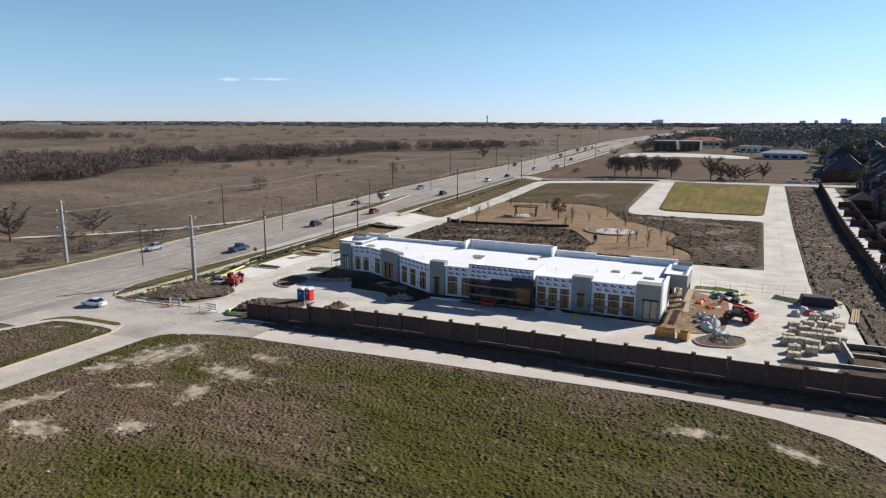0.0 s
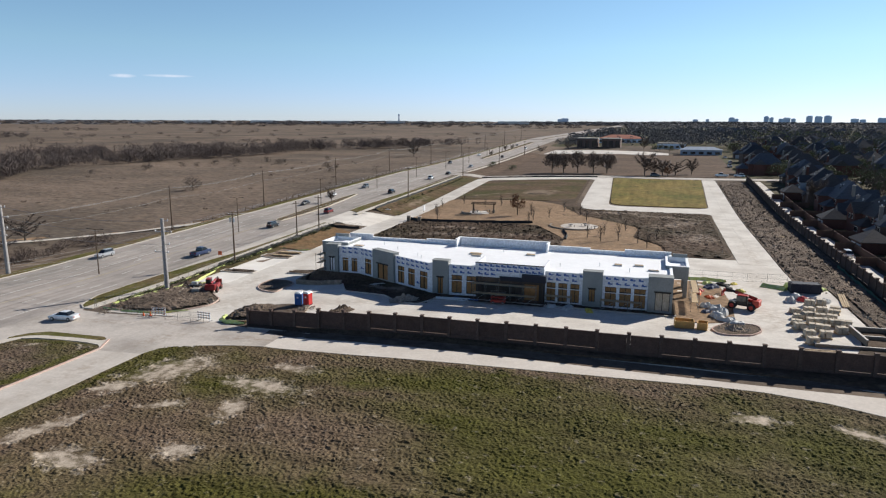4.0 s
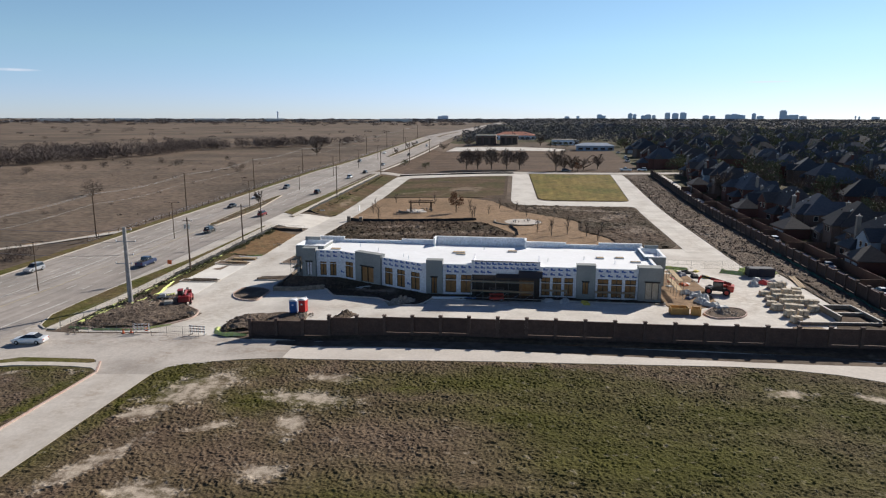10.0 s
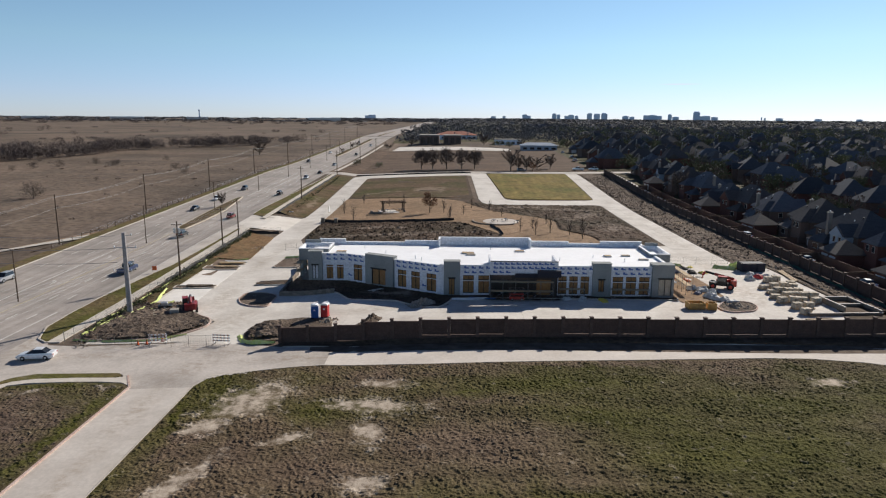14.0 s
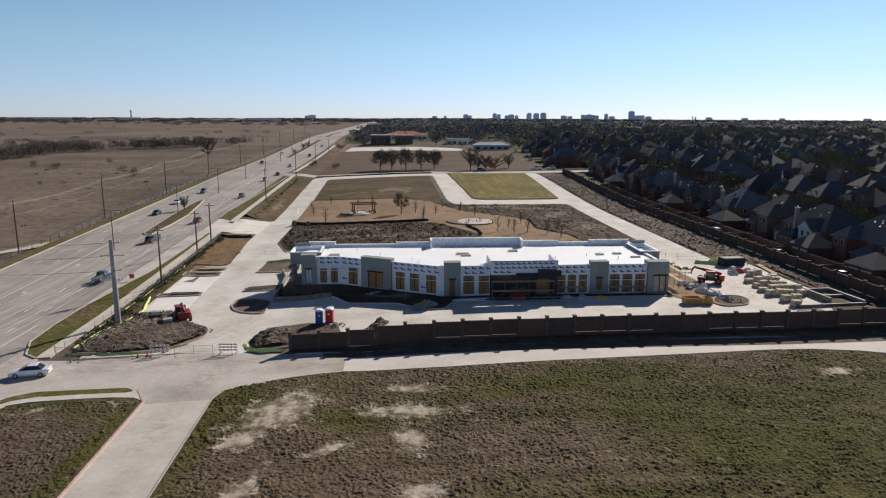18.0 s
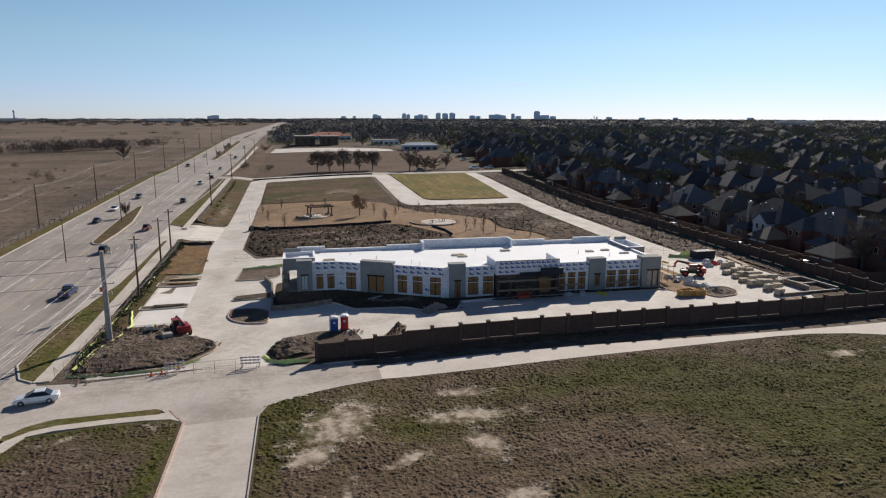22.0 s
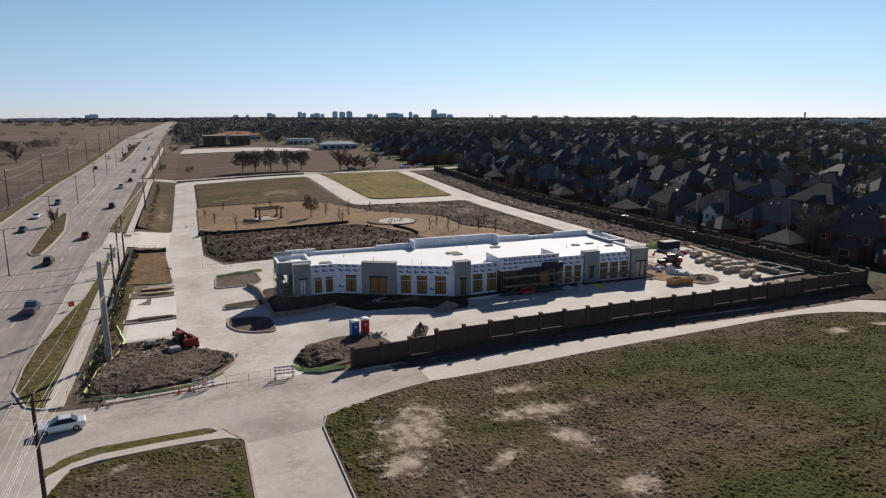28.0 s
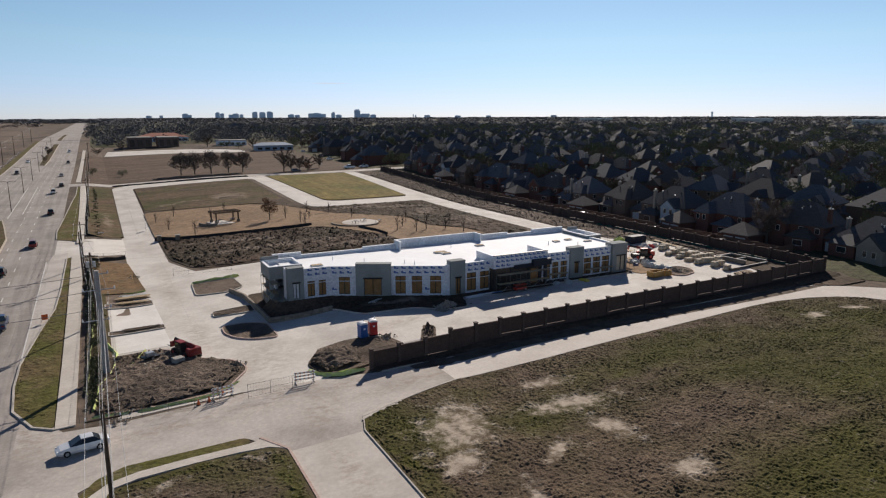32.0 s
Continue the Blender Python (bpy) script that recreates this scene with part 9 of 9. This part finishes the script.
# ---- rough grass and soil surfaces ----
def relief(name, outline, cell, amp, wave, mat, dz, label, category, seed, squash=1.6, bare=(), dome=0.0, power=1.0):
    """The clumpy surface of a field or of bare soil, as a fine mesh just above its sheet."""
    rng = np.random.default_rng(seed)
    ox, oy = np.array(outline).T
    gx, gy = np.arange(ox.min(), ox.max(), cell), np.arange(oy.min(), oy.max(), cell)
    X, Y = np.meshgrid(gx, gy)
    X = X + rng.uniform(-0.3, 0.3, X.shape) * cell
    Y = Y + rng.uniform(-0.3, 0.3, Y.shape) * cell
    inside = np.zeros(X.shape, bool)
    for i in range(len(ox)):
        x0, y0, x1, y1 = ox[i - 1], oy[i - 1], ox[i], oy[i]
        if y0 != y1:
            inside ^= ((y0 > Y) != (y1 > Y)) & (X < (x1 - x0) * (Y - y0) / (y1 - y0) + x0)

    def lattice_noise(w, k):
        t = rng.random((256, 256))
        u, v = X / w, Y * k / w
        iu, iv = np.floor(u).astype(int), np.floor(v).astype(int)
        fu, fv = u - iu, v - iv
        fu, fv = fu * fu * (3 - 2 * fu), fv * fv * (3 - 2 * fv)
        g = lambda a, b: t[a % 256, b % 256]
        return (g(iu, iv) * (1 - fu) + g(iu + 1, iv) * fu) * (1 - fv) + (g(iu, iv + 1) * (1 - fu) + g(iu + 1, iv + 1) * fu) * fv
    base = np.vectorize(h, otypes=[float])(X, Y)
    tuft = lattice_noise(wave, squash) ** power * 1.3 + lattice_noise(wave * 0.5, squash) * 0.7 - 0.55
    Z = base + dz + amp * tuft * (0.6 + 0.6 * lattice_noise(wave * 9, 1.0))
    for bx, by, ba, bb, turn in bare:
        c, s = math.cos(radians(turn)), math.sin(radians(turn))
        u, v = ((X - bx) * c + (Y - by) * s) / ba, ((Y - by) * c - (X - bx) * s) / bb
        f = np.clip((np.hypot(u, v) - 0.6) / 0.6 + 0.5 * (lattice_noise(1.5, 1.0) - 0.5), 0.15, 1)
        Z = base + dz - 0.06 * (1 - f) + (Z - base - dz) * f
    if dome:
        cx, cy = ox.mean(), oy.mean()
        Z = Z + dome * np.clip(1 - np.hypot((X - cx) / (np.ptp(ox) / 2), (Y - cy) / (np.ptp(oy) / 2)) ** 2, 0, 1) ** 0.7
    idx = -np.ones(X.shape, int)
    idx[inside] = np.arange(inside.sum())
    q = np.stack([idx[:-1, :-1], idx[:-1, 1:], idx[1:, 1:], idx[1:, :-1]], -1).reshape(-1, 4)
    q = q[(q >= 0).all(1)]
    me = bpy.data.meshes.new(name)
    me.from_pydata(np.stack([X[inside], Y[inside], Z[inside]], 1).tolist(), [], q.tolist())
    me.materials.append(mat)
    return tagged(new(name, me), label, category, kind="stuff")


relief("field_turf", [(-80.2, 24.0), (-80.2, 66.0), (-79.2, 68.6)] + [(x, y - 0.25) for x, y in S_EDGE] + [(34.0, 24.0)], 0.125, 0.15, 0.26, FIELD, 0.19, "clumpy winter turf of the south field", "grass", 1, 1.0, BARE_SPOTS, power=1.3)
relief("corner_turf", [(-88.8, 30.0), (-88.8, 66.0), (-90.2, 67.3), (-97.0, 68.0), (-104.0, 67.2), (-107.4, 60.0), (-108.0, 30.0)], 0.12, 0.13, 0.25, WESTFIELD, 0.185, "clumpy turf of the corner lot", "grass", 2, 1.0, power=1.6)
relief("verge_turf", [(-113.6, 92.5), (-114.2, 98.0), (-114.1, 108.0), (-112.3, 124.0), (-111.0, 134.0), (-110.5, 140.0), (-109.8, 140.0), (-109.8, 100.0), (-109.7, 86.6)], 0.3, 0.1, 0.8, VERGE, 0.18, "rough turf of the road verge", "grass", 3)
relief("plot_soil", [(-89.0, 169.0), (-85.6, 156.0), (-78.0, 153.2), (0.0, 153.2), (2.2, 157.0), (2.2, 224.0), (-37.0, 224.0), (-46.5, 231.0), (-37.5, 210.0), (-24.0, 197.0), (-18.0, 190.0), (-19.6, 174.0), (-12.6, 164.0), (-11.4, 154.0), (-36.4, 154.0), (-36.9, 166.0), (-47.4, 186.6), (-62.0, 188.8), (-85.0, 191.0), (-89.0, 193.0)], 0.4, 0.36, 0.9, DIRT_DARK, 0.2, "clods and weeds of the graded plot", "soil", 4, 1.0)
relief("strip_soil", [(11.3, 133.0), (11.3, 314.0), (22.0, 314.0), (22.0, 93.0), (17.0, 93.0), (16.6, 128.0)], 0.45, 0.34, 1.2, DIRT, 0.18, "clods of the dirt strip by the wall", "soil", 5, 1.0)
relief("island_soil", [(-105.2, 86.0), (-105.2, 104.4), (-97.0, 104.0), (-93.0, 97.2), (-88.8, 93.4), (-88.2, 90.2), (-91.8, 85.2), (-100.0, 84.6)], 0.17, 0.24, 0.8, DIRT, 0.22, "clods of the dirt island", "soil", 6, 1.0, (), 0.45)
relief("gate_island_soil", [(-80.2, 86.8), (-77.4, 91.2), (-75.2, 90.6), (-73.4, 87.0), (-74.2, 83.4), (-79.0, 82.6)], 0.17, 0.26, 0.8, DIRT, 0.25, "clods of the gate island", "soil", 7, 1.0, (), 0.9)
relief("pasture_turf", [(-330.0, 120.0), (-150.0, 110.0), (-148.0, 300.0), (-150.0, 420.0), (-330.0, 420.0)], 1.3, 0.25, 4.0, PASTURE, 0.02, "uneven dry pasture turf", "grass", 8, 1.2)


def clods(name, outline, n, small, large, mat, dz, label, seed):
    """Loose lumps of soil strewn over an outline, each a rough half-sunk octahedron."""
    rng = np.random.default_rng(seed)
    ox, oy = np.array([p[0] for p in outline]), np.array([p[1] for p in outline])
    X, Y = rng.uniform(ox.min(), ox.max(), n), rng.uniform(oy.min(), oy.max(), n)
    inside = np.zeros(n, bool)
    for i in range(len(ox)):
        x0, y0, x1, y1 = ox[i - 1], oy[i - 1], ox[i], oy[i]
        if y0 != y1:
            inside ^= ((y0 > Y) != (y1 > Y)) & (X < (x1 - x0) * (Y - y0) / (y1 - y0) + x0)
    X, Y = X[inside], Y[inside]
    size = small + (large - small) * rng.random(len(X)) ** 3
    unit = np.array([(1, 0, 0), (0, 1, 0), (-1, 0, 0), (0, -1, 0), (0, 0, 0.8), (0, 0, -0.5)])
    v = unit[None] * size[:, None, None] * rng.uniform(0.5, 1.4, (len(X), 6, 1)) + rng.normal(size=(len(X), 6, 3)) * size[:, None, None] * 0.15
    v += np.stack([X, Y, np.array([h(a, b) for a, b in zip(X, Y)]) + dz], 1)[:, None]
    tri = np.array([(0, 1, 4), (1, 2, 4), (2, 3, 4), (3, 0, 4), (1, 0, 5), (2, 1, 5), (3, 2, 5), (0, 3, 5)])
    f = (tri[None] + 6 * np.arange(len(X))[:, None, None]).reshape(-1, 3)
    me = bpy.data.meshes.new(name)
    me.from_pydata(v.reshape(-1, 3).tolist(), [], f.tolist())
    me.materials.append(mat)
    return tagged(new(name, me), label, "soil", kind="stuff")


clods("island_clods", [(-105.0, 86.2), (-105.0, 104.2), (-97.2, 103.8), (-93.2, 97.0), (-89.0, 93.2), (-88.4, 90.2), (-92.0, 85.4), (-100.0, 84.8)], 1500, 0.08, 0.4, DIRT, 0.42, "loose lumps of soil on the dirt island", 31)
clods("gate_island_clods", [(-80.0, 86.6), (-77.4, 91.0), (-73.6, 87.0), (-74.4, 83.6), (-78.8, 82.8)], 260, 0.07, 0.35, DIRT, 0.6, "loose lumps of soil on the gate island", 32)
clods("plot_clods", [(-89.0, 169.0), (-85.6, 156.0), (-78.0, 153.6), (-12.0, 153.6), (-36.4, 154.4), (-36.9, 166.0), (-47.4, 186.6), (-62.0, 188.4), (-85.0, 190.6), (-89.0, 192.0)], 3500, 0.15, 0.6, DIRT_DARK, 0.32, "loose lumps of dark clay on the graded plot", 33)
clods("strip_clods", [(11.4, 133.0), (11.4, 300.0), (21.8, 300.0), (21.8, 94.0), (17.0, 94.0), (16.8, 128.0)], 2600, 0.1, 0.5, DIRT, 0.3, "loose lumps of soil on the dirt strip by the wall", 34)
clods("bed_clods", [(-80.0, 110.0), (-70.2, 107.2), (-67.0, 101.8), (-58.6, 100.2), (-50.0, 96.0), (-49.8, 102.0), (-66.0, 110.0)], 900, 0.07, 0.35, DIRT_DARK, 0.24, "loose lumps of soil on the unplanted bed", 35)
# dark weeds along the fabric beside the sidewalk
rng = random.Random(77)
spots = [(-105.4 + rng.gauss(0, 0.5), rng.uniform(88, 172), rng.uniform(0.3, 0.9), rng.uniform(0.3, 0.7)) for _ in range(320)]
spots += [(-104.0 + rng.gauss(0, 0.4), rng.uniform(206, 312), rng.uniform(0.15, 0.45), rng.uniform(0.3, 0.6)) for _ in range(220)]
brush("sidewalk_weeds", spots, 12, OAK_LEAF, "dark weeds beside the sidewalk", "weeds", 30, 0.5)
